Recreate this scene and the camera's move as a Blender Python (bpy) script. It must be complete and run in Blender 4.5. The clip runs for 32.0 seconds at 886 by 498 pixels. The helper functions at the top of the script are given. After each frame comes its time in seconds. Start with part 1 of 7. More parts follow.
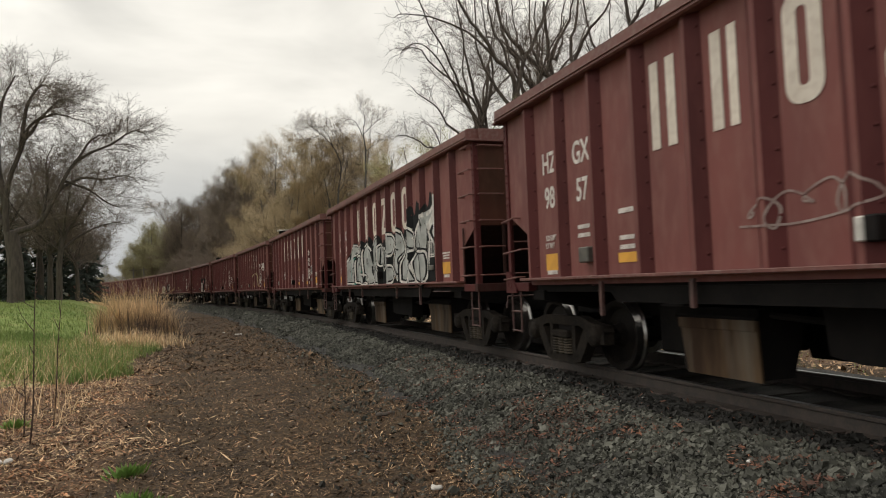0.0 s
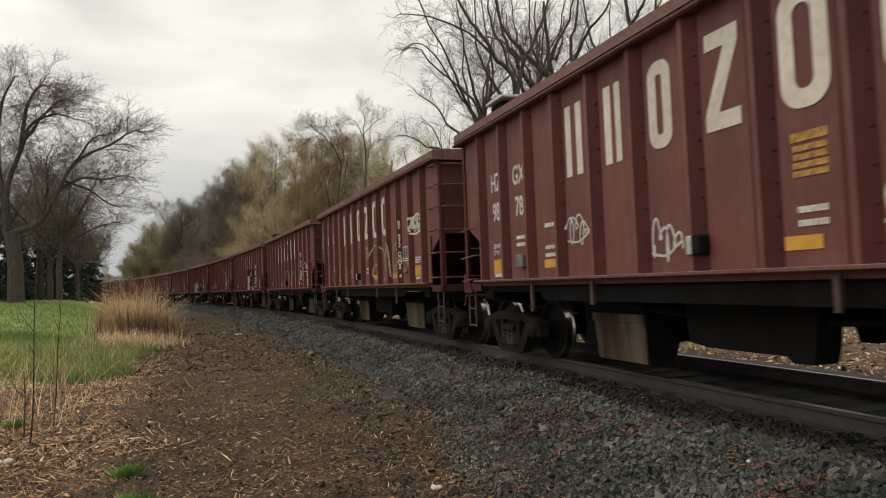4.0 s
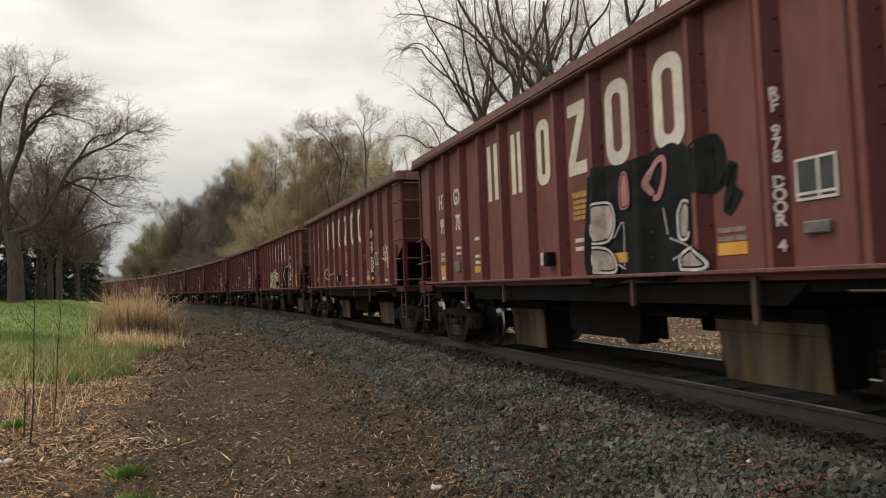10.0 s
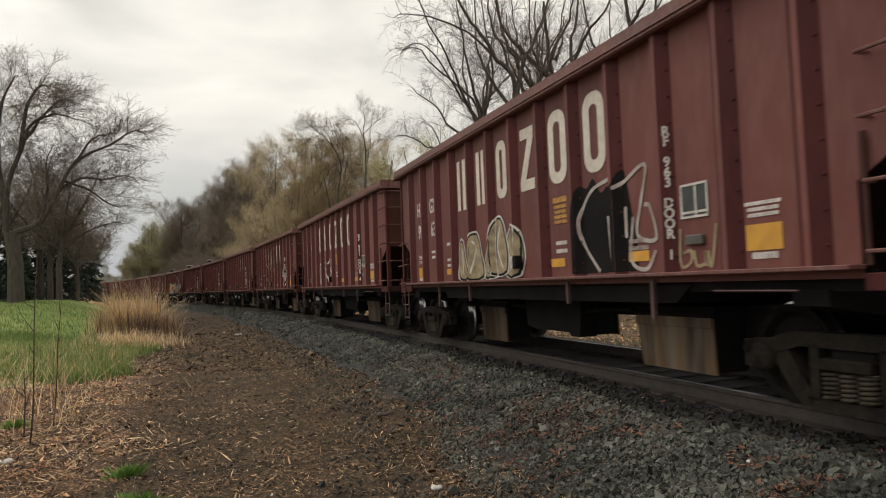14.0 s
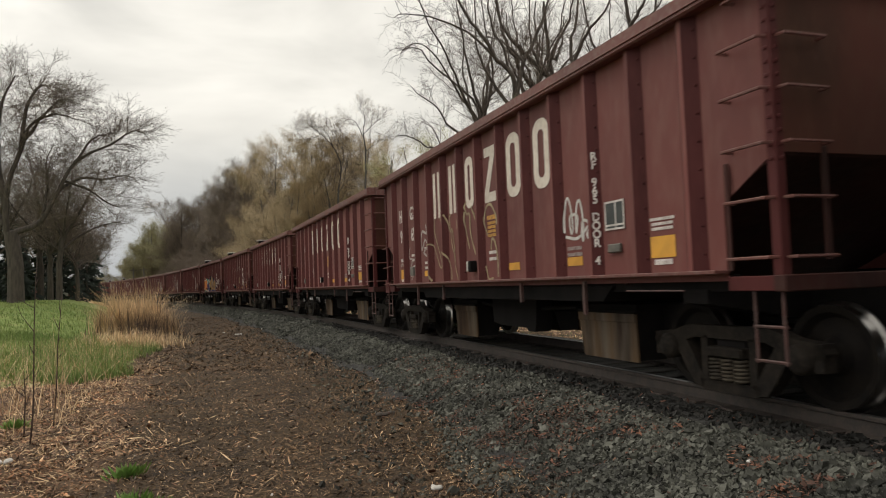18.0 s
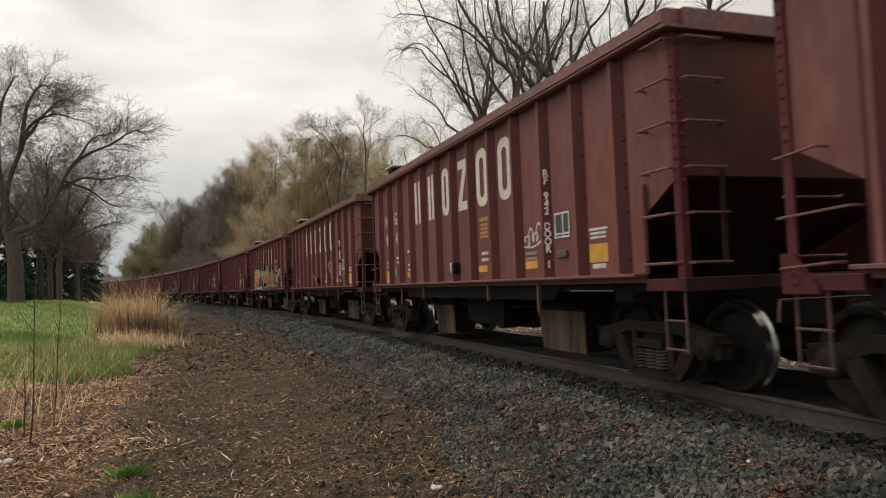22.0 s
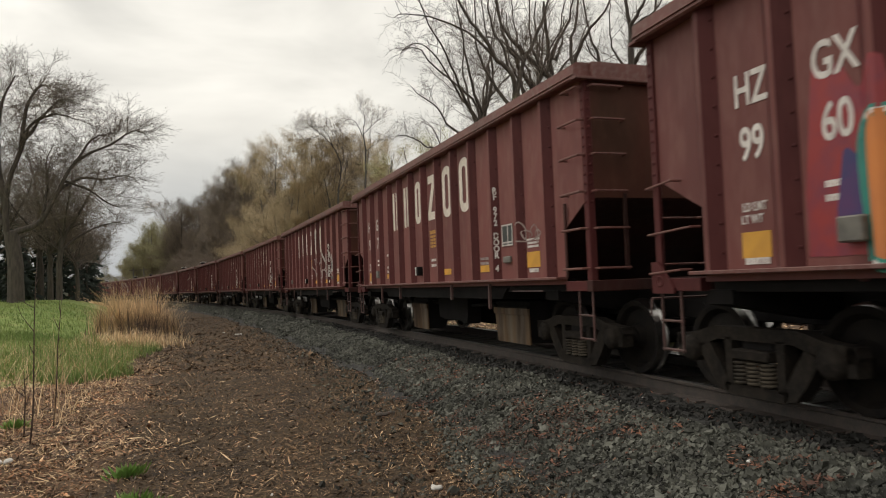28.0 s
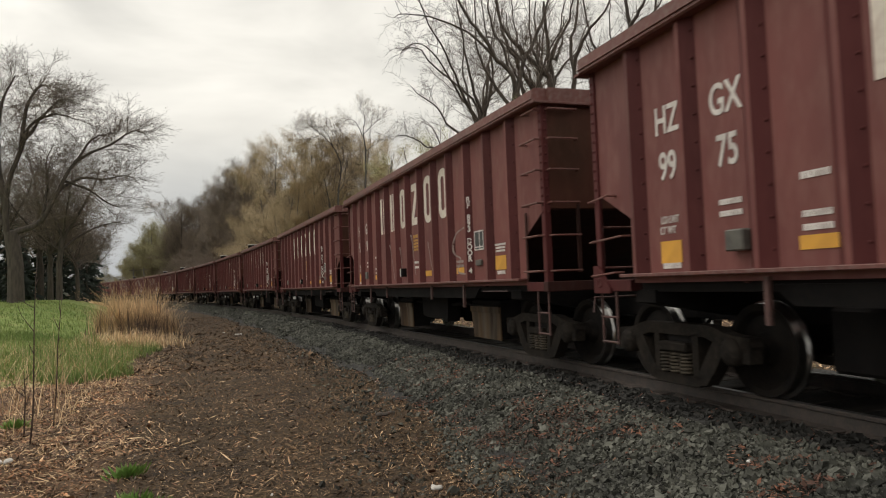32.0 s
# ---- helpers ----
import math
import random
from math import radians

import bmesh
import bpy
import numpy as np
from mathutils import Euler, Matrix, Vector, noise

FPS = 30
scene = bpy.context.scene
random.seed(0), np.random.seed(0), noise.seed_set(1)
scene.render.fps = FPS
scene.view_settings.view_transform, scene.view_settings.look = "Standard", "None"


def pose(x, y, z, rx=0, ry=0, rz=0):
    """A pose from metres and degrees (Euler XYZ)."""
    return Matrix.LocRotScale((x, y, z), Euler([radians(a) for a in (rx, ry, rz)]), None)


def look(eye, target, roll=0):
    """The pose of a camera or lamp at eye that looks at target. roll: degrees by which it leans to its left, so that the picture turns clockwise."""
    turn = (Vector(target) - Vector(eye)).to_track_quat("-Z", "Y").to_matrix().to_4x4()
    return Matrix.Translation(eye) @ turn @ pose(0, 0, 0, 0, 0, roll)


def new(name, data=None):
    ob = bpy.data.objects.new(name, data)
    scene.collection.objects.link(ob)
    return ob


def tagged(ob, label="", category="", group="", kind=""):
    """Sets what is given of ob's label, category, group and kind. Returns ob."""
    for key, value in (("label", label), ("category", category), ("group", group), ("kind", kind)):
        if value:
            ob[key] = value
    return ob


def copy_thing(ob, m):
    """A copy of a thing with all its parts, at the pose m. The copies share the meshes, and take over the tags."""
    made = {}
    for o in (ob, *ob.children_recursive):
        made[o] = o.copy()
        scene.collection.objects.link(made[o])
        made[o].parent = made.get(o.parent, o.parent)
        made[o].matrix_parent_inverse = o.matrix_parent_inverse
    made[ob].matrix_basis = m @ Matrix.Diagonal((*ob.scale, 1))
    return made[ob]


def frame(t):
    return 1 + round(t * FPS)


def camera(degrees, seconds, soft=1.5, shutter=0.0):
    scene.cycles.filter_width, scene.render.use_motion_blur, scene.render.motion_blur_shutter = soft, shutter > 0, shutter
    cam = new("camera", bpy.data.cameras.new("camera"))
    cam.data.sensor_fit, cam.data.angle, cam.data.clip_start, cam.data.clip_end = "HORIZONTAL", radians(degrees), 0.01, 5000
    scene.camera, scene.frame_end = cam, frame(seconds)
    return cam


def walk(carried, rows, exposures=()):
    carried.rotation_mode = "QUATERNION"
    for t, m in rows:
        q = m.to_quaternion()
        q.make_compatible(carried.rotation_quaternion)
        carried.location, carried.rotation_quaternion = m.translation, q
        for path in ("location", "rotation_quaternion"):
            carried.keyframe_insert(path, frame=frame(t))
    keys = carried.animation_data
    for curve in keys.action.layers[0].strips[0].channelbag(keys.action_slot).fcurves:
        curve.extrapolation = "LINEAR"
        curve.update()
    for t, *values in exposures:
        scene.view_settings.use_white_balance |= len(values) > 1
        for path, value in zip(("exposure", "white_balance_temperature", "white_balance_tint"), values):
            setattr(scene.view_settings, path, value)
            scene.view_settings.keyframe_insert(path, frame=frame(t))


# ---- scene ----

# ---- camera ----
EYE_Z = 1.1225                      # above the rail tops, which lie at z = 0
cam = camera(64.66, 32.0, soft=1.05, shutter=0.2)
_fw = Vector((math.sin(radians(17.7611)) * math.cos(radians(2.7661)),
              math.cos(radians(17.7611)) * math.cos(radians(2.7661)), math.sin(radians(2.7661))))
EYE = Vector((0.0, 0.0, EYE_Z))
CAM_POSE = look(EYE, EYE + _fw, -2.1407)
walk(cam, [(0.0, CAM_POSE), (32.0, CAM_POSE)], exposures=[(0.0, 0.0), (32.0, 0.0)])

# ---- world, sun ----
world = bpy.data.worlds.new("world")
scene.world = world
world.use_nodes = True


def make_world():
    nt = world.node_tree
    n, l = nt.nodes, nt.links
    n.clear()
    out = n.new("ShaderNodeOutputWorld")
    bg = n.new("ShaderNodeBackground")
    sky = n.new("ShaderNodeTexSky")
    sky.sky_type = "NISHITA"
    sky.sun_disc = False
    sky.sun_elevation = radians(64)
    sky.sun_rotation = radians(-50)
    tc = n.new("ShaderNodeTexCoord")
    sep = n.new("ShaderNodeSeparateXYZ")
    l.new(tc.outputs["Generated"], sep.inputs[0])
    # flat cloud deck: stretch the noise sideways
    mp = n.new("ShaderNodeMapping")
    mp.inputs["Scale"].default_value = (1.0, 1.0, 2.6)
    l.new(tc.outputs["Generated"], mp.inputs["Vector"])
    no = n.new("ShaderNodeTexNoise")
    no.inputs["Scale"].default_value = 2.6
    no.inputs["Detail"].default_value = 5
    no.inputs["Roughness"].default_value = 0.5
    no.inputs["Distortion"].default_value = 0.3
    l.new(mp.outputs[0], no.inputs["Vector"])
    ramp = n.new("ShaderNodeValToRGB")
    e = ramp.color_ramp.elements
    e[0].position, e[0].color = 0.32, (0.66, 0.635, 0.57, 1)
    e[1].position, e[1].color = 0.66, (1.11, 1.06, 0.95, 1)
    l.new(no.outputs[0], ramp.inputs[0])
    # towards the horizon the deck turns blue-grey
    hz = n.new("ShaderNodeMapRange")
    hz.inputs["From Min"].default_value = 0.0
    hz.inputs["From Max"].default_value = 0.22
    l.new(sep.outputs["Z"], hz.inputs["Value"])
    low = n.new("ShaderNodeMix")
    low.data_type = "RGBA"
    low.inputs["A"].default_value = (0.47, 0.49, 0.52, 1)
    l.new(hz.outputs[0], low.inputs["Factor"])
    l.new(ramp.outputs[0], low.inputs["B"])
    # overcast: clouds cover nearly all of the clear sky
    sc = n.new("ShaderNodeMix")
    sc.data_type = "RGBA"
    sc.blend_type = "MULTIPLY"
    sc.inputs["Factor"].default_value = 1.0
    sc.inputs["B"].default_value = (0.1, 0.1, 0.1, 1)
    l.new(sky.outputs[0], sc.inputs["A"])
    mix = n.new("ShaderNodeMix")
    mix.data_type = "RGBA"
    mix.inputs["Factor"].default_value = 0.93
    l.new(sc.outputs["Result"], mix.inputs["A"])
    l.new(low.outputs["Result"], mix.inputs["B"])
    # the deck is brighter round the veiled sun
    dot = n.new("ShaderNodeVectorMath")
    dot.operation = "DOT_PRODUCT"
    l.new(tc.outputs["Generated"], dot.inputs[0])
    dot.inputs[1].default_value = Vector((-17, 14, 46)).normalized()
    near = n.new("ShaderNodeMapRange")
    near.interpolation_type = "SMOOTHSTEP"
    near.inputs["From Min"].default_value, near.inputs["From Max"].default_value = 0.42, 0.80
    near.inputs["To Min"].default_value, near.inputs["To Max"].default_value = 0.97, 1.22
    l.new(dot.outputs["Value"], near.inputs["Value"])
    glow = n.new("ShaderNodeVectorMath")
    glow.operation = "SCALE"
    l.new(mix.outputs["Result"], glow.inputs[0])
    l.new(near.outputs[0], glow.inputs["Scale"])
    l.new(glow.outputs[0], bg.inputs["Color"])
    bg.inputs["Strength"].default_value = 1.0
    l.new(bg.outputs[0], out.inputs[0])


make_world()
sun = new("sun", bpy.data.lights.new("sun", "SUN"))
sun.data.energy, sun.data.angle, sun.data.color = 1.0, radians(40), (1.0, 0.95, 0.88)
sun.matrix_world = look((-17, 14, 46), (0, 0, 0))

# ---- materials ----


def material(name, base, other=None, scale=6.0, rough=0.8, metal=0.0, bump=0.0, bump_scale=60.0, fine=None,
             fine_scale=40.0, fine_amount=0.35, vary=0.0, island=False, spread=(0.38, 0.66), stretch=(1, 1, 1), spec=0.5):
    """Two colours mixed by broad noise, a third by fine noise, relief by bump; vary: brightness from piece to piece."""
    m = bpy.data.materials.new(name)
    m.use_nodes = True
    nt = m.node_tree
    n, l = nt.nodes, nt.links
    bs = n["Principled BSDF"]
    bs.inputs["Roughness"].default_value = rough
    bs.inputs["Metallic"].default_value = metal
    bs.inputs["Specular IOR Level"].default_value = spec
    tc = n.new("ShaderNodeTexCoord")
    mp = n.new("ShaderNodeMapping")
    mp.inputs["Scale"].default_value = stretch
    l.new(tc.outputs["Object"], mp.inputs["Vector"])
    vec = mp.outputs[0]
    no = n.new("ShaderNodeTexNoise")
    no.inputs["Scale"].default_value = scale
    no.inputs["Detail"].default_value = 6
    l.new(vec, no.inputs["Vector"])
    rg = n.new("ShaderNodeMapRange")
    rg.inputs["From Min"].default_value, rg.inputs["From Max"].default_value = spread
    l.new(no.outputs[0], rg.inputs["Value"])
    mx = n.new("ShaderNodeMix")
    mx.data_type = "RGBA"
    mx.inputs["A"].default_value = (*base, 1)
    mx.inputs["B"].default_value = (*(other or base), 1)
    l.new(rg.outputs[0], mx.inputs["Factor"])
    col = mx.outputs["Result"]
    if fine:
        nf = n.new("ShaderNodeTexNoise")
        nf.inputs["Scale"].default_value = fine_scale
        nf.inputs["Detail"].default_value = 4
        l.new(vec, nf.inputs["Vector"])
        rf = n.new("ShaderNodeMapRange")
        rf.inputs["From Min"].default_value, rf.inputs["From Max"].default_value = 0.45, 0.7
        rf.inputs["To Max"].default_value = fine_amount
        l.new(nf.outputs[0], rf.inputs["Value"])
        m2 = n.new("ShaderNodeMix")
        m2.data_type = "RGBA"
        m2.inputs["B"].default_value = (*fine, 1)
        l.new(rf.outputs[0], m2.inputs["Factor"])
        l.new(col, m2.inputs["A"])
        col = m2.outputs["Result"]
    if vary:
        src = n.new("ShaderNodeNewGeometry").outputs["Random Per Island"] if island else n.new("ShaderNodeObjectInfo").outputs["Random"]
        rv = n.new("ShaderNodeMapRange")
        rv.inputs["To Min"].default_value, rv.inputs["To Max"].default_value = 1 - vary, 1 + vary
        l.new(src, rv.inputs["Value"])
        hs = n.new("ShaderNodeHueSaturation")
        l.new(rv.outputs[0], hs.inputs["Value"])
        l.new(col, hs.inputs["Color"])
        col = hs.outputs[0]
    l.new(col, bs.inputs["Base Color"])
    if bump:
        nb = n.new("ShaderNodeTexNoise")
        nb.inputs["Scale"].default_value = bump_scale
        nb.inputs["Detail"].default_value = 4
        l.new(vec, nb.inputs["Vector"])
        bp = n.new("ShaderNodeBump")
        bp.inputs["Strength"].default_value = bump
        bp.inputs["Distance"].default_value = 0.02
        l.new(nb.outputs[0], bp.inputs["Height"])
        l.new(bp.outputs[0], bs.inputs["Normal"])
    return m


MAROON = material("maroon_paint", (0.205, 0.073, 0.065), (0.148, 0.056, 0.052), 1.1, 0.55, fine=(0.27, 0.145, 0.12), fine_scale=9, fine_amount=0.3,
                  bump=0.08, bump_scale=14, vary=0.12, stretch=(1, 1, 0.35), spec=0.2)
# deeper maroon of the post flanks and corner pieces
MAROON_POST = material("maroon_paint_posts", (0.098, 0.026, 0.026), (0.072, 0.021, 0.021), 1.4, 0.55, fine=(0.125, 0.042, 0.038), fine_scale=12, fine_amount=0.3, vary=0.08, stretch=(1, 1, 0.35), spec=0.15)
# darker maroon of slope sheets, end sills and ladder bars
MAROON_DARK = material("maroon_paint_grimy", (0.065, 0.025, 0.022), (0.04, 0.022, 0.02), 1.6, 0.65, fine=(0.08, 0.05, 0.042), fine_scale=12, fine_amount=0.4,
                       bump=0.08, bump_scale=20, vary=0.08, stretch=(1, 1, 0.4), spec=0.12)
IRON = material("grab_iron_paint", (0.10, 0.045, 0.04), (0.065, 0.036, 0.033), 6.0, 0.6, fine=(0.16, 0.11, 0.095), fine_scale=30, fine_amount=0.4)
# grimy end-sheet maroon, darkened further for the weaker light on the ends
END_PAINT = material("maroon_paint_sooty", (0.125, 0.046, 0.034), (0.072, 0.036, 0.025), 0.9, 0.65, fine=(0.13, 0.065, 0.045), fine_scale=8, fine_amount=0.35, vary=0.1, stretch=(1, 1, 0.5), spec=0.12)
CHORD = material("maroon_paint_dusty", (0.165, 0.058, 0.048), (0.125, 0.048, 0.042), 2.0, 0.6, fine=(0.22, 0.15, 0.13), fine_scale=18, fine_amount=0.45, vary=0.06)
# near-black grime that also holds the shade beneath the wagons
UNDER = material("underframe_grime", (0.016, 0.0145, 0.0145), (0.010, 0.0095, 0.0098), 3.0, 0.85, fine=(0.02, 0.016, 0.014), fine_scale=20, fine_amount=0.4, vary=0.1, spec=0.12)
TRUCKM = material("cast_steel_grime", (0.028, 0.023, 0.019), (0.015, 0.013, 0.012), 4.0, 0.8, fine=(0.055, 0.045, 0.035), fine_scale=25, fine_amount=0.4, bump=0.2, bump_scale=40, spec=0.12)
SPRING = material("spring_steel_grime", (0.085, 0.07, 0.052), (0.04, 0.034, 0.027), 8.0, 0.7, spec=0.2)
CHUTE = material("dusty_chute_steel", (0.13, 0.085, 0.05), (0.045, 0.028, 0.019), 2.6, 0.75, fine=(0.20, 0.18, 0.15), fine_scale=4.5, fine_amount=0.5, vary=0.3, stretch=(1, 1.0, 0.16), spread=(0.42, 0.6), spec=0.1)
WHEELM = material("wheel_steel", (0.018, 0.015, 0.013), (0.010, 0.009, 0.009), 5, 0.75, fine=(0.03, 0.025, 0.02), fine_scale=18, spec=0.12)
WHEEL_TREAD = material("worn_wheel_tread", (0.42, 0.41, 0.40), (0.24, 0.23, 0.22), 6, 0.28, metal=1.0)
TREAD = material("polished_steel", (0.30, 0.29, 0.28), (0.20, 0.195, 0.19), 8, 0.38, metal=1.0)
CREAM = material("cream_lettering", (0.80, 0.73, 0.64), (0.68, 0.61, 0.53), 1.8, 0.6, fine=(0.50, 0.40, 0.34), fine_scale=14, fine_amount=0.4, vary=0.08)
WHITE = material("white_stencil", (0.74, 0.70, 0.66), (0.55, 0.50, 0.47), 7, 0.65, vary=0.1)
FADED = material("faded_stencil", (0.36, 0.30, 0.28), (0.22, 0.15, 0.14), 14, 0.7, vary=0.12)
YELLOW = material("yellow_decal", (0.74, 0.38, 0.05), (0.62, 0.31, 0.045), 5, 0.5, vary=0.12)
YELLOWTXT = material("yellow_stencil", (0.62, 0.33, 0.07), (0.30, 0.15, 0.05), 16, 0.6, vary=0.1)
BLACKP = material("black_panel", (0.03, 0.034, 0.034), (0.05, 0.055, 0.05), 6, 0.4)
GREYBOX = material("grey_box", (0.16, 0.15, 0.13), (0.10, 0.095, 0.085), 8, 0.6, vary=0.3)
PALEBOX = material("pale_metal", (0.62, 0.60, 0.56), (0.48, 0.46, 0.43), 8, 0.5, vary=0.1)
RAILSIDE = material("rusty_rail", (0.07, 0.055, 0.048), (0.045, 0.038, 0.035), 9, 0.7, fine=(0.11, 0.08, 0.065), fine_scale=40, bump=0.1)
TIEM = material("weathered_tie", (0.045, 0.038, 0.032), (0.03, 0.026, 0.022), 5, 0.85, bump=0.3, bump_scale=20, vary=0.2, stretch=(0.3, 3, 3))
BARK = material("bark", (0.095, 0.078, 0.065), (0.055, 0.045, 0.038), 3.0, 0.9, bump=0.5, bump_scale=18, vary=0.12, stretch=(3, 3, 0.6))
BARK_GREY = material("grey_bark", (0.13, 0.12, 0.11), (0.08, 0.072, 0.065), 3.0, 0.9, bump=0.4, bump_scale=18, vary=0.12, stretch=(3, 3, 0.6))
TWIG_BROWN = material("brown_twigs", (0.16, 0.125, 0.10), (0.115, 0.09, 0.072), 2.0, 0.9, vary=0.15)
TWIG_TAN = material("pale_twigs", (0.22, 0.175, 0.12), (0.16, 0.125, 0.09), 2.0, 0.9, vary=0.15)
TWIG = material("twigs", (0.155, 0.125, 0.104), (0.11, 0.088, 0.073), 2.0, 0.9, vary=0.15)
BUD_TAN = material("tan_buds", (0.45, 0.35, 0.21), (0.34, 0.265, 0.155), 0.6, 0.85, vary=0.3, island=True)
BUD_OLIVE = material("olive_buds", (0.44, 0.43, 0.20), (0.35, 0.34, 0.165), 0.6, 0.85, vary=0.3, island=True)
BUD_FAR = material("dull_olive_buds", (0.30, 0.275, 0.145), (0.22, 0.20, 0.11), 0.6, 0.85, vary=0.3, island=True)
BUD_BROWN = material("brown_buds", (0.21, 0.165, 0.125), (0.155, 0.122, 0.095), 0.6, 0.85, vary=0.3, island=True)
NEEDLE = material("spruce_needles", (0.022, 0.034, 0.022), (0.014, 0.022, 0.016), 1.2, 0.8, vary=0.3, island=True)
GRASS = material("grass_blades", (0.145, 0.22, 0.055), (0.245, 0.29, 0.09), 0.5, 0.75, vary=0.35, island=True)
STRAW = material("dry_straw", (0.72, 0.53, 0.32), (0.50, 0.34, 0.19), 1.2, 0.8, vary=0.35, island=True)
DEADLEAF = material("dead_leaves", (0.40, 0.195, 0.095), (0.08, 0.04, 0.026), 2.0, 0.8, vary=0.55, island=True)
CHIP = material("wood_chips", (0.142, 0.085, 0.043), (0.038, 0.024, 0.015), 2.0, 0.85, vary=0.6, island=True)
STONE = material("ballast_stone", (0.100, 0.101, 0.083), (0.036, 0.037, 0.031), 1.6, 0.8, spec=0.3, vary=0.65, island=True, fine=(0.17, 0.165, 0.15), fine_scale=30)
REDLEAF = material("rusty_leaf_scraps", (0.19, 0.082, 0.048), (0.07, 0.034, 0.024), 2.0, 0.8, vary=0.6, island=True)
OILSTONE = material("oily_ballast", (0.032, 0.031, 0.028), (0.014, 0.0135, 0.012), 1.6, 0.7, vary=0.5, island=True, spec=0.3)
STALK = material("dead_stalk", (0.085, 0.055, 0.042), (0.06, 0.04, 0.032), 6, 0.85, vary=0.1)
SILVER = material("silver_spray", (0.50, 0.51, 0.49), (0.27, 0.28, 0.27), 3.5, 0.5, fine=(0.60, 0.60, 0.58), fine_scale=9)
SPRAYW = material("white_spray", (0.76, 0.74, 0.70), (0.52, 0.49, 0.46), 9, 0.6)
SPRAYB = material("black_spray", (0.012, 0.013, 0.014), (0.022, 0.024, 0.024), 5, 0.7, spec=0.1)
SPRAYTAN = material("tan_spray", (0.42, 0.34, 0.20), (0.24, 0.17, 0.11), 9, 0.6)
SPRAYTHIN = material("thin_grey_spray", (0.34, 0.27, 0.245), (0.20, 0.12, 0.11), 7, 0.6)
SPRAYORANGE = material("orange_spray", (0.68, 0.25, 0.08), (0.55, 0.20, 0.08), 2, 0.6, spec=0.2)
OCHRE = material("ochre_spray", (0.36, 0.20, 0.05), (0.22, 0.12, 0.06), 3, 0.5)
SPRAYTEAL = material("teal_spray", (0.03, 0.19, 0.16), (0.04, 0.26, 0.20), 4, 0.5)
SPRAYBLUE = material("indigo_spray", (0.035, 0.04, 0.14), (0.09, 0.03, 0.12), 4, 0.5)
LITLEAF = material("trodden_straw", (0.60, 0.41, 0.24), (0.27, 0.165, 0.095), 1.2, 0.85, vary=0.6, island=True)
SPRAYRED = material("red_spray", (0.30, 0.03, 0.03), (0.20, 0.03, 0.05), 5, 0.5)
SPRAYPALE = material("pale_grey_spray", (0.52, 0.47, 0.44), (0.30, 0.22, 0.20), 6, 0.6)
SPRAYPINK = material("pink_spray", (0.50, 0.22, 0.22), (0.38, 0.15, 0.16), 5, 0.5)

# ---- mesh building ----


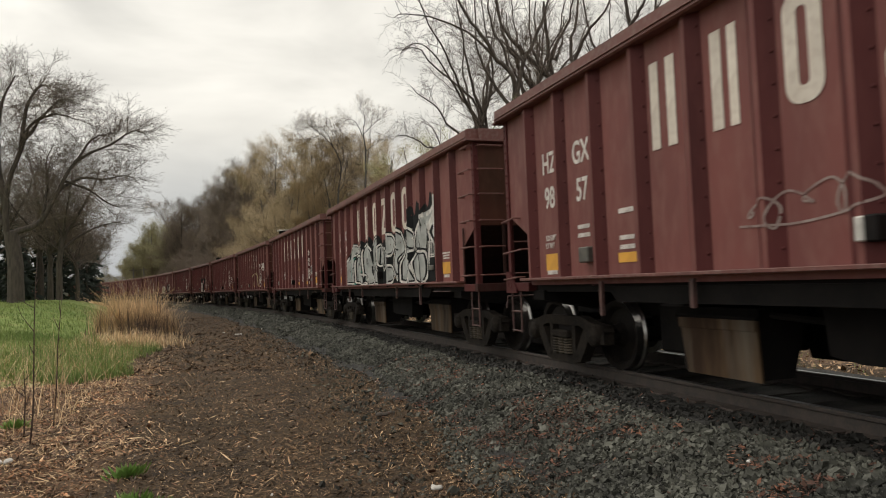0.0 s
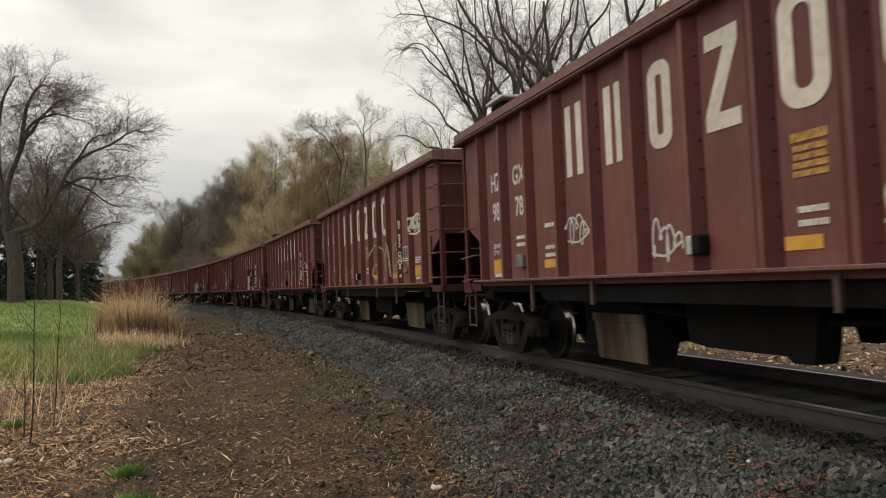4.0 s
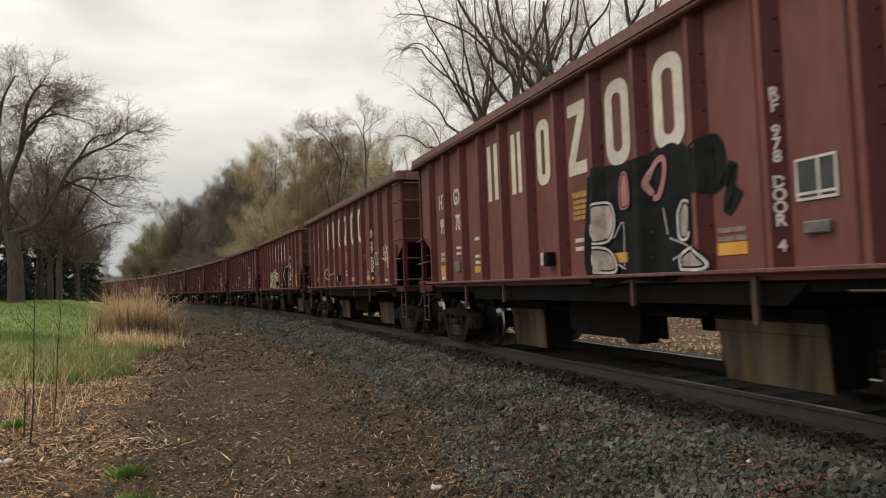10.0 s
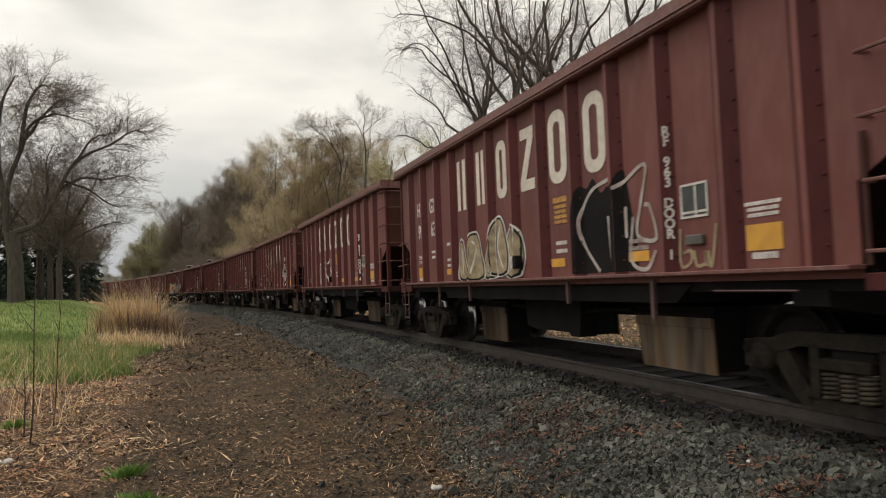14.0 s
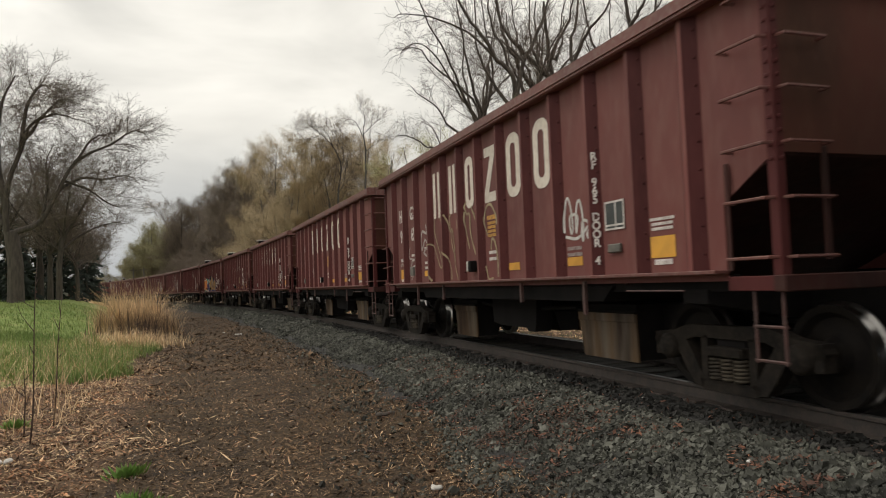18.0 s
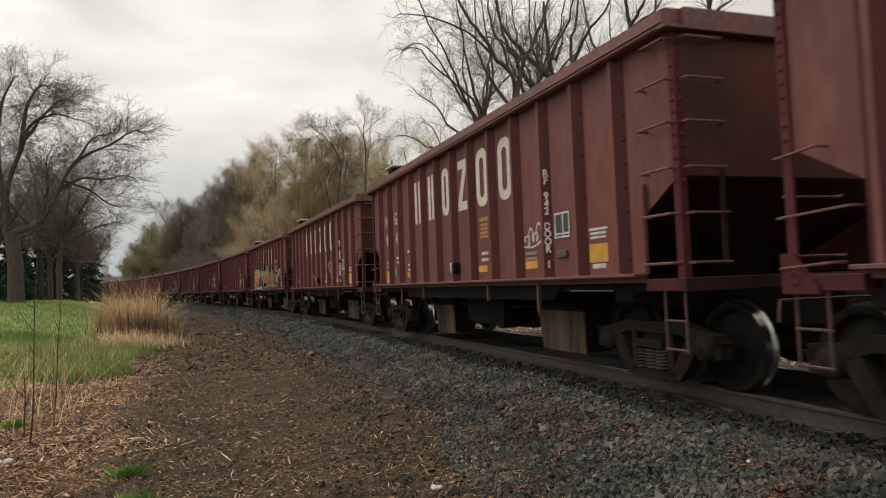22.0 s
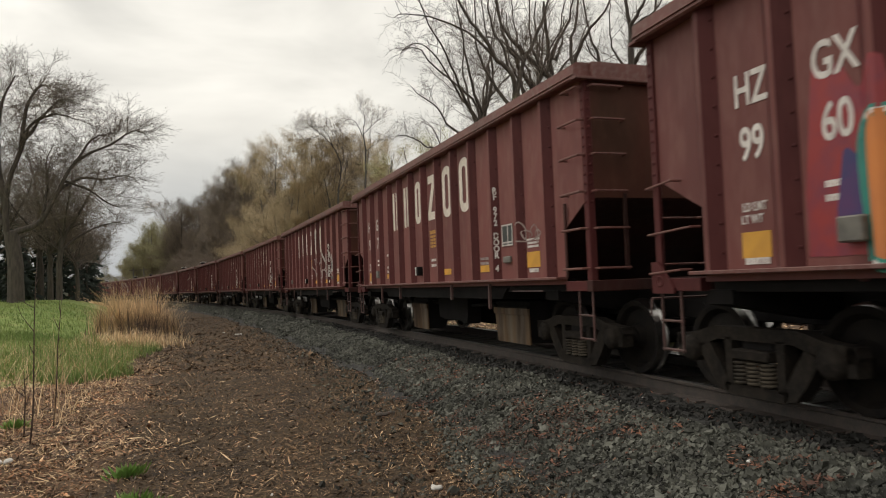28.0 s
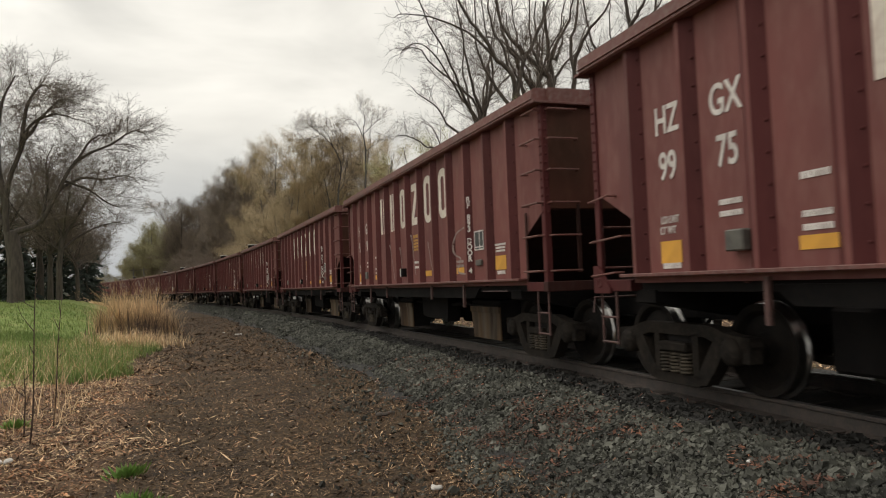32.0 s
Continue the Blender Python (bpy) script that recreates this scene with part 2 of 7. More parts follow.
class Shape:
    """Collects vertices and faces of one mesh; slots: material index per face."""

    def __init__(self):
        self.v, self.f, self.s, self.slot = [], [], [], 0

    def add(self, verts, faces):
        k = len(self.v)
        self.v.extend(verts)
        self.f.extend([tuple(i + k for i in f) for f in faces])
        self.s.extend([self.slot] * len(faces))

    def box(self, c, size, bev=0.0, m=None):
        hx, hy, hz = size[0] / 2, size[1] / 2, size[2] / 2
        b = min(bev, hx * 0.9, hy * 0.9, hz * 0.9)
        if b <= 0:
            vs = [(sx * hx, sy * hy, sz * hz) for sx in (-1, 1) for sy in (-1, 1) for sz in (-1, 1)]
            fs = [(0, 1, 3, 2), (4, 6, 7, 5), (0, 4, 5, 1), (2, 3, 7, 6), (0, 2, 6, 4), (1, 5, 7, 3)]
        else:
            vs, ix = [], {}
            for sx in (-1, 1):
                for sy in (-1, 1):
                    for sz in (-1, 1):
                        for a in range(3):
                            q = [sx * (hx - b), sy * (hy - b), sz * (hz - b)]
                            q[a] = (sx * hx, sy * hy, sz * hz)[a]
                            ix[sx, sy, sz, a] = len(vs)
                            vs.append(tuple(q))
            fs = []
            for a in range(3):
                o, w = [i for i in range(3) if i != a]
                for s in (-1, 1):
                    ring = []
                    for p, r in ((-1, -1), (1, -1), (1, 1), (-1, 1)):
                        k = [0, 0, 0]
                        k[a], k[o], k[w] = s, p, r
                        ring.append(ix[(*k, a)])
                    fs.append(tuple(ring))
            for a in range(3):
                o, w = [i for i in range(3) if i != a]
                for p in (-1, 1):
                    for r in (-1, 1):
                        k1, k2 = [0, 0, 0], [0, 0, 0]
                        k1[o] = k2[o] = p
                        k1[w] = k2[w] = r
                        k1[a], k2[a] = -1, 1
                        fs.append((ix[(*k1, o)], ix[(*k2, o)], ix[(*k2, w)], ix[(*k1, w)]))
            for sx in (-1, 1):
                for sy in (-1, 1):
                    for sz in (-1, 1):
                        fs.append(tuple(ix[sx, sy, sz, a] for a in range(3)))
        if m is not None:
            vs = [tuple(m @ Vector(v)) for v in vs]
        self.add([(v[0] + c[0], v[1] + c[1], v[2] + c[2]) for v in vs], fs)
        return self

    def span(self, x0, x1, y0, y1, z0, z1, bev=0.0):
        return self.box(((x0 + x1) / 2, (y0 + y1) / 2, (z0 + z1) / 2), (abs(x1 - x0), abs(y1 - y0), abs(z1 - z0)), bev)

    def prism(self, poly, x0, x1, axis=0):
        """A polygon in the two other axes, from x0 to x1 along axis."""
        def put(x, a, b):
            return ((x, a, b), (a, x, b), (a, b, x))[axis]
        n = len(poly)
        vs = [put(x0, *p) for p in poly] + [put(x1, *p) for p in poly]
        fs = [tuple(range(n))[::-1], tuple(range(n, 2 * n))] + [(i, (i + 1) % n, n + (i + 1) % n, n + i) for i in range(n)]
        self.add(vs, fs)
        return self

    def tube(self, path, radii, sides=6, caps=True):
        pts = [Vector(p) for p in path]
        if isinstance(radii, (int, float)):
            radii = [radii] * len(pts)
        rings = []
        up = None
        for i, p in enumerate(pts):
            d = (pts[min(i + 1, len(pts) - 1)] - pts[max(i - 1, 0)]).normalized()
            if up is None:
                up = d.orthogonal().normalized()
            up = (up - d * up.dot(d))
            up = up.normalized() if up.length > 1e-6 else d.orthogonal().normalized()
            w = d.cross(up)
            rings.append([tuple(p + (up * math.cos(6.28319 * k / sides) + w * math.sin(6.28319 * k / sides)) * radii[i]) for k in range(sides)])
        vs = [v for r in rings for v in r]
        fs = []
        for i in range(len(pts) - 1):
            for k in range(sides):
                k2 = (k + 1) % sides
                fs.append((i * sides + k, i * sides + k2, (i + 1) * sides + k2, (i + 1) * sides + k))
        if caps:
            fs.append(tuple(range(sides))[::-1])
            fs.append(tuple(range((len(pts) - 1) * sides, len(pts) * sides)))
        self.add(vs, fs)
        return self

    def lathe(self, prof, c, axis=0, sides=28):
        """Spin (along, radius) pairs round an axis through c."""
        vs, n = [], len(prof)
        for k in range(sides):
            a = 6.283185 * k / sides
            for al, r in prof:
                q = ((al, r * math.cos(a), r * math.sin(a)), (r * math.cos(a), al, r * math.sin(a)), (r * math.cos(a), r * math.sin(a), al))[axis]
                vs.append((q[0] + c[0], q[1] + c[1], q[2] + c[2]))
        fs = [(k * n + i, k * n + i + 1, ((k + 1) % sides) * n + i + 1, ((k + 1) % sides) * n + i) for k in range(sides) for i in range(n - 1)]
        self.add(vs, fs)
        return self

    def mesh(self, name, *mats, smooth=False):
        me = bpy.data.meshes.new(name)
        me.from_pydata(self.v, [], self.f)
        for m in mats:
            me.materials.append(m)
        if len(mats) > 1:
            me.polygons.foreach_set("material_index", self.s)
        if smooth:
            me.polygons.foreach_set("use_smooth", [True] * len(me.polygons))
        me.update()
        return me


def part(name, me, parent, label="", m=None):
    ob = new(name, me)
    ob.parent = parent
    if m is not None:
        ob.matrix_basis = m
    if label:
        tagged(ob, label)
    return ob


def put_parts(parent, items):
    """items: (name, mesh, label) lists made once and hung under each thing."""
    for name, me, label in items:
        part(name, me, parent, label)


# ---- the line of the track ----
TRACK_X = 5.4459
SN = (0.0, 40.0, 80.0, 130.0)
KN = (0.002778, 0.002277, 0.002137, 0.002137)
S_GRID = np.arange(-260, 460, 0.5)
_k = np.interp(S_GRID, SN, KN)
_k[S_GRID < 0] = KN[0]
_ph = np.cumsum(_k) * 0.5
_i0 = int(np.searchsorted(S_GRID, 0))
_ph -= _ph[_i0]
_cx, _cy = np.cumsum(-np.sin(_ph)) * 0.5, np.cumsum(np.cos(_ph)) * 0.5
_cx, _cy = _cx - _cx[_i0] + TRACK_X, _cy - _cy[_i0]


def track(s, off=0.0, z=0.0):
    """The place at s metres along the line, off metres to the camera's side of its middle."""
    x, y, a = (float(np.interp(s, S_GRID, q)) for q in (_cx, _cy, _ph))
    return Vector((x - off * math.cos(a), y - off * math.sin(a), z))


def rolled(t):
    """Metres that the train has rolled since the middle of the clip."""
    q = (t - 16) / 16
    even = 5.97414 * 16 * q + 0.8661 * q ** 2 - 0.2502 * q ** 3 - 0.0125 * q ** 4 - 0.1379 * q ** 5
    return even - float(np.interp(t, ROLL_T, ROLL_D))


# small unevenness of the pull
ROLL_T = (0.0, 1.5, 2.3, 3.4, 6.0, 7.0, 9.1, 11.2, 13.3, 17.5, 23.8, 25.5, 28.0, 30.1, 32.0)
ROLL_D = (0.18, 0.135, 0.06, 0.0, -0.06, -0.065, 0.03, 0.015, -0.035, 0.0, 0.0, 0.03, -0.01, 0.02, -0.06)


def smooth(a, b, x):
    t = np.clip((x - a) / (b - a), 0, 1)
    return t * t * (3 - 2 * t)

# ---- ground ----
# bed kept near-black: its colour gives the shade in gaps between stones
GRAVEL_MAT = material("gravel_bed", (0.026, 0.025, 0.023), (0.012, 0.012, 0.011), 9.0, 0.9, fine=(0.05, 0.046, 0.042), fine_scale=22, fine_amount=0.6, bump=0.9, bump_scale=22)


def ground_material():
    """Dirt, leaf litter and turf in one sheet; the kinds are mixed by distance from the track with ragged borders."""
    m = bpy.data.materials.new("ground_soil")
    m.use_nodes = True
    nt = m.node_tree
    n, l = nt.nodes, nt.links
    bs = n["Principled BSDF"]
    bs.inputs["Roughness"].default_value = 0.92
    bs.inputs["Specular IOR Level"].default_value = 0.25
    tc = n.new("ShaderNodeTexCoord")

    def noisy(scale, detail=6, rough=0.6):
        no = n.new("ShaderNodeTexNoise")
        no.inputs["Scale"].default_value, no.inputs["Detail"].default_value, no.inputs["Roughness"].default_value = scale, detail, rough
        l.new(tc.outputs["Object"], no.inputs["Vector"])
        return no.outputs[0]

    def ranged(v, a, b):
        r = n.new("ShaderNodeMapRange")
        r.inputs["From Min"].default_value, r.inputs["From Max"].default_value = a, b
        l.new(v, r.inputs["Value"])
        return r.outputs[0]

    def mixed(f, a, b):
        x = n.new("ShaderNodeMix")
        x.data_type = "RGBA"
        for key, val in (("Factor", f), ("A", a), ("B", b)):
            if isinstance(val, tuple):
                x.inputs[key].default_value = (*val, 1)
            else:
                l.new(val, x.inputs[key])
        return x.outputs["Result"]

    dirt = mixed(ranged(noisy(1.3), 0.35, 0.65), (0.020, 0.0135, 0.0085), (0.060, 0.039, 0.021))
    dirt = mixed(ranged(noisy(6), 0.5, 0.7), dirt, (0.075, 0.048, 0.026))
    dirt = mixed(ranged(noisy(26), 0.52, 0.66), dirt, (0.115, 0.074, 0.038))
    dirt = mixed(ranged(noisy(45, 3), 0.62, 0.70), dirt, (0.20, 0.15, 0.105))
    litter = mixed(ranged(noisy(7), 0.35, 0.65), (0.058, 0.036, 0.023), (0.16, 0.098, 0.056))
    litter = mixed(ranged(noisy(30), 0.5, 0.7), litter, (0.07, 0.045, 0.03))
    turf = mixed(ranged(noisy(0.7), 0.35, 0.65), (0.14, 0.21, 0.05), (0.22, 0.27, 0.08))
    turf = mixed(ranged(noisy(2.2), 0.5, 0.72), turf, (0.27, 0.26, 0.10))
    turf = mixed(ranged(noisy(40), 0.5, 0.7), turf, (0.07, 0.12, 0.03))
    at = n.new("ShaderNodeAttribute")
    at.attribute_name = "zone"
    sep = n.new("ShaderNodeSeparateColor")
    l.new(at.outputs["Color"], sep.inputs[0])

    def zone(out):
        ad = n.new("ShaderNodeMath")
        ad.operation = "ADD"
        l.new(sep.outputs[out], ad.inputs[0])
        sb = n.new("ShaderNodeMath")
        sb.operation = "MULTIPLY_ADD"
        l.new(noisy(1.7), sb.inputs[0])
        sb.inputs[1].default_value, sb.inputs[2].default_value = 1.0, -0.5
        l.new(sb.outputs[0], ad.inputs[1])
        return ranged(ad.outputs[0], 0.4, 0.6)

    col = mixed(zone("Red"), dirt, litter)
    col = mixed(zone("Green"), col, turf)
    l.new(col, bs.inputs["Base Color"])
    bp = n.new("ShaderNodeBump")
    bp.inputs["Strength"].default_value, bp.inputs["Distance"].default_value = 0.8, 0.03
    l.new(noisy(24, 5), bp.inputs["Height"])
    l.new(bp.outputs[0], bs.inputs["Normal"])
    return m


def off_of(x, y):
    """How far a place lies to the camera's side of the track's middle, and how far along it (arrays)."""
    x, y = np.asarray(x, float), np.asarray(y, float)
    s = y.copy()
    for _ in range(3):
        cx, cy, a = np.interp(s, S_GRID, _cx), np.interp(s, S_GRID, _cy), np.interp(s, S_GRID, _ph)
        s = s + (y - cy) * np.cos(a) - (x - cx) * np.sin(a)
    cx, cy, a = np.interp(s, S_GRID, _cx), np.interp(s, S_GRID, _cy), np.interp(s, S_GRID, _ph)
    return -(x - cx) * np.cos(a) - (y - cy) * np.sin(a), s


def height(x, y):
    """The soil's height, without the ballast."""
    off, s = off_of(x, y)
    x, y = np.asarray(x, float), np.asarray(y, float)
    z = -0.52 + 1.45 * smooth(11, 46, y) * smooth(6.2, 12.5, off)
    z = z + 0.10 * smooth(4.6, 8.5, off) * smooth(30, 10, y)
    z = z + 0.4 * smooth(-5, -14, off) + 2.0 * smooth(-14, -40, off)
    z = z + 0.03 * np.sin(x * 1.7 + 0.6 * y) * np.sin(y * 0.9) * smooth(60, 20, np.abs(y))
    return z


def lay_ground():
    xs = np.concatenate([np.linspace(-900, -60, 15)[:-1], np.linspace(-60, -14, 24)[:-1], np.arange(-14, 9, 0.25), np.linspace(9, 60, 30), np.linspace(60, 900, 14)[1:]])
    ys = np.concatenate([np.linspace(-900, -40, 12)[:-1], np.linspace(-40, 2, 30)[:-1], np.arange(2, 34, 0.25), np.linspace(34, 110, 70), np.linspace(110, 420, 60)[1:], np.linspace(420, 1500, 12)[1:]])
    X, Y = np.meshgrid(xs, ys)
    Z = height(X, Y)
    rng = np.random.default_rng(3)
    near = (np.abs(X) < 12) & (Y > 2) & (Y < 34)
    Z = Z + near * rng.normal(0, 0.012, Z.shape)
    nx, ny = len(xs), len(ys)
    vs = np.stack([X.ravel(), Y.ravel(), Z.ravel()], 1)
    i = np.arange(nx * ny).reshape(ny, nx)
    fs = np.stack([i[:-1, :-1].ravel(), i[:-1, 1:].ravel(), i[1:, 1:].ravel(), i[1:, :-1].ravel()], 1)
    me = bpy.data.meshes.new("ground")
    me.from_pydata(vs.tolist(), [], fs.tolist())
    me.materials.append(ground_material())
    off, s = off_of(X, Y)
    litter = smooth(5.9, 6.9, off + 0.12 * (12 - np.clip(Y, 0, 12)) * 0) * smooth(24, 15, Y) + smooth(-3.6, -5, off)
    turf = smooth(6.6, 7.4, off) * smooth(13.4, 16.5, Y + 0.6 * (off - 7)) * (1 - smooth(200, 260, Y))
    col = np.zeros((nx * ny, 4), np.float32)
    col[:, 0], col[:, 1], col[:, 3] = np.clip(litter, 0, 1).ravel(), np.clip(turf, 0, 1).ravel(), 1
    at = me.color_attributes.new("zone", "FLOAT_COLOR", "POINT")
    at.data.foreach_set("color", col.ravel())
    me.polygons.foreach_set("use_smooth", [True] * len(me.polygons))
    return tagged(new("ground", me), "brown dirt path with leaf litter and green turf", "ground", kind="structure")


lay_ground()

# ballast bank: profile across the track (off, z)
BANK = ((-4.0, -0.62), (-3.4, -0.42), (-1.9, -0.20), (-1.3, -0.165), (-0.9, -0.165), (0.0, -0.18), (0.9, -0.165), (1.3, -0.165), (1.85, -0.19), (2.3, -0.31), (2.6, -0.44), (2.8, -0.51), (3.1, -0.62))


def bank_z(off):
    return np.interp(off, [b[0] for b in BANK], [b[1] for b in BANK])


def lay_bank():
    offs = np.concatenate([np.linspace(-4, 0, 16), np.linspace(0, 3.1, 34)[1:]])
    ss = np.concatenate([np.linspace(-60, 0, 20)[:-1], np.arange(0, 40, 0.2), np.linspace(40, 330, 150)])
    vs, fs = [], []
    rng = np.random.default_rng(5)
    for s in ss:
        for o in offs:
            edge = 0.12 * math.sin(s * 1.3) + 0.08 * math.sin(s * 3.1 + 1) if o > 2.8 else 0
            p = track(s, o + edge, float(bank_z(o)) + rng.normal(0, 0.008))
            vs.append(tuple(p))
    n = len(offs)
    for i in range(len(ss) - 1):
        for j in range(n - 1):
            fs.append((i * n + j, i * n + j + 1, (i + 1) * n + j + 1, (i + 1) * n + j))
    me = bpy.data.meshes.new("ballast_bed")
    me.from_pydata(vs, [], fs)
    me.materials.append(GRAVEL_MAT)
    tagged(new("ballast_bed", me), "dark grey crushed-stone bank under the railway track", "ballast", kind="structure")


lay_bank()


def stones(name, label, count, s0, s1, o0, o1, size, seed, mat, lift=0.0):
    """Crushed stones, strewn thicker near the camera: uneven lumps of twelve facets."""
    rng = np.random.default_rng(seed)
    s = s0 + (s1 - s0) * rng.random(count) ** 1.7
    o = o0 + (o1 + (0.9 * smooth(12, 4, s) if o1 > 2 else 0) - o0) * rng.random(count) ** 1.1 + np.abs(rng.normal(0, 0.12, count)) + 0.1 * np.sin(s * 1.3)
    r = size * np.exp(rng.normal(0, 0.32, count))
    base = np.array([(math.cos(k * math.pi / 3), math.sin(k * math.pi / 3), 0.3 * (-1) ** k) for k in range(6)] + [(0.15, 0.1, 0.8), (-0.1, 0.1, -0.8)])
    cx, cy, ph = np.interp(s, S_GRID, _cx), np.interp(s, S_GRID, _cy), np.interp(s, S_GRID, _ph)
    px, py = cx - o * np.cos(ph), cy - o * np.sin(ph)
    pz = np.maximum(bank_z(o), height(px, py)) + lift + r * rng.uniform(-0.2, 0.75, count)
    v = base[None] * (1 + rng.normal(0, 0.2, (count, 8, 3))) * (r[:, None, None] * np.array([1.05, 0.85, 0.8]) * (1 + rng.normal(0, 0.15, (count, 1, 3))))
    q = rng.normal(size=(count, 4))
    q /= np.linalg.norm(q, axis=1)[:, None]
    w, x, y, z = q.T
    R = np.stack([1 - 2 * (y * y + z * z), 2 * (x * y - z * w), 2 * (x * z + y * w), 2 * (x * y + z * w), 1 - 2 * (x * x + z * z), 2 * (y * z - x * w),
                  2 * (x * z - y * w), 2 * (y * z + x * w), 1 - 2 * (x * x + y * y)], 1).reshape(-1, 3, 3)
    v = np.einsum("nij,nkj->nki", R, v) + np.stack([px, py, pz], 1)[:, None]
    f = np.array([(k, (k + 1) % 6, 6) for k in range(6)] + [((k + 1) % 6, k, 7) for k in range(6)])
    fs = (f[None] + 8 * np.arange(count)[:, None, None]).reshape(-1, 3)
    me = bpy.data.meshes.new(name)
    nv, nf = count * 8, count * 12
    me.vertices.add(nv)
    me.vertices.foreach_set("co", v.reshape(-1))
    me.loops.add(nf * 3)
    me.loops.foreach_set("vertex_index", fs.reshape(-1).astype(np.int32))
    me.polygons.add(nf)
    me.polygons.foreach_set("loop_start", np.arange(nf, dtype=np.int32) * 3)
    me.polygons.foreach_set("use_smooth", [False] * nf)
    me.materials.append(mat)
    me.update(calc_edges=True)
    return tagged(new(name, me), label, "gravel", kind="stuff")


stones("ballast_stones", "dark blue-grey crushed ballast stones on the bank", 88000, 2.5, 36, 1.42, 2.45, 0.0195, 11, STONE)
stones("oily_stones", "oil-blackened stones between the sleeper ends", 9000, 2.5, 30, 0.86, 1.4, 0.0225, 13, OILSTONE, -0.012)
stones("far_ballast", "dark crushed stones farther along the bank", 16000, 24, 90, 1.05, 2.5, 0.036, 12, STONE)


def rail_profile():
    return [(-0.07, -0.172), (0.07, -0.172), (0.07, -0.16), (0.012, -0.14), (0.010, -0.045), (0.036, -0.034), (0.037, -0.008), (0.030, 0.0), (-0.030, 0.0), (-0.037, -0.008), (-0.036, -0.034), (-0.010, -0.045), (-0.012, -0.14), (-0.07, -0.16)]


def lay_rails():
    ss = np.concatenate([np.arange(-60, 40, 1.0), np.arange(40, 331, 2.5)])
    for off, label in ((0.755, "rusty steel rail with a worn bright head"), (-0.755, "rusty steel rail with a worn bright head")):
        rail = tagged(new("rail"), label, "rail", group="rails of the track")
        pr = rail_profile()
        n = len(pr)
        vs = [tuple(track(s, off + a, z)) for s in ss for a, z in pr]
        for name, sides, mat in (("rail_web", [j for j in range(n) if j != 7], RAILSIDE), ("rail_head", [7], TREAD)):
            sh = Shape()
            sh.v = vs
            for i in range(len(ss) - 1):
                for j in sides:
                    k = (j + 1) % n
                    sh.f.append((i * n + j, i * n + k, (i + 1) * n + k, (i + 1) * n + j))
            part(name, sh.mesh(name, mat), rail, "worn bright running surface" if mat is TREAD else "")


lay_rails()


def lay_ties():
    base = tagged(new("sleepers"), "dark weathered wooden sleepers sunk in ballast", "sleepers", kind="structure")
    me = Shape().box((0, 0, -0.085), (2.6, 0.23, 0.17), 0.012).mesh("sleeper", TIEM)
    plate = Shape().box((-0.755, 0, 0.004), (0.36, 0.19, 0.02), 0.004).box((0.755, 0, 0.004), (0.36, 0.19, 0.02), 0.004)
    pm = plate.mesh("tie_plates", RAILSIDE)
    rng = random.Random(4)
    for k in range(210):
        s = -8 + k * 0.54
        p = track(s, 0, -0.160)
        a = float(np.interp(s, S_GRID, _ph))
        t = part("sleeper", me, base, m=Matrix.Translation(p) @ Matrix.Rotation(a + rng.uniform(-0.01, 0.01), 4, "Z"))
        if s < 30:
            part("tie_plates", pm, t)


lay_ties()

# ---- ballast hopper wagons ----
# Wagon space: y along the train (the end that leads has negative y), x across (camera's side negative), z from the rail tops.
CAR_L = 12.5551
HALF = 5.69


def tip(e):
    """From the middle to the end sheet: the leading end is a little nearer."""
    return 5.685 if e > 0 else 5.62


BACK = 5.62                          # from the leading corner's mark to the middle
POSTS = [0.875 + 0.80 * k - BACK for k in range(13)]
SHEET_X, POST_X = 1.50, 1.585
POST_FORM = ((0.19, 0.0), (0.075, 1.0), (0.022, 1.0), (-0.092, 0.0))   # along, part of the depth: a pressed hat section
STILE_T16 = 28.612                 # place of a leading corner along the line at the middle of the clip


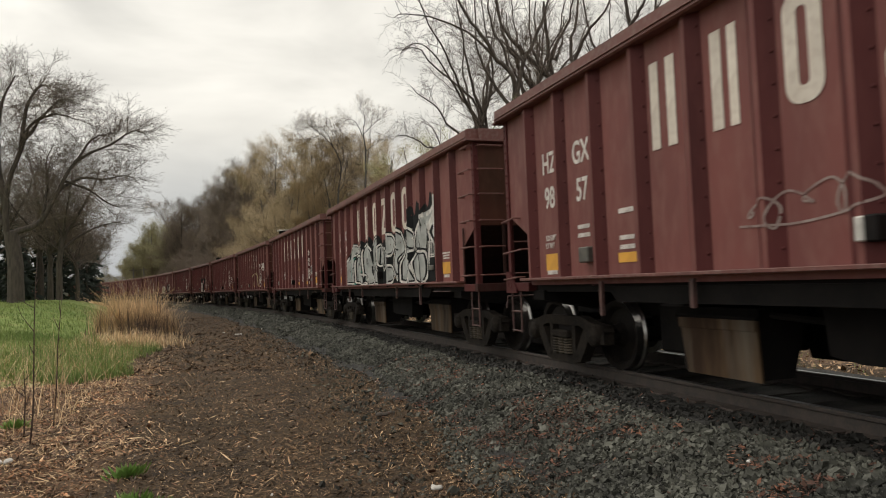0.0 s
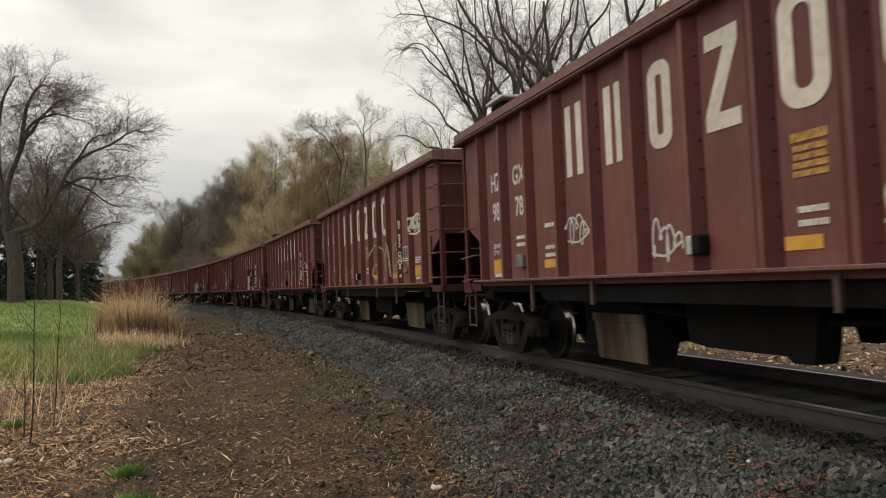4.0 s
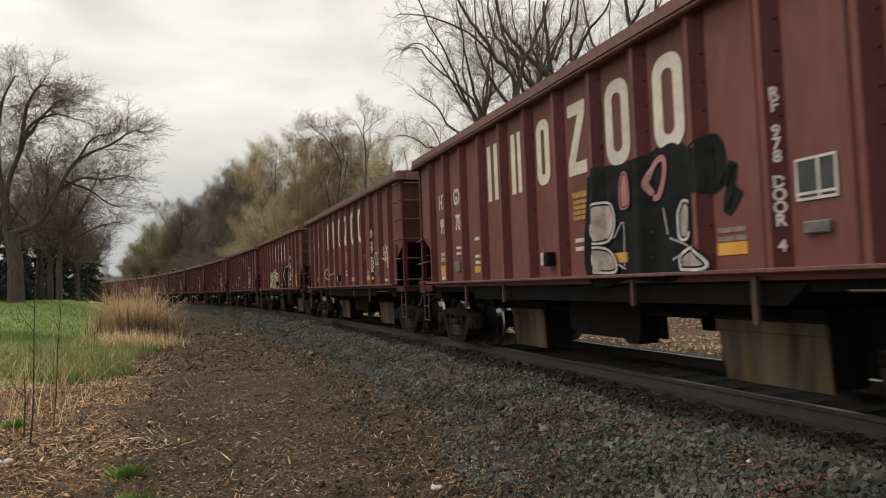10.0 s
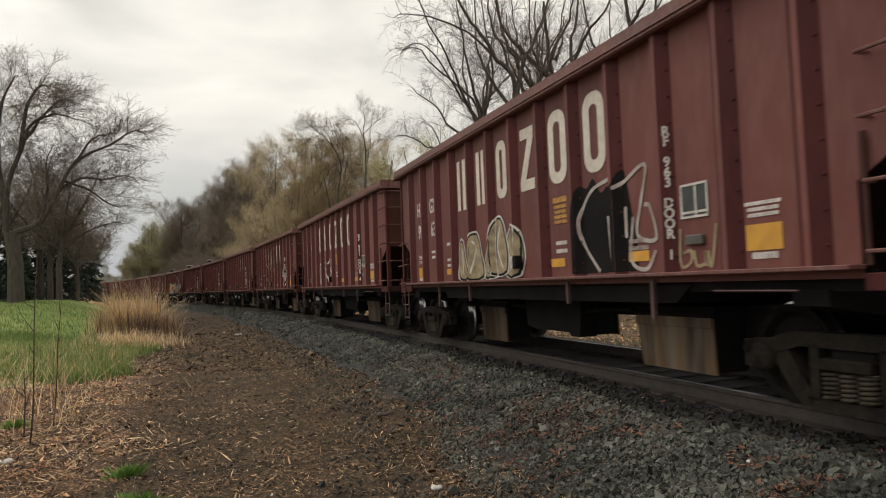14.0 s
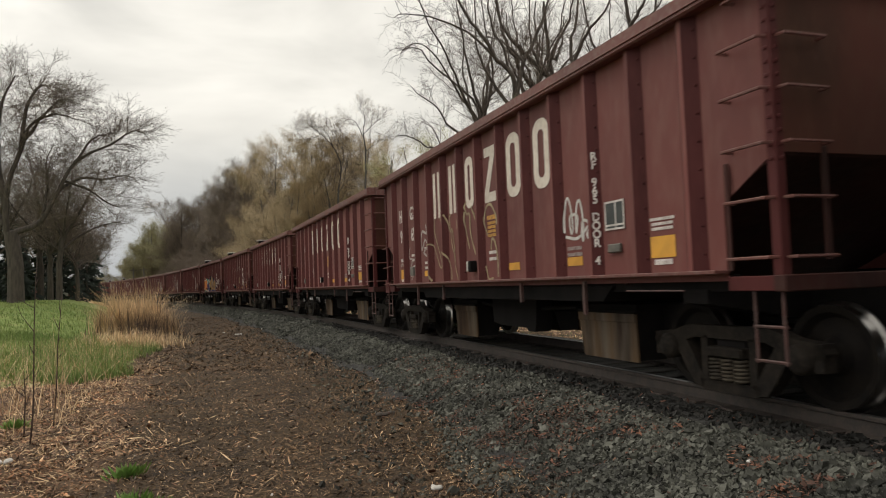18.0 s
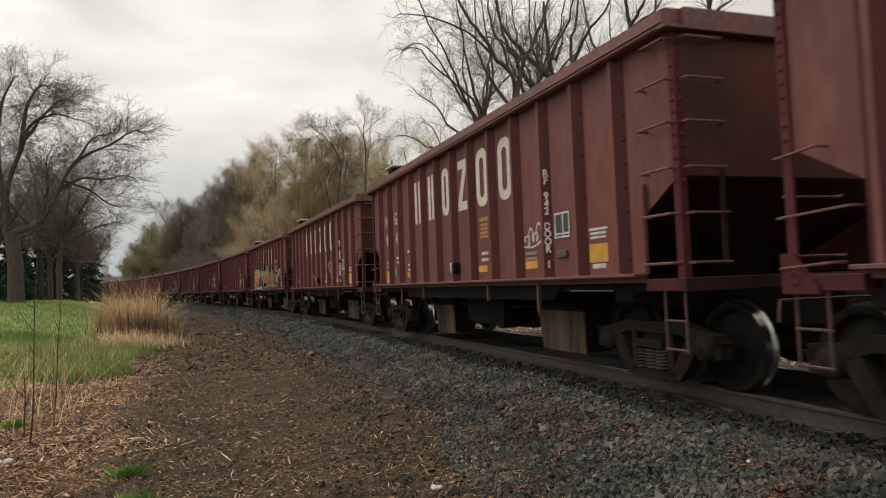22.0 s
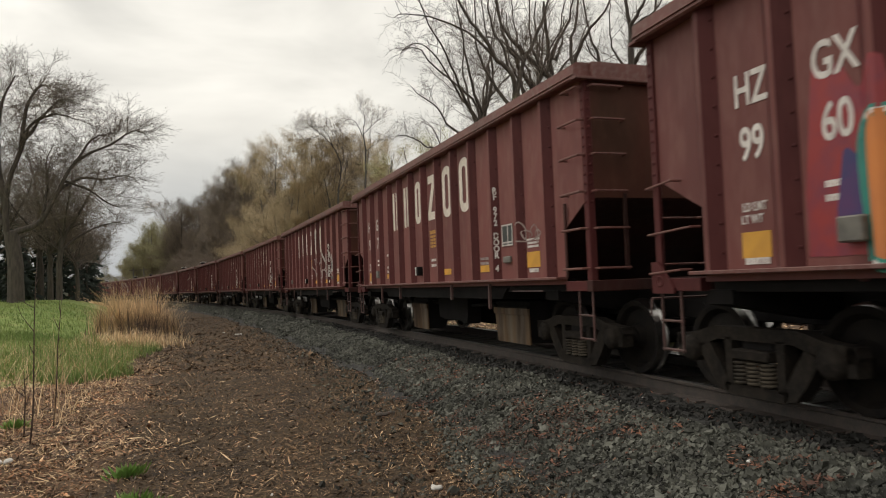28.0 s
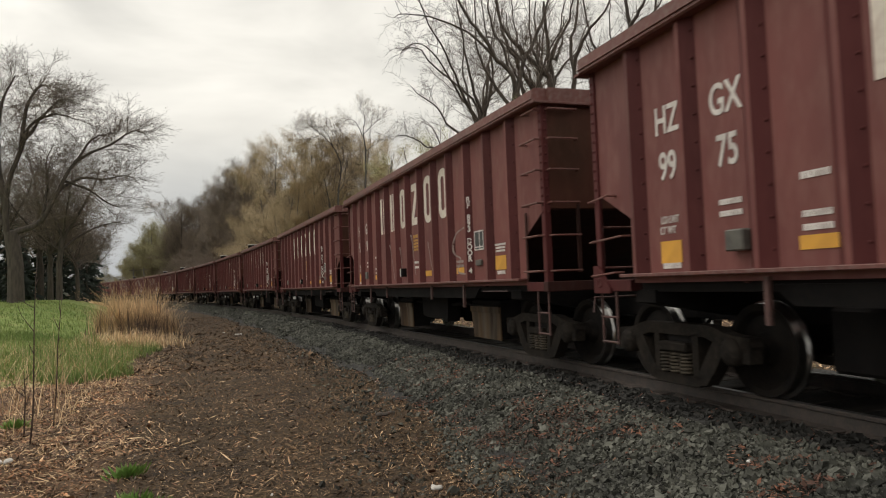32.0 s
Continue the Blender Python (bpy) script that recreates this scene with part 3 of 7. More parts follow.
def wagon_meshes():
    items = []

    def add(name, sh, mat, label="", smooth_=False):
        items.append((name, sh.mesh(name, *(mat if isinstance(mat, tuple) else (mat,)), smooth=smooth_), label))

    cut = [(-tip(-1), 2.02), (-5.04, 1.68), (-5.04, 1.05), (5.04, 1.05), (5.04, 1.68), (tip(1), 2.02), (tip(1), 3.36), (-tip(-1), 3.36)]
    for s in (-1, 1):
        add("side_sheet", Shape().prism(cut, s * (SHEET_X - 0.012), s * SHEET_X), MAROON)
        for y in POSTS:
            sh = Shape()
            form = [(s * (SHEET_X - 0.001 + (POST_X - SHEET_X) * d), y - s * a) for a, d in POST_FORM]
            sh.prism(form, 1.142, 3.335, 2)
            # outer face in the sheet's maroon, flanks in the deeper one
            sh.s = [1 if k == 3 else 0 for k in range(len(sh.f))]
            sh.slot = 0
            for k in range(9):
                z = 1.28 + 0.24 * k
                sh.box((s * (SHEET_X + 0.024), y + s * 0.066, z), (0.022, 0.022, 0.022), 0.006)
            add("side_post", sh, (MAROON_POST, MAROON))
        # top chord: boxed rail with a lip along its foot
        sh = Shape()
        sh.prism([(s * 1.44, 3.33), (s * 1.63, 3.31), (s * 1.65, 3.325), (s * 1.645, 3.475), (s * 1.60, 3.50), (s * 1.44, 3.50)], -tip(-1) - 0.03, tip(1) + 0.03, 1)
        sh.span(s * 1.60, s * 1.664, -tip(-1) - 0.03, tip(1) + 0.03, 3.352, 3.366, 0.004)
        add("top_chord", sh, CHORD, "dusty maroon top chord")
        # side sill: web, near-black for the shade below the flange, and lit flange
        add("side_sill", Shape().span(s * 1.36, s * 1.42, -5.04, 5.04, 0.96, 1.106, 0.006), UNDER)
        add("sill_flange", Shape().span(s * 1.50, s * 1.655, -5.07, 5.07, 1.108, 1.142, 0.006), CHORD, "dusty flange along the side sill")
    for e in (-1, 1):
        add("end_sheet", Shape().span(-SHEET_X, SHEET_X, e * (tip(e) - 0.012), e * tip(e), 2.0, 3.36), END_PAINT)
        add("end_chord", Shape().prism([(-1.44, 3.33), (1.44, 3.33), (1.44, 3.50), (-1.44, 3.50)], e * (tip(e) - 0.15), e * (tip(e) + 0.09), 1)
            .span(-1.66, 1.66, e * (tip(e) - 0.02), e * (tip(e) + 0.10), 3.30, 3.33, 0.004), CHORD)
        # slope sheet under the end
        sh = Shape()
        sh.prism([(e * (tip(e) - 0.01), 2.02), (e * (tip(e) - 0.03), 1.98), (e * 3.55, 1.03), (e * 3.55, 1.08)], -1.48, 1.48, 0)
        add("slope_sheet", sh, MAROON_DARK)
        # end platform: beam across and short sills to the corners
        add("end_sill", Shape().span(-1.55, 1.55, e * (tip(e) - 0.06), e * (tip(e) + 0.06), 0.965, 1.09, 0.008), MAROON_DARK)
        for s in (-1, 1):
            add("corner_sill", Shape().span(s * 1.42, s * 1.53, e * 5.075, e * (tip(e) - 0.06), 0.97, 1.085, 0.006), MAROON_POST)
            sh = Shape()
            sh.span(s * 1.495, s * 1.525, e * (tip(e) - 0.075), e * (tip(e) + 0.012), 1.0, 3.325, 0.004)
            sh.span(s * 1.44, s * 1.52, e * (tip(e) - 0.010), e * (tip(e) + 0.016), 1.0, 3.325, 0.004)
            for k in range(14):
                z = 1.95 + 0.104 * k
                sh.box((s * 1.53, e * (tip(e) - 0.03), z), (0.02, 0.032, 0.032), 0.008)
                sh.box((s * 1.478, e * (tip(e) + 0.02), z), (0.032, 0.02, 0.032), 0.008)
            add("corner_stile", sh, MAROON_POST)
            # jacking plate at the foot of the corner
            sh = Shape()
            y0 = e * (tip(e) + 0.05)
            sh.prism([(y0, 0.95), (y0 - e * 0.32, 0.95), (y0 - e * 0.32, 1.0), (y0 - e * 0.10, 1.24), (y0, 1.24)], s * 1.53, s * 1.555, 0)
            if s == e:
                continue
            sh.lathe([(s * 1.553, 0.0), (s * 1.561, 0.045), (s * 1.553, 0.06)], (0, y0 - e * 0.12, 1.06), 0, 12)
            add("corner_plate", sh, MAROON_POST)
    # ladders: full at the camera's leading corner and its opposite
    for s, e in ((-1, -1), (1, 1)):
        for z in (3.24, 2.87, 2.48, 2.07, 1.66, 1.22):
            w = 0.30 if z > 3.1 else 0.40
            xo = s * 1.60
            sh = Shape().tube([(s * 1.50, e * (tip(e) - 0.05 - w), z), (xo, e * (tip(e) - 0.06 - w), z), (xo, e * (tip(e) - 0.03), z), (s * 1.51, e * (tip(e) - 0.02), z)], 0.014, 6)
            add("side_rung", sh, CHORD)
            yo = e * (tip(e) + 0.085)
            sh = Shape().tube([(s * 1.47, e * tip(e), z), (s * 1.46, yo, z), (s * 1.06, yo, z), (s * 1.05, e * (tip(e) - (0 if z > 2 else 0.0)), z)], 0.014, 6)
            add("end_rung", sh, CHORD)
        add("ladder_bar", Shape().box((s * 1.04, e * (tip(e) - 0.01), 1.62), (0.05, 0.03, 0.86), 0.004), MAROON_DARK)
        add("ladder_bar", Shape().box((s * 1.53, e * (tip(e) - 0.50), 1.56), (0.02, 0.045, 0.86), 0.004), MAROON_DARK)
        # step hung below the corner
        sh = Shape()
        for y in (0.02, 0.30):
            sh.tube([(s * 1.5, e * (tip(e) - y), 0.98), (s * 1.5, e * (tip(e) - y), 0.42)], 0.014, 6)
        for z in (0.70, 0.44):
            sh.tube([(s * 1.50, e * (tip(e) - 0.32), z), (s * 1.50, e * tip(e), z)], 0.013, 6)
        add("step", sh, IRON)
    for s, e in ((-1, 1), (1, -1)):
        for z, w in ((1.95, 0.36), (1.52, 0.60), (1.16, 0.45)):
            xo = s * 1.60
            sh = Shape().tube([(s * 1.51, e * (tip(e) - 0.0), z - 0.03), (xo, e * (tip(e) + 0.01), z - 0.03), (xo, e * (tip(e) - w), z), (s * 1.50, e * (tip(e) - w - 0.01), z)], 0.011, 6)
            add("grab_iron", sh, CHORD)
        for z in (1.66, 1.22):
            yo = e * (tip(e) + 0.085)
            add("grab_iron", Shape().tube([(s * 1.46, e * tip(e), z), (s * 1.46, yo, z), (s * 1.0, yo, z), (s * 1.0, e * tip(e), z)], 0.011, 6), CHORD)
        sh = Shape()
        for y in (0.02, 0.30):
            sh.tube([(s * 1.5, e * (tip(e) - y), 0.98), (s * 1.5, e * (tip(e) - y), 0.42)], 0.014, 6)
        for z in (0.70, 0.44):
            sh.tube([(s * 1.50, e * (tip(e) - 0.32), z), (s * 1.50, e * tip(e), z)], 0.013, 6)
        add("step", sh, IRON)
        # lever that works the coupler from the corner
        yo = e * (tip(e) + 0.14)
        add("uncoupling_lever", Shape().tube([(s * 1.52, yo, 0.74), (s * 1.50, yo, 0.90), (s * 0.70, yo, 0.90), (s * 0.22, e * (tip(e) + 0.30), 0.86), (s * 0.16, e * (tip(e) + 0.42), 0.98)], 0.013, 6), IRON)
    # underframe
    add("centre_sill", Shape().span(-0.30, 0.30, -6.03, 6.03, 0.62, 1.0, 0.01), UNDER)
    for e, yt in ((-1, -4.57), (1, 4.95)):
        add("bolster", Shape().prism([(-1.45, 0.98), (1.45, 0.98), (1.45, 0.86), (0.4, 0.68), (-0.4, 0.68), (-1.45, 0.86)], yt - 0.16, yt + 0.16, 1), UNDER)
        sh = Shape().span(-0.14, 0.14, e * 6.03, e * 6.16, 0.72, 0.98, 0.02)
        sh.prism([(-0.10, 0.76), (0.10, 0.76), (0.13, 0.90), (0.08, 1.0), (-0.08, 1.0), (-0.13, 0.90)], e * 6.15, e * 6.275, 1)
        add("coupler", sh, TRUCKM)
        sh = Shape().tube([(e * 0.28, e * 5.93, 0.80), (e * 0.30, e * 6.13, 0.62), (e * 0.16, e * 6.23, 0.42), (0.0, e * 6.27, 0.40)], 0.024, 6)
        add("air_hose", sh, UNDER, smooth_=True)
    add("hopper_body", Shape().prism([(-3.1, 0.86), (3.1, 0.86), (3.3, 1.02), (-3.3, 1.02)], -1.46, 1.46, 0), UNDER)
    # plain blocks added so that the gaps beside the chutes stay dark
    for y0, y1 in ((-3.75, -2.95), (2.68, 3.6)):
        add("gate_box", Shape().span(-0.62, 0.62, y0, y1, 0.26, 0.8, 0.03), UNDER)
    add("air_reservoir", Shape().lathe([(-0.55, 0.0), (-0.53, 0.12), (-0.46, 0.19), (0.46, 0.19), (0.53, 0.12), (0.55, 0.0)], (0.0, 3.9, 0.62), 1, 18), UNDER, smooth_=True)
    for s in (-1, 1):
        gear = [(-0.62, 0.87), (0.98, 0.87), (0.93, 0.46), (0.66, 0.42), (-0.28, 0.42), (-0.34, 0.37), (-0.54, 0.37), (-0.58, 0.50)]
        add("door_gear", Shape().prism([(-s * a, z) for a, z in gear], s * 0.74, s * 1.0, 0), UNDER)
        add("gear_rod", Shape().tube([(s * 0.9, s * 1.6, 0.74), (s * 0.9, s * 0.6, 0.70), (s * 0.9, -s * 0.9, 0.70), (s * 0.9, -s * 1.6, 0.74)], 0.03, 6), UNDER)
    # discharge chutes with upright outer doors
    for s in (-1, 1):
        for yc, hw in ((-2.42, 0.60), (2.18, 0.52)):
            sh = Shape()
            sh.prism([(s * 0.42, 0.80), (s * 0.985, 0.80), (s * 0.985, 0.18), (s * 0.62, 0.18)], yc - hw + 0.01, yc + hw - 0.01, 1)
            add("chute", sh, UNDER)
            sh = Shape()
            sh.prism([(yc - hw, 0.70), (yc + hw, 0.70), (yc + hw - 0.04, 0.45), (yc + hw - 0.10, 0.165), (yc - hw - 0.03, 0.165)], s * 0.99, s * 1.012, 0)
            sh.span(s * 1.012, s * 1.03, yc - hw, yc + hw, 0.60, 0.70, 0.004)
            add("chute_door", sh, CHUTE, "dusty tan steel chute door")
            add("chute_hinge", Shape().tube([(s * 1.02, yc - hw - 0.02, 0.715), (s * 1.02, yc + hw + 0.02, 0.715)], 0.022, 6), UNDER)
    for y, z in ((-2.91, 0.72), (-1.32, 0.83), (1.76, 0.83), (3.23, 0.72)):
        add("hanger", Shape().span(-1.58, -1.545, y - 0.024, y + 0.024, z, 1.08), IRON)
        add("hanger", Shape().span(1.545, 1.58, -y - 0.024, -y + 0.024, z, 1.08), IRON)
    for s in (-1, 1):
        add("sill_rod", Shape().tube([(s * 1.59, 4.6 * s, 0.975), (s * 1.59, 3.75 * s, 0.975)], 0.01, 5), IRON)
    return items


def truck_meshes():
    """Side frames, bolster, springs and bearings of a two-axle bogie (camera's side first)."""
    items = []

    def add(name, sh, mat, smooth_=False, label=""):
        sh.v = [(x, y * 0.945, z * 0.92) for x, y, z in sh.v]
        items.append((name, sh.mesh(name, mat, smooth=smooth_), label))

    add("truck_bolster", Shape().span(-1.1, 1.1, -0.2, 0.2, 0.44, 0.60, 0.02), UNDER)
    for s in (-1, 1):
        x0, x1 = s * 1.0, s * 1.14
        sh = Shape()
        arch = [(0.50, 0.70), (0.62, 0.675), (0.74, 0.635), (0.86, 0.615), (0.98, 0.61), (1.06, 0.58), (1.09, 0.52), (1.06, 0.47), (0.74, 0.47), (0.60, 0.53), (0.46, 0.575)]
        top = [(-a, z) for a, z in arch[::-1]] + arch
        sh.prism(top, x0, x1, 0)
        for e in (-1, 1):
            # arm that swings down to the spring seat, pillar beside the bolster, pedestal over the bearing
            sh.prism([(e * 0.76, 0.50), (e * 0.58, 0.54), (e * 0.44, 0.34), (e * 0.33, 0.17), (e * 0.33, 0.07), (e * 0.46, 0.09), (e * 0.57, 0.22)][::e], x0, x1, 0)
            sh.prism([(e * 0.36, 0.60), (e * 0.27, 0.60), (e * 0.27, 0.14), (e * 0.36, 0.14)][::e], x0, x1, 0)
            sh.prism([(e * 1.07, 0.60), (e * 0.98, 0.60), (e * 0.98, 0.36), (e * 1.07, 0.36)][::e], x0, x1, 0)
        sh.prism([(-0.40, 0.165), (0.40, 0.165), (0.36, 0.06), (-0.36, 0.06)], x0, x1, 0)
        sh.span(s * 1.0, s * 1.19, -0.23, 0.23, 0.40, 0.50, 0.015)
        add("side_frame", sh, TRUCKM)
        for k in range(3):
            y = -0.16 + 0.16 * k
            coil = [(s * 1.10 + 0.078 * math.cos(a * 1.2566), y + 0.078 * math.sin(a * 1.2566), 0.17 + 0.22 * a / 30) for a in range(31)]
            add("spring", Shape().tube(coil, 0.017, 5), SPRING, True)
        for e in (-1, 1):
            add("bearing", Shape().lathe([(s * 0.95, 0.0), (s * 0.95, 0.135), (s * 1.16, 0.135), (s * 1.19, 0.10), (s * 1.20, 0.0)], (0, e * 0.847, 0.457), 0, 16), TRUCKM, True)
    for e in (-1, 1):
        add("brake_beam", Shape().span(-0.72, 0.72, e * 0.36, e * 0.44, 0.30, 0.40, 0.01), UNDER)
    return items


def wheel_mesh(s):
    sh = Shape()
    a = s * 0.755
    # plate, from hub to rim, seen from outside
    sh.lathe([(a + s * 0.09, 0.0), (a + s * 0.09, 0.13), (a + s * 0.02, 0.17), (a - s * 0.01, 0.34), (a + s * 0.055, 0.385), (a + s * 0.065, 0.43), (a + s * 0.065, 0.452)], (0, 0, 0), 0, 36)
    sh.lathe([(a - s * 0.09, 0.0), (a - s * 0.09, 0.13), (a - s * 0.04, 0.17), (a - s * 0.05, 0.34), (a - s * 0.07, 0.40)], (0, 0, 0), 0, 36)
    sh.slot = 1
    sh.lathe([(a + s * 0.065, 0.452), (a - s * 0.02, 0.457), (a - s * 0.045, 0.483), (a - s * 0.07, 0.478), (a - s * 0.07, 0.40)], (0, 0, 0), 0, 36)
    sh.v = [(x, y * 0.92, z * 0.92) for x, y, z in sh.v]
    return sh.mesh("wheel", WHEELM, WHEEL_TREAD)


AXLE = Shape().tube([(-0.95, 0, 0), (0.95, 0, 0)], 0.08, 10).mesh("axle", WHEELM, smooth=True)
WHEEL_L, WHEEL_R = wheel_mesh(-1), wheel_mesh(1)
CAR_PARTS = wagon_meshes()
TRUCK_PARTS = truck_meshes()


def text_mesh(body, size, mat, vertical=False):
    """Letters as a thin mesh in the plane x = 0, read from the camera's side (towards +x), centred."""
    cu = bpy.data.curves.new("lettering", "FONT")
    cu.body = body
    cu.size = size
    cu.align_x, cu.align_y = "CENTER", "CENTER"
    cu.extrude = 0.002
    cu.offset = size * (0.032 if vertical else 0.018)
    if vertical:
        cu.space_line = 0.76
    tmp = bpy.data.objects.new("lettering", cu)
    me = bpy.data.meshes.new_from_object(tmp)
    bpy.data.objects.remove(tmp)
    me.materials.clear()
    me.materials.append(mat)
    # text x runs along -y of the wagon, text y upwards
    me.transform(Matrix(((0, 0, -1, 0), (-1, 0, 0, 0), (0, 1, 0, 0), (0, 0, 0, 1))))
    return me


_texts = {}


def lettering(parent, name, body, size, y, z, mat, label="", sx=1.0, sz=1.0, x=-SHEET_X - 0.004):
    key = (body, size, mat.name)
    if key not in _texts:
        _texts[key] = text_mesh(body, size, mat, "\n" in body)
    ob = part(name, _texts[key], parent, label, pose(x, y, z))
    ob.scale = (1, sx, sz)
    return ob


def plate_mesh(name, w, h, mat, t=0.004):
    return Shape().box((-t / 2, 0, 0), (t, w, h)).mesh(name, mat)


def bar_mesh(name, w, h, mat, seed=1):
    """A line of small print as one bar, notched from above and below."""
    rng = random.Random(seed)
    low, top, y = [(-w / 2, -h / 2)], [(-w / 2, h / 2)], -w / 2
    while y < w / 2 - 0.05:
        y += rng.uniform(0.022, 0.045)
        edge, cut, sign = (low, 0.22 * h, -1) if rng.random() < 0.5 else (top, -0.22 * h, 1)
        edge += [(y, sign * h / 2), (y, cut), (y + 0.009, cut), (y + 0.009, sign * h / 2)]
        y += 0.009
    return Shape().prism(low + [(w / 2, -h / 2), (w / 2, h / 2)] + top[::-1], -0.004, 0.0, 0).mesh(name, mat)


def bars(name, w, rows, mat, seed=1):
    """Rows of small print: (height of the row, mesh)."""
    return [(z, bar_mesh(name, w * random.Random(seed + k).uniform(0.8, 1.0), h, mat, seed + 7 * k)) for k, (z, h) in enumerate(rows)]


def stencil(car, rows, y, z, label=""):
    for dz, me in rows:
        part(me.name.split(".")[0], me, car, label, pose(-SHEET_X - 0.002, y, z + dz))


def stadium(w, h, r, seg=6):
    pts = []
    for cx, cz, a0 in ((w / 2 - r, h / 2 - r, 0), (-w / 2 + r, h / 2 - r, 90), (-w / 2 + r, -h / 2 + r, 180), (w / 2 - r, -h / 2 + r, 270)):
        for k in range(seg + 1):
            a = radians(a0 + 90 * k / seg)
            pts.append((cx + r * math.cos(a), cz + r * math.sin(a)))
    return pts


def ring_mesh(name, w, h, t, mat, x=0.004):
    """A tall rounded frame."""
    o, i = stadium(w, h, w * 0.42), stadium(w - 2 * t, h - 2.0 * t, (w - 2 * t) * 0.45)
    n = len(o)
    sh = Shape()
    sh.add([(-x, *p) for p in o] + [(-x, *p) for p in i], [(k, (k + 1) % n, n + (k + 1) % n, n + k) for k in range(n)])
    return sh.mesh(name, mat)


def blank_marks():
    """The six tall cream marks of the owner's name, as plain shapes."""
    h = 0.81

    def slab(w):
        return Shape().prism(stadium(w, h, 0.004, 1), -0.004, 0.0, 0).mesh("cream_mark", CREAM)

    bar, slim, frame_ = slab(0.125), slab(0.10), ring_mesh("cream_mark", 0.34, h, 0.125, CREAM)

    q = 0.20
    slant = [(-q, -h / 2), (-q, -h / 2 + 0.14), (q - 0.16, h / 2 - 0.14), (-q + 0.02, h / 2 - 0.14), (-q + 0.02, h / 2), (q, h / 2), (q, h / 2 - 0.14), (-q + 0.16, -h / 2 + 0.14), (q, -h / 2 + 0.14), (q, -h / 2)]
    slant = [(-y, z) for y, z in slant][::-1]
    c = Shape().prism(slant, -0.004, 0.0, 0).mesh("cream_mark", CREAM)
    d = ring_mesh("cream_mark", 0.43, 0.87, 0.135, CREAM)
    return [(bar, 7.855 - BACK), (bar, 7.615 - BACK), (bar, 7.02 - BACK), (slim, 6.83 - BACK), (frame_, 6.145 - BACK), (c, 5.33 - BACK), (d, 4.515 - BACK), (d, 3.695 - BACK)]


MARKS = blank_marks()
BIG_YEL = plate_mesh("yellow_decal", 0.36, 0.20, YELLOW)
MID_YEL = plate_mesh("yellow_decal", 0.33, 0.10, YELLOW)
TALL_YEL = plate_mesh("yellow_decal", 0.30, 0.20, YELLOW)
PRINT_A = bars("stencil", 0.36, ((0.06, 0.028), (0.015, 0.028), (-0.03, 0.028)), WHITE, seed=2)
PRINT_B = bars("stencil", 0.30, ((0.05, 0.045), (-0.045, 0.045)), WHITE, seed=3)
PRINT_C = bars("stencil", 0.30, ((0.0, 0.05),), WHITE, seed=4)
PRINT_D = bars("stencil", 0.33, ((0.04, 0.04), (-0.03, 0.04)), FADED, seed=5)
PRINT_Y = bars("warning_stencil", 0.33, ((0.15, 0.065), (0.07, 0.042), (0.01, 0.042), (-0.05, 0.042), (-0.11, 0.042)), YELLOWTXT, seed=6)


def frame_sign():
    sh = Shape()
    sh.span(-0.006, 0, -0.175, 0.175, -0.15, 0.15)
    me = sh.mesh("sign_plate", BLACKP)
    fr = Shape()
    for y in (-0.165, 0.165, -0.02):
        fr.span(-0.010, -0.006, y - 0.01, y + 0.01, -0.15, 0.15)
    for z in (-0.14, 0.14, -0.10):
        fr.span(-0.011, -0.0065, -0.175, 0.175, z - 0.01, z + 0.01)
    return me, fr.mesh("sign_frame", WHITE)


SIGN_PLATE, SIGN_FRAME = frame_sign()
SMALL_BOX = Shape().box((-0.05, 0, 0), (0.10, 0.20, 0.17), 0.012).mesh("junction_box", GREYBOX)
_lev = Shape().box((-0.06, 0, 0), (0.12, 0.10, 0.17), 0.012)
_lev.slot = 1
LEVER_BOX = _lev.box((-0.07, 0.085, 0.0), (0.10, 0.07, 0.16), 0.01).mesh("lever_box", UNDER, PALEBOX)
TAG_BOX = Shape().box((-0.02, 0, 0), (0.04, 0.22, 0.09), 0.01).mesh("tag_holder", GREYBOX)
CTRL_BOX = Shape().box((0, 0, 0.14), (0.30, 0.42, 0.28), 0.02).tube([(0, -0.1, 0.0), (0, -0.1, -0.12)], 0.03, 6).mesh("control_box", UNDER)
CTRL_TOP = Shape().box((0.02, -0.1, 0.30), (0.5, 0.62, 0.05), 0.012).mesh("solar_lid", PALEBOX)


def side_depth(y, layer):
    deep = 0.0
    for p in POSTS:
        if -0.1 < y - p < 0.2:
            deep = float(np.interp(y - p, [a for a, d in POST_FORM[::-1]], [d for a, d in POST_FORM[::-1]]))
    return -SHEET_X - (POST_X - SHEET_X) * deep - 0.004 - 0.0025 * layer


def curl(points, n=6):
    """A smooth line through points."""
    P = [Vector(p) for p in points]
    P = [P[0] * 2 - P[1]] + P + [P[-1] * 2 - P[-2]]
    out = []
    for i in range(1, len(P) - 2):
        a, b, c, d = P[i - 1:i + 3]
        for k in range(n):
            t = k / n
            out.append(0.5 * ((2 * b) + (c - a) * t + (2 * a - 5 * b + 4 * c - d) * t * t + (3 * b - 3 * c + d - a) * t ** 3))
    out.append(P[-2])
    return out


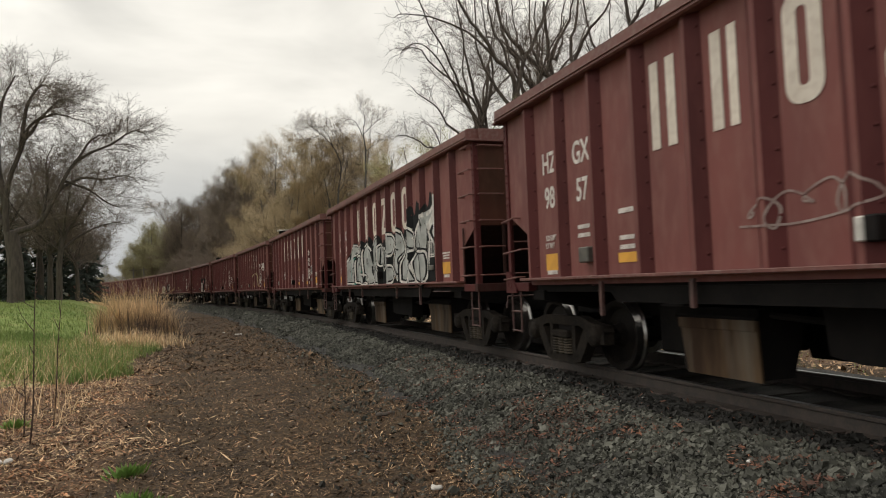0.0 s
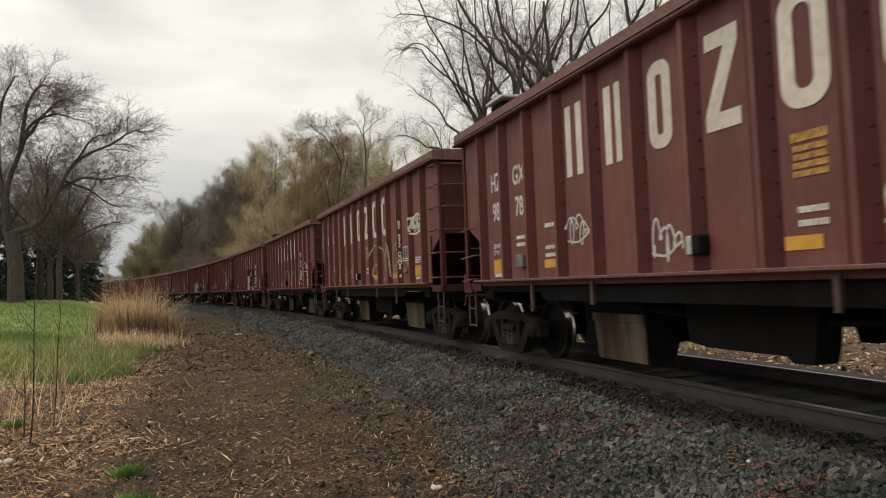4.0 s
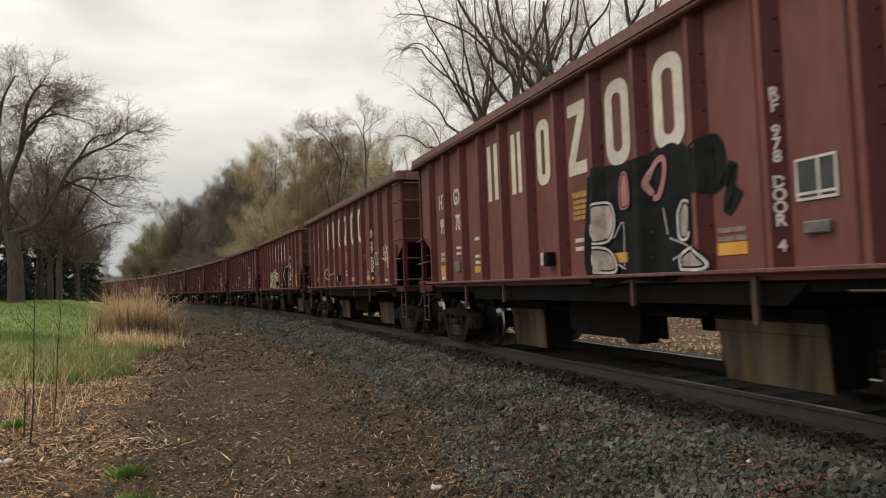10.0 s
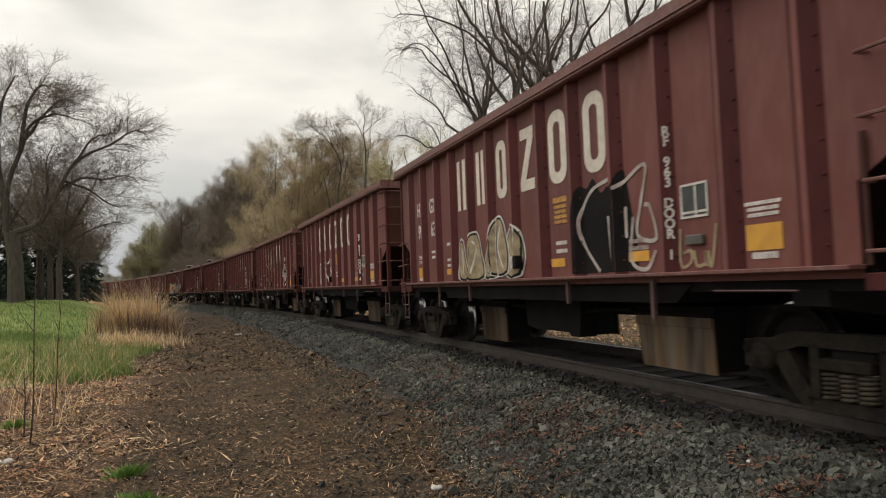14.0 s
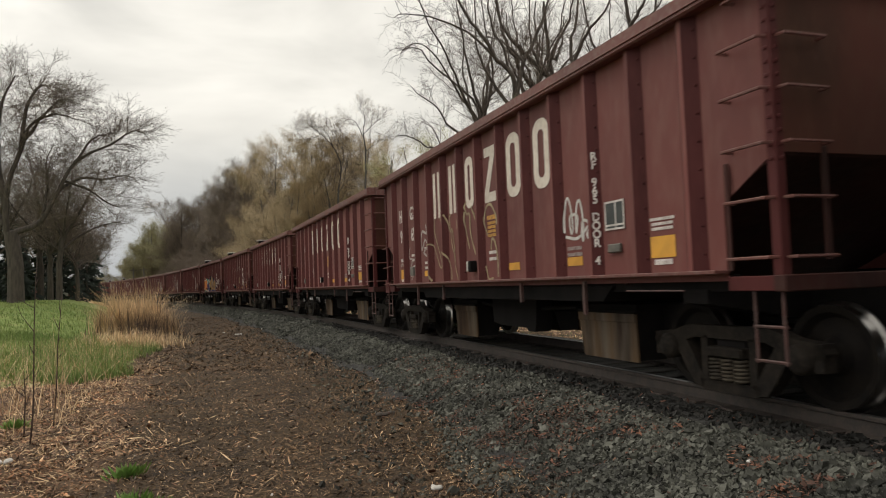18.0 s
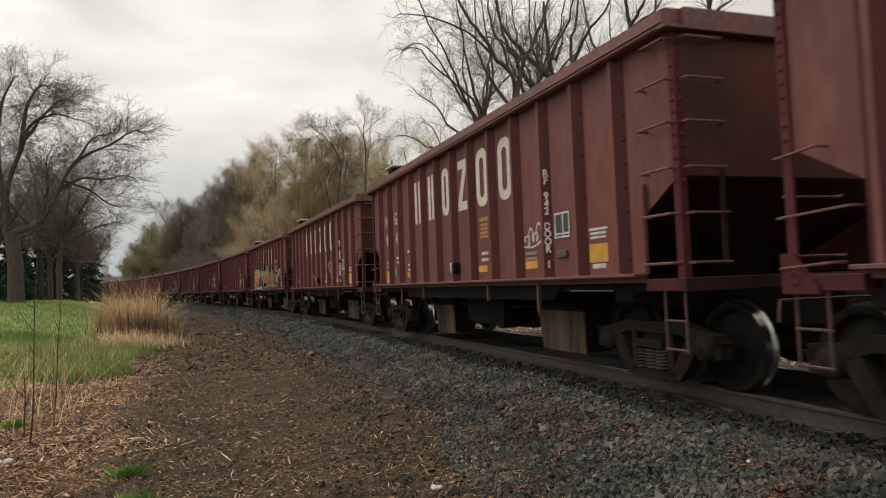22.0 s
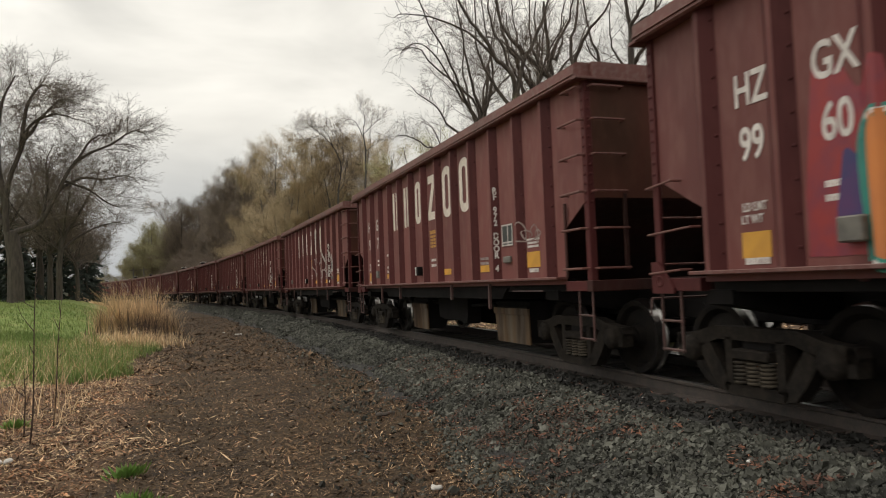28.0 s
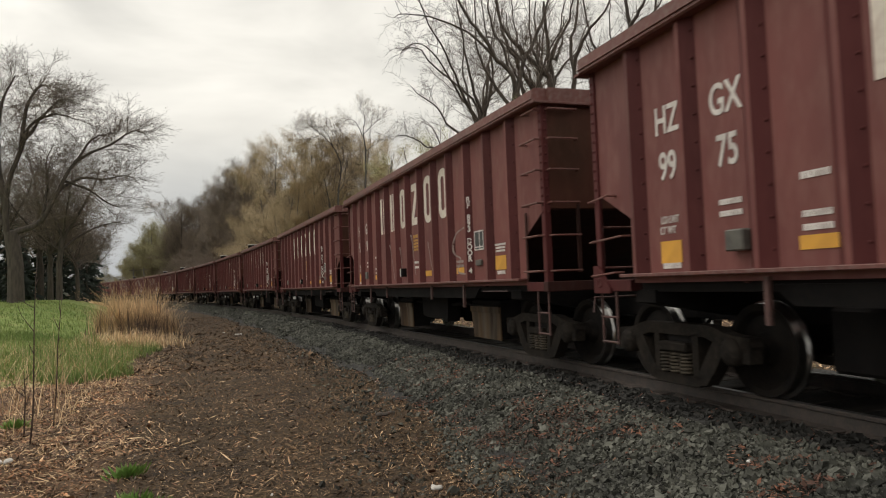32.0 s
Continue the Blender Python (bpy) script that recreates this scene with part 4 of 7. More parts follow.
def spray(sh, points, width, layer, slot, sharp=False):
    """A painted stroke over sheet and posts, as a thin ribbon of short quads."""
    pts = [Vector(p) for p in points] if sharp else curl(points)
    fine = []
    for a, b in zip(pts, pts[1:]):
        k = max(1, int((b - a).length / 0.045))
        fine += [a + (b - a) * (i / k) for i in range(k)]
    fine.append(pts[-1])
    cols = max(1, int(width / 0.05))
    vs, fs = [], []
    for i, p in enumerate(fine):
        d = fine[min(i + 1, len(fine) - 1)] - fine[max(i - 1, 0)]
        d = d.normalized() if d.length > 1e-6 else Vector((1, 0))
        nrm = Vector((-d.y, d.x))
        for c in range(cols + 1):
            q = p + nrm * width * (c / cols - 0.5)
            vs.append((side_depth(q.x, layer), q.x, q.y))
    for i in range(len(fine) - 1):
        for c in range(cols):
            a = i * (cols + 1) + c
            fs.append((a, a + 1, a + cols + 2, a + cols + 1))
    sh.slot = slot
    sh.add(vs, fs)


def tag_scrawl(car, y0, y1, z0, z1, mat, width, seed, label, loops=5):
    """A quick unreadable tag: one looping line."""
    rng = random.Random(seed)
    sh = Shape()
    # handwriting: a running loop of changing height, and one crossing flourish
    w, h = y1 - y0, z1 - z0
    pts = []
    n = loops * 7
    ph, sway = rng.uniform(0, 6.28), rng.uniform(0.7, 1.2)
    for k in range(n + 1):
        f = k / n
        a = ph + 6.283 * loops * f
        tall = 0.30 + 0.22 * math.sin(3.1 * f * loops + seed) + rng.uniform(-0.04, 0.04)
        pts.append((y1 - w * f - sway * 0.5 * w / loops * math.sin(a) * (0.7 + 0.5 * rng.random()), z0 + h * (0.5 + 0.12 * math.sin(5 * f + seed)) + h * tall * math.cos(a)))
    zf = z0 + h * rng.uniform(0.0, 0.2)
    pts += [(y0 - 0.05 * w, zf + 0.22 * h), (y0 + 0.5 * w, zf - 0.06 * h), (y1 + 0.05 * w, zf)]
    spray(sh, pts, width, 1, 0)
    part("graffiti", sh.mesh("graffiti", mat), car, label)


DOOR_ONE = ("9841", "9857", "9852", "9878", "9844", "9963", "9942", "9859", "9960", "9868", "9838", "9863", "9870", "9855")


def make_wagon(number, gear, box):
    car = new("hopper_wagon")
    put_parts(car, CAR_PARTS)
    for yt in (-4.57, 4.95):
        tr = part("truck_bolster", TRUCK_PARTS[0][1], car, "grimy cast-steel two-axle bogie", pose(0, yt, 0))
        for name, me, label in TRUCK_PARTS[1:]:
            part(name, me, tr, label)
        for k in (-1, 1):
            ax = part("axle", AXLE, car, m=pose(0, yt + k * 0.80, 0.42))
            part("wheel", WHEEL_L, ax)
            part("wheel", WHEEL_R, ax)
            WHEELS.append((ax, yt + k * 0.80))
    for me, y in MARKS:
        part("cream_mark", me, car, "tall plain cream lettering mark", pose(-SHEET_X - 0.003, y, 2.68))
    a, b = number[:2], number[2:]
    lettering(car, "reporting_mark", "HZ", 0.36, 10.03 - BACK, 2.52, WHITE, sx=0.72)
    lettering(car, "reporting_mark", "GX", 0.36, 9.26 - BACK, 2.52, WHITE, sx=0.72)
    lettering(car, "wagon_number", a, 0.36, 10.04 - BACK, 2.095, WHITE, sx=0.72)
    lettering(car, "wagon_number", b, 0.36, 9.26 - BACK, 2.095, WHITE, sx=0.72)
    rf = "R\nF\n\n" + "\n".join(number[1:]) + "\n\nD\nO\nO\nR\n\n" + ("1" if number in DOOR_ONE else "4")
    ob = lettering(car, "door_stencil", rf, 0.122, POSTS[2] - 0.037, 1.85, WHITE, sx=0.95)
    ob.matrix_basis = pose(-SHEET_X - 0.048, POSTS[2] - 0.038, 1.85, rz=36.7) @ Matrix.Diagonal((1, 0.95, 1, 1))
    part("yellow_decal", TALL_YEL, car, m=pose(-SHEET_X - 0.002, 10.05 - BACK, 1.325))
    part("yellow_decal", MID_YEL, car, m=pose(-SHEET_X - 0.002, 8.42 - BACK, 1.31))
    part("yellow_decal", MID_YEL, car, m=pose(-SHEET_X - 0.002, 4.61 - BACK, 1.31))
    part("yellow_decal", MID_YEL, car, m=pose(-SHEET_X - 0.002, 2.99 - BACK, 1.31))
    part("yellow_decal", BIG_YEL, car, m=pose(-SHEET_X - 0.002, (1.15 if number == "9967" else 1.39) - BACK, 1.74 if number == "9967" else 1.38))
    stencil(car, PRINT_A, (1.15 if number == "9967" else 1.39) - BACK, 1.56 if number == "9967" else 1.58)
    stencil(car, PRINT_C, 1.39 - BACK, 1.24)
    stencil(car, PRINT_B, 9.26 - BACK, 1.64)
    lettering(car, "stencil", "LD LMT", 0.095, 10.05 - BACK, 1.615, WHITE, sx=0.80)
    lettering(car, "stencil", "LT WT", 0.095, 10.08 - BACK, 1.52, WHITE, sx=0.80)
    stencil(car, PRINT_C, 10.05 - BACK, 1.20)
    stencil(car, PRINT_C, 8.42 - BACK, 1.78)
    stencil(car, PRINT_B, 8.42 - BACK, 1.46)
    stencil(car, PRINT_D, 2.99 - BACK, 1.42)
    under = (4.515 if number in DOOR_ONE else 5.33) - BACK
    stencil(car, PRINT_B, under, 1.49)
    stencil(car, PRINT_Y, under, 1.90, "faded yellow warning stencil")
    sg = part("sign_plate", SIGN_PLATE, car, "black routing panel in a white frame", pose(-SHEET_X - 0.002, 2.15 - BACK, 1.75))
    part("sign_frame", SIGN_FRAME, sg)
    part("tag_holder", TAG_BOX, car, m=pose(-SHEET_X, 2.15 - BACK, 1.41))
    if box:
        part("junction_box", SMALL_BOX, car, m=pose(-SHEET_X, 9.14 - BACK, 1.37) if box == 1 else pose(-SHEET_X, 6.1 - BACK, 1.42))
    part("lever_box", LEVER_BOX, car, "dark lever box with a pale face", pose(-SHEET_X, (5.62 if number in DOOR_ONE else 6.0) - BACK, 1.36))
    if gear:
        cb = part("control_box", CTRL_BOX, car, m=pose(-1.15, 4.75 if gear == 1 else 5.0, 3.50))
        if gear == 1:
            part("solar_lid", CTRL_TOP, cb, "pale flat lid")
    return car


def stroke_set(car, mat, width, lines, label, layer=1):
    """Painted lines, each a few (along, up) points measured from the leading corner."""
    for ln in lines:
        sh = Shape()
        spray(sh, [(r - BACK, z) for r, z in ln], width, layer, 0)
        part("graffiti", sh.mesh("graffiti", mat), car, label)


def patch(car, mat, r0, r1, z0, z1, seed, label, layer=0, rough=0.08):
    """A cloud of sprayed paint with an uneven top and sides."""
    rng = random.Random(seed)
    sh = Shape()
    n = max(6, int((r1 - r0) / 0.035))
    vs, fs = [], []
    m = 8
    for i in range(n + 1):
        f = i / n
        r = r0 + (r1 - r0) * f
        arch = min(1.0, 5 * f + 0.35, 5 * (1 - f) + 0.35)
        top = z0 + (z1 - z0) * arch * (1 - rough * (0.8 + 0.8 * math.sin(9 * r + seed) + 0.6 * math.sin(23 * r)))
        bot = z0 + 0.01 * rng.random()
        for j in range(m + 1):
            vs.append((side_depth(r - BACK, layer), r - BACK, bot + (top - bot) * j / m))
    for i in range(n):
        for j in range(m):
            a = i * (m + 1) + j
            fs.append((a, a + 1, a + m + 2, a + m + 1))
    sh.add(vs, fs)
    part("graffiti", sh.mesh("graffiti", mat), car, label)


def petal(sh, r, z0, z1, half, lean, layer, slot, grow_=0.0):
    """A pointed swollen form, filled in upright strips."""
    n, m = 12, 8
    vs, fs = [], []
    for i in range(n + 1):
        f = -1 + 2 * i / n
        top = z0 + (z1 - z0 + grow_) * (1 - 0.42 * abs(f) ** 2.6 - 0.10 * (f + 1) * math.sin(7 * r))
        bot = z0 - grow_ * 0.4 + 0.05 * f * f
        for j in range(m + 1):
            t = j / m
            y = r - BACK + f * (half + grow_) * (0.92 + 0.20 * math.sin(math.pi * t + r)) + lean * t
            vs.append((side_depth(y, layer), y, max(1.145, bot + (top - bot) * t)))
    for i in range(n):
        for j in range(m):
            a = i * (m + 1) + j
            fs.append((a, a + 1, a + m + 2, a + m + 1))
    sh.slot = slot
    sh.add(vs, fs)


def petals(car, forms, fill, rim, line, label, wide=0.05, seed=1):
    """A row of swollen forms (along, foot, top, half width, lean), one graffiti part each."""
    rng = random.Random(seed)
    for k, (r, z0, z1, half, lean) in enumerate(forms):
        lay = 1 + 3 * (k % 2)
        for mat, level, foot, more, name, text in ((line, 0, 0.0, wide + 0.03, "graffiti_shadow", ""), (rim, 1, 0.0, wide, "graffiti_outline", ""), (fill, 2, 0.02, 0.0, "graffiti", label)):
            sh = Shape()
            petal(sh, r, z0 + foot, z1, half, lean, lay + level, 0, more)
            part(name, sh.mesh(name, mat), car, text)
        a, b = rng.uniform(-0.5, 0.5) * half, rng.uniform(0.3, 0.7)
        sh = Shape()
        spray(sh, [(r - BACK + a, z0 + 0.1), (r - BACK - a * 0.4 + lean * b, z0 + (z1 - z0) * b), (r - BACK + a * 0.5 + lean * 0.8, z0 + (z1 - z0) * 0.85)], 0.03, lay + 3, 0)
        part("graffiti_line", sh.mesh("graffiti_line", line), car)


def form(car, outline, fill, rim, line, wide, label, layer=2):
    """A swollen graffiti form: its outline is drawn round few (along, up) points and filled in small squares."""
    ring = curl(outline + outline[:1], 5)
    pts = [(q.x, q.y) for q in ring]
    cell = 0.03
    r0, z0, z1 = min(a for a, b in pts), min(b for a, b in pts), max(b for a, b in pts)
    sh, ids = Shape(), {}

    def corner(i, j):
        if (i, j) not in ids:
            ids[i, j] = len(sh.v)
            y = r0 + i * cell - BACK
            sh.v.append((side_depth(y, layer), y, max(1.146, z0 + j * cell)))
        return ids[i, j]

    for j in range(int((z1 - z0) / cell) + 1):
        z = z0 + (j + 0.5) * cell
        cuts = sorted(a + (z - b) * (c - a) / (d - b) for (a, b), (c, d) in zip(pts, pts[1:]) if (b > z) != (d > z))
        for a, b in zip(cuts[::2], cuts[1::2]):
            for i in range(round((a - r0) / cell), round((b - r0) / cell)):
                sh.f.append((corner(i, j), corner(i, j + 1), corner(i + 1, j + 1), corner(i + 1, j)))
                sh.s.append(0)
    edge = [(a - BACK, max(b, 1.15)) for a, b in outline + outline[:1]]
    for name, mat, w, lay in (("graffiti_shadow", line, 2.4 * wide, layer + 1), ("graffiti_outline", rim, wide, layer + 2)):
        st = Shape()
        spray(st, edge, w, lay, 0)
        part(name, st.mesh(name, mat), car)
    part("graffiti", sh.mesh("graffiti", fill), car, label)


def tag_at(car, mat, width, r0, r1, z0, z1, seed, label, loops=4):
    tag_scrawl(car, r0 - BACK, r1 - BACK, z0, z1, mat, width, seed, label, loops)


def painted(car, number):
    """Sprays what this wagon carries and returns its label."""
    plain = "maroon steel ballast hopper wagon with ribbed sides on the track"
    if number == "9852":
        patch(car, SPRAYB, 1.75, 8.5, 1.15, 2.25, 3, "black sprayed backing")
        patch(car, SPRAYB, 1.75, 3.6, 1.15, 2.75, 5, "black sprayed backing", 1)
        patch(car, SPRAYTEAL, 7.2, 8.9, 1.15, 2.0, 8, "teal sprayed backing", 1)
        stroke_set(car, SILVER, 0.30, [[(2.9, 2.1), (2.4, 2.3), (1.9, 2.35)], [(2.6, 1.3), (2.5, 2.2)]], "silver sprayed form", 4)
        stroke_set(car, SPRAYW, 0.07, [[(3.2, 2.0), (2.7, 2.35), (2.1, 2.45), (1.75, 2.75)], [(1.72, 2.7), (1.75, 1.95), (1.95, 1.85), (2.3, 2.1)], [(2.4, 1.2), (2.2, 1.9), (2.35, 2.3)]], "white sprayed arrow outline", 5)
        stroke_set(car, SPRAYW, 0.16, [[(2.25, 2.15), (1.95, 2.35), (1.75, 2.5)], [(2.0, 2.0), (1.8, 2.15)]], "white sprayed arrow", 5)
        form(car, [(9.07, 1.2), (9.04, 1.59), (8.63, 2.08), (8.33, 2.19), (7.93, 2.16), (7.88, 1.98), (8.22, 1.85), (8.39, 1.54), (8.35, 1.21)], SILVER, SPRAYW, SPRAYB, 0.04, "silver sprayed form with a white rim", 2)
        form(car, [(8.05, 1.21), (8.03, 1.79), (7.74, 1.9), (7.52, 1.68), (7.4, 1.44), (7.05, 1.36), (7.01, 1.16)], SILVER, SPRAYW, SPRAYB, 0.04, "silver sprayed form with a white rim", 5)
        form(car, [(7.83, 1.91), (7.78, 2.07), (7.56, 2.22), (7.45, 2.15), (7.51, 1.87), (7.65, 1.85)], SILVER, SPRAYW, SPRAYB, 0.04, "silver sprayed form with a white rim", 2)
        form(car, [(7.21, 1.21), (7.25, 1.96), (6.98, 2.14), (6.65, 2.17), (6.44, 2.0), (6.38, 1.78), (6.29, 1.39), (6.35, 1.16), (6.82, 1.16), (6.75, 1.48), (6.87, 1.43), (6.94, 1.19)], SILVER, SPRAYW, SPRAYB, 0.04, "silver sprayed form with a white rim", 5)
        form(car, [(6.27, 1.16), (6.4, 1.51), (6.43, 1.9), (6.23, 2.2), (5.99, 2.25), (5.83, 2.09), (5.84, 1.76), (6.01, 1.58), (6.17, 1.52), (5.88, 1.42), (5.84, 1.16)], SILVER, SPRAYW, SPRAYB, 0.04, "silver sprayed form with a white rim", 2)
        form(car, [(5.7, 2.01), (5.57, 2.05), (5.43, 1.87), (5.45, 1.62), (5.61, 1.56), (5.71, 1.67)], SILVER, SPRAYW, SPRAYB, 0.04, "silver sprayed form with a white rim", 5)
        form(car, [(5.37, 1.98), (5.09, 1.7), (5.38, 1.47), (5.45, 1.52), (5.4, 1.93)], SILVER, SPRAYW, SPRAYB, 0.04, "silver sprayed form with a white rim", 2)
        form(car, [(5.14, 2.16), (4.81, 2.23), (4.48, 2.05), (4.8, 1.76), (5.14, 1.87)], SILVER, SPRAYW, SPRAYB, 0.05, "silver sprayed form with a white rim", 2)
        form(car, [(5.2, 1.48), (4.82, 1.55), (4.58, 1.38), (4.75, 1.18), (5.12, 1.17)], SILVER, SPRAYW, SPRAYB, 0.05, "silver sprayed form with a white rim", 5)
        form(car, [(4.6, 1.68), (4.24, 2.19), (4.06, 2.25), (3.8, 2.0), (3.74, 1.8), (4.03, 1.65), (3.97, 1.32), (4.32, 1.19), (4.58, 1.44)], SILVER, SPRAYW, SPRAYB, 0.05, "silver sprayed form with a white rim", 2)
        form(car, [(4.02, 1.18), (3.99, 1.59), (3.74, 1.75), (3.6, 2.12), (3.4, 2.26), (3.2, 2.18), (3.08, 1.99), (3.13, 1.81), (3.36, 1.72), (3.2, 1.34), (3.13, 1.16), (3.47, 1.16), (3.59, 1.37), (3.68, 1.17)], SILVER, SPRAYW, SPRAYB, 0.05, "silver sprayed form with a white rim", 5)
        form(car, [(2.99, 2.2), (2.81, 2.29), (2.58, 2.24), (2.64, 1.88), (2.81, 1.96), (2.74, 1.78), (3.07, 1.82)], SILVER, SPRAYW, SPRAYB, 0.05, "silver sprayed form with a white rim", 2)
        form(car, [(3.18, 1.63), (2.91, 1.75), (2.67, 1.71), (2.39, 1.69), (2.43, 1.16), (3.04, 1.16), (3.22, 1.49)], SILVER, SPRAYW, SPRAYB, 0.05, "silver sprayed form with a white rim", 5)
        stroke_set(car, SPRAYB, 0.035, [[(8.55, 1.41), (8.61, 1.56), (8.38, 1.65), (8.4, 1.8)], [(7.92, 1.24), (7.96, 1.51), (7.82, 1.7), (7.7, 1.63)], [(6.89, 1.79), (6.83, 1.58), (6.75, 1.48), (6.68, 1.82)], [(6.65, 2.14), (6.67, 1.88)], [(6.13, 1.7), (6.08, 1.88), (5.99, 1.84), (6.04, 1.69), (6.13, 1.7)], [(6.16, 1.54), (6.06, 1.46)], [(7.01, 1.81), (6.93, 1.62)], [(5.58, 1.97), (5.62, 1.61)], [(5.32, 1.92), (5.32, 1.53)], [(4.2, 2.09), (4.26, 1.93), (4.05, 1.84)], [(4.3, 1.45), (4.05, 1.32)], [(3.33, 2.14), (3.32, 1.89), (3.16, 1.81)], [(3.43, 1.66), (3.24, 1.61)], [(2.76, 2.24), (2.61, 2.18)], [(2.99, 1.74), (2.86, 1.63), (2.79, 1.18)]], "black sprayed inner line", 9)
        return "maroon ballast hopper wagon with a big silver graffiti piece"
    if number == "9857":
        tag_at(car, SPRAYTHIN, 0.018, 5.7, 6.8, 1.45, 1.75, 4, "faint grey sprayed line")
        return "maroon ballast hopper wagon with faint grey sprayed lines"
    if number == "9878":
        tag_at(car, SPRAYW, 0.022, 7.5, 7.95, 1.5, 1.85, 6, "small white sprayed tag")
        tag_at(car, SPRAYW, 0.025, 5.95, 6.35, 1.25, 1.65, 7, "small white sprayed tag")
        tag_at(car, SPRAYW, 0.028, 3.45, 3.95, 1.35, 1.75, 8, "small white sprayed tag", 5)
        return "maroon ballast hopper wagon with small white tags"
    if number == "9973":
        stroke_set(car, SPRAYTAN, 0.045, [[(4.95, 1.75), (4.75, 2.02), (4.45, 2.05), (4.22, 1.85)], [(4.3, 1.25), (4.75, 1.3), (4.75, 1.55), (4.4, 1.6), (4.2, 1.45)],
                                          [(4.05, 2.0), (3.8, 1.85), (3.72, 1.4), (3.9, 1.18)], [(3.72, 1.75), (3.55, 2.05), (3.3, 2.0), (3.22, 1.3)],
                                          [(3.1, 1.55), (3.05, 1.9), (2.8, 2.0), (2.5, 1.85)], [(3.1, 1.5), (2.8, 1.55), (2.3, 1.62), (1.95, 1.5), (1.75, 1.2)]], "thin tan sprayed loops")
        tag_at(car, SPRAYTAN, 0.03, 7.5, 7.95, 1.2, 1.7, 9, "tan sprayed tag")
        tag_at(car, SPRAYTAN, 0.03, 6.75, 7.15, 1.35, 1.75, 10, "tan sprayed tag")
        tag_at(car, SPRAYW, 0.045, 1.05, 1.75, 2.25, 2.5, 11, "white sprayed tag", 5)
        tag_at(car, SPRAYW, 0.04, 1.15, 1.65, 2.12, 2.32, 12, "white sprayed tag", 4)
        stroke_set(car, SPRAYTAN, 0.035, [[(11.26, 2.86), (11.24, 2.36), (11.14, 2.55)], [(11.19, 2.6), (11.05, 2.7), (11.02, 2.35)], [(10.98, 2.85), (10.95, 2.33), (10.8, 2.83), (10.79, 2.37)], [(10.77, 2.63), (10.62, 2.65), (10.81, 2.37), (10.63, 2.25)]], "tan sprayed tag")
        return "maroon ballast hopper wagon with thin tan sprayed loops"
    if number == "9844":
        stroke_set(car, SPRAYTHIN, 0.022, [[(7.2, 1.2), (7.1, 1.75), (6.75, 1.85), (6.6, 1.3)], [(6.4, 1.2), (6.2, 1.8), (5.9, 1.85)], [(5.9, 1.25), (5.6, 1.85), (5.3, 1.3)], [(5.2, 1.7), (4.9, 1.75), (4.85, 1.25), (5.15, 1.3)], [(4.2, 1.2), (4.0, 1.8), (3.7, 1.3), (3.4, 1.75)]], "thin grey outline letters")
        tag_at(car, SPRAYPALE, 0.03, 4.3, 4.75, 1.25, 1.9, 13, "pale sprayed tag", 5)
        tag_at(car, SPRAYTHIN, 0.03, 3.45, 3.9, 1.25, 1.7, 14, "grey sprayed tag", 5)
        tag_at(car, SPRAYW, 0.024, 1.15, 1.65, 1.72, 2.05, 15, "white sprayed tag", 5)
        stroke_set(car, SPRAYTAN, 0.035, [[(10.22, 1.98), (10.31, 1.86), (10.24, 1.69), (10.15, 1.84), (10.22, 1.98)], [(10.09, 1.96), (10.11, 1.7)], [(10.09, 1.94), (9.99, 1.91), (10.03, 1.82), (10.1, 1.83)], [(9.95, 1.94), (9.99, 1.68)], [(9.94, 1.92), (9.88, 1.86), (9.95, 1.81), (9.87, 1.7)], [(9.78, 1.93), (9.86, 1.83), (9.79, 1.75)]], "pale yellowish sprayed tag")
        tag_at(car, SPRAYPALE, 0.02, 10.7, 11.1, 1.9, 2.5, 47, "pale sprayed tag", 3)
        return "maroon ballast hopper wagon with thin grey outline graffiti"
    if number == "9978":
        form(car, [(5.07, 2.21), (4.27, 2.18), (4.06, 2.17), (3.68, 2.27), (3.44, 2.12), (3.12, 2.19), (3.11, 1.86), (3.46, 1.83), (3.65, 1.17), (4.36, 1.16), (5.17, 1.16)], SPRAYB, SPRAYB, SPRAYB, 0.06, "black sprayed cloud", 0)
        form(car, [(5.08, 1.74), (4.94, 1.88), (4.7, 1.87), (4.63, 1.7), (4.71, 1.52), (4.92, 1.47), (5.1, 1.58)], SPRAYPALE, SPRAYW, SPRAYB, 0.025, "whitish sprayed shape", 4)
        form(car, [(5.07, 1.18), (5.08, 1.38), (4.86, 1.43), (4.67, 1.33), (4.65, 1.17)], SPRAYPALE, SPRAYW, SPRAYB, 0.025, "whitish sprayed shape", 7)
        form(car, [(3.63, 1.66), (3.55, 1.76), (3.47, 1.72), (3.47, 1.56), (3.52, 1.43), (3.62, 1.45)], SPRAYPALE, SPRAYW, SPRAYB, 0.025, "whitish sprayed shape", 4)
        form(car, [(3.61, 1.16), (3.61, 1.28), (3.42, 1.35), (3.27, 1.26), (3.26, 1.16)], SPRAYPALE, SPRAYW, SPRAYB, 0.025, "whitish sprayed shape", 7)
        form(car, [(4.52, 2.03), (4.45, 2.15), (4.38, 2.1), (4.37, 1.83), (4.51, 1.81)], SPRAYPINK, SPRAYPINK, SPRAYB, 0.02, "pink sprayed oval", 4)
        stroke_set(car, SPRAYPINK, 0.06, [[(3.97, 1.87), (4.03, 1.99), (3.92, 2.15), (3.8, 2.18), (3.79, 2.04), (3.88, 1.85), (3.97, 1.84)]], "pink sprayed ring", 5)
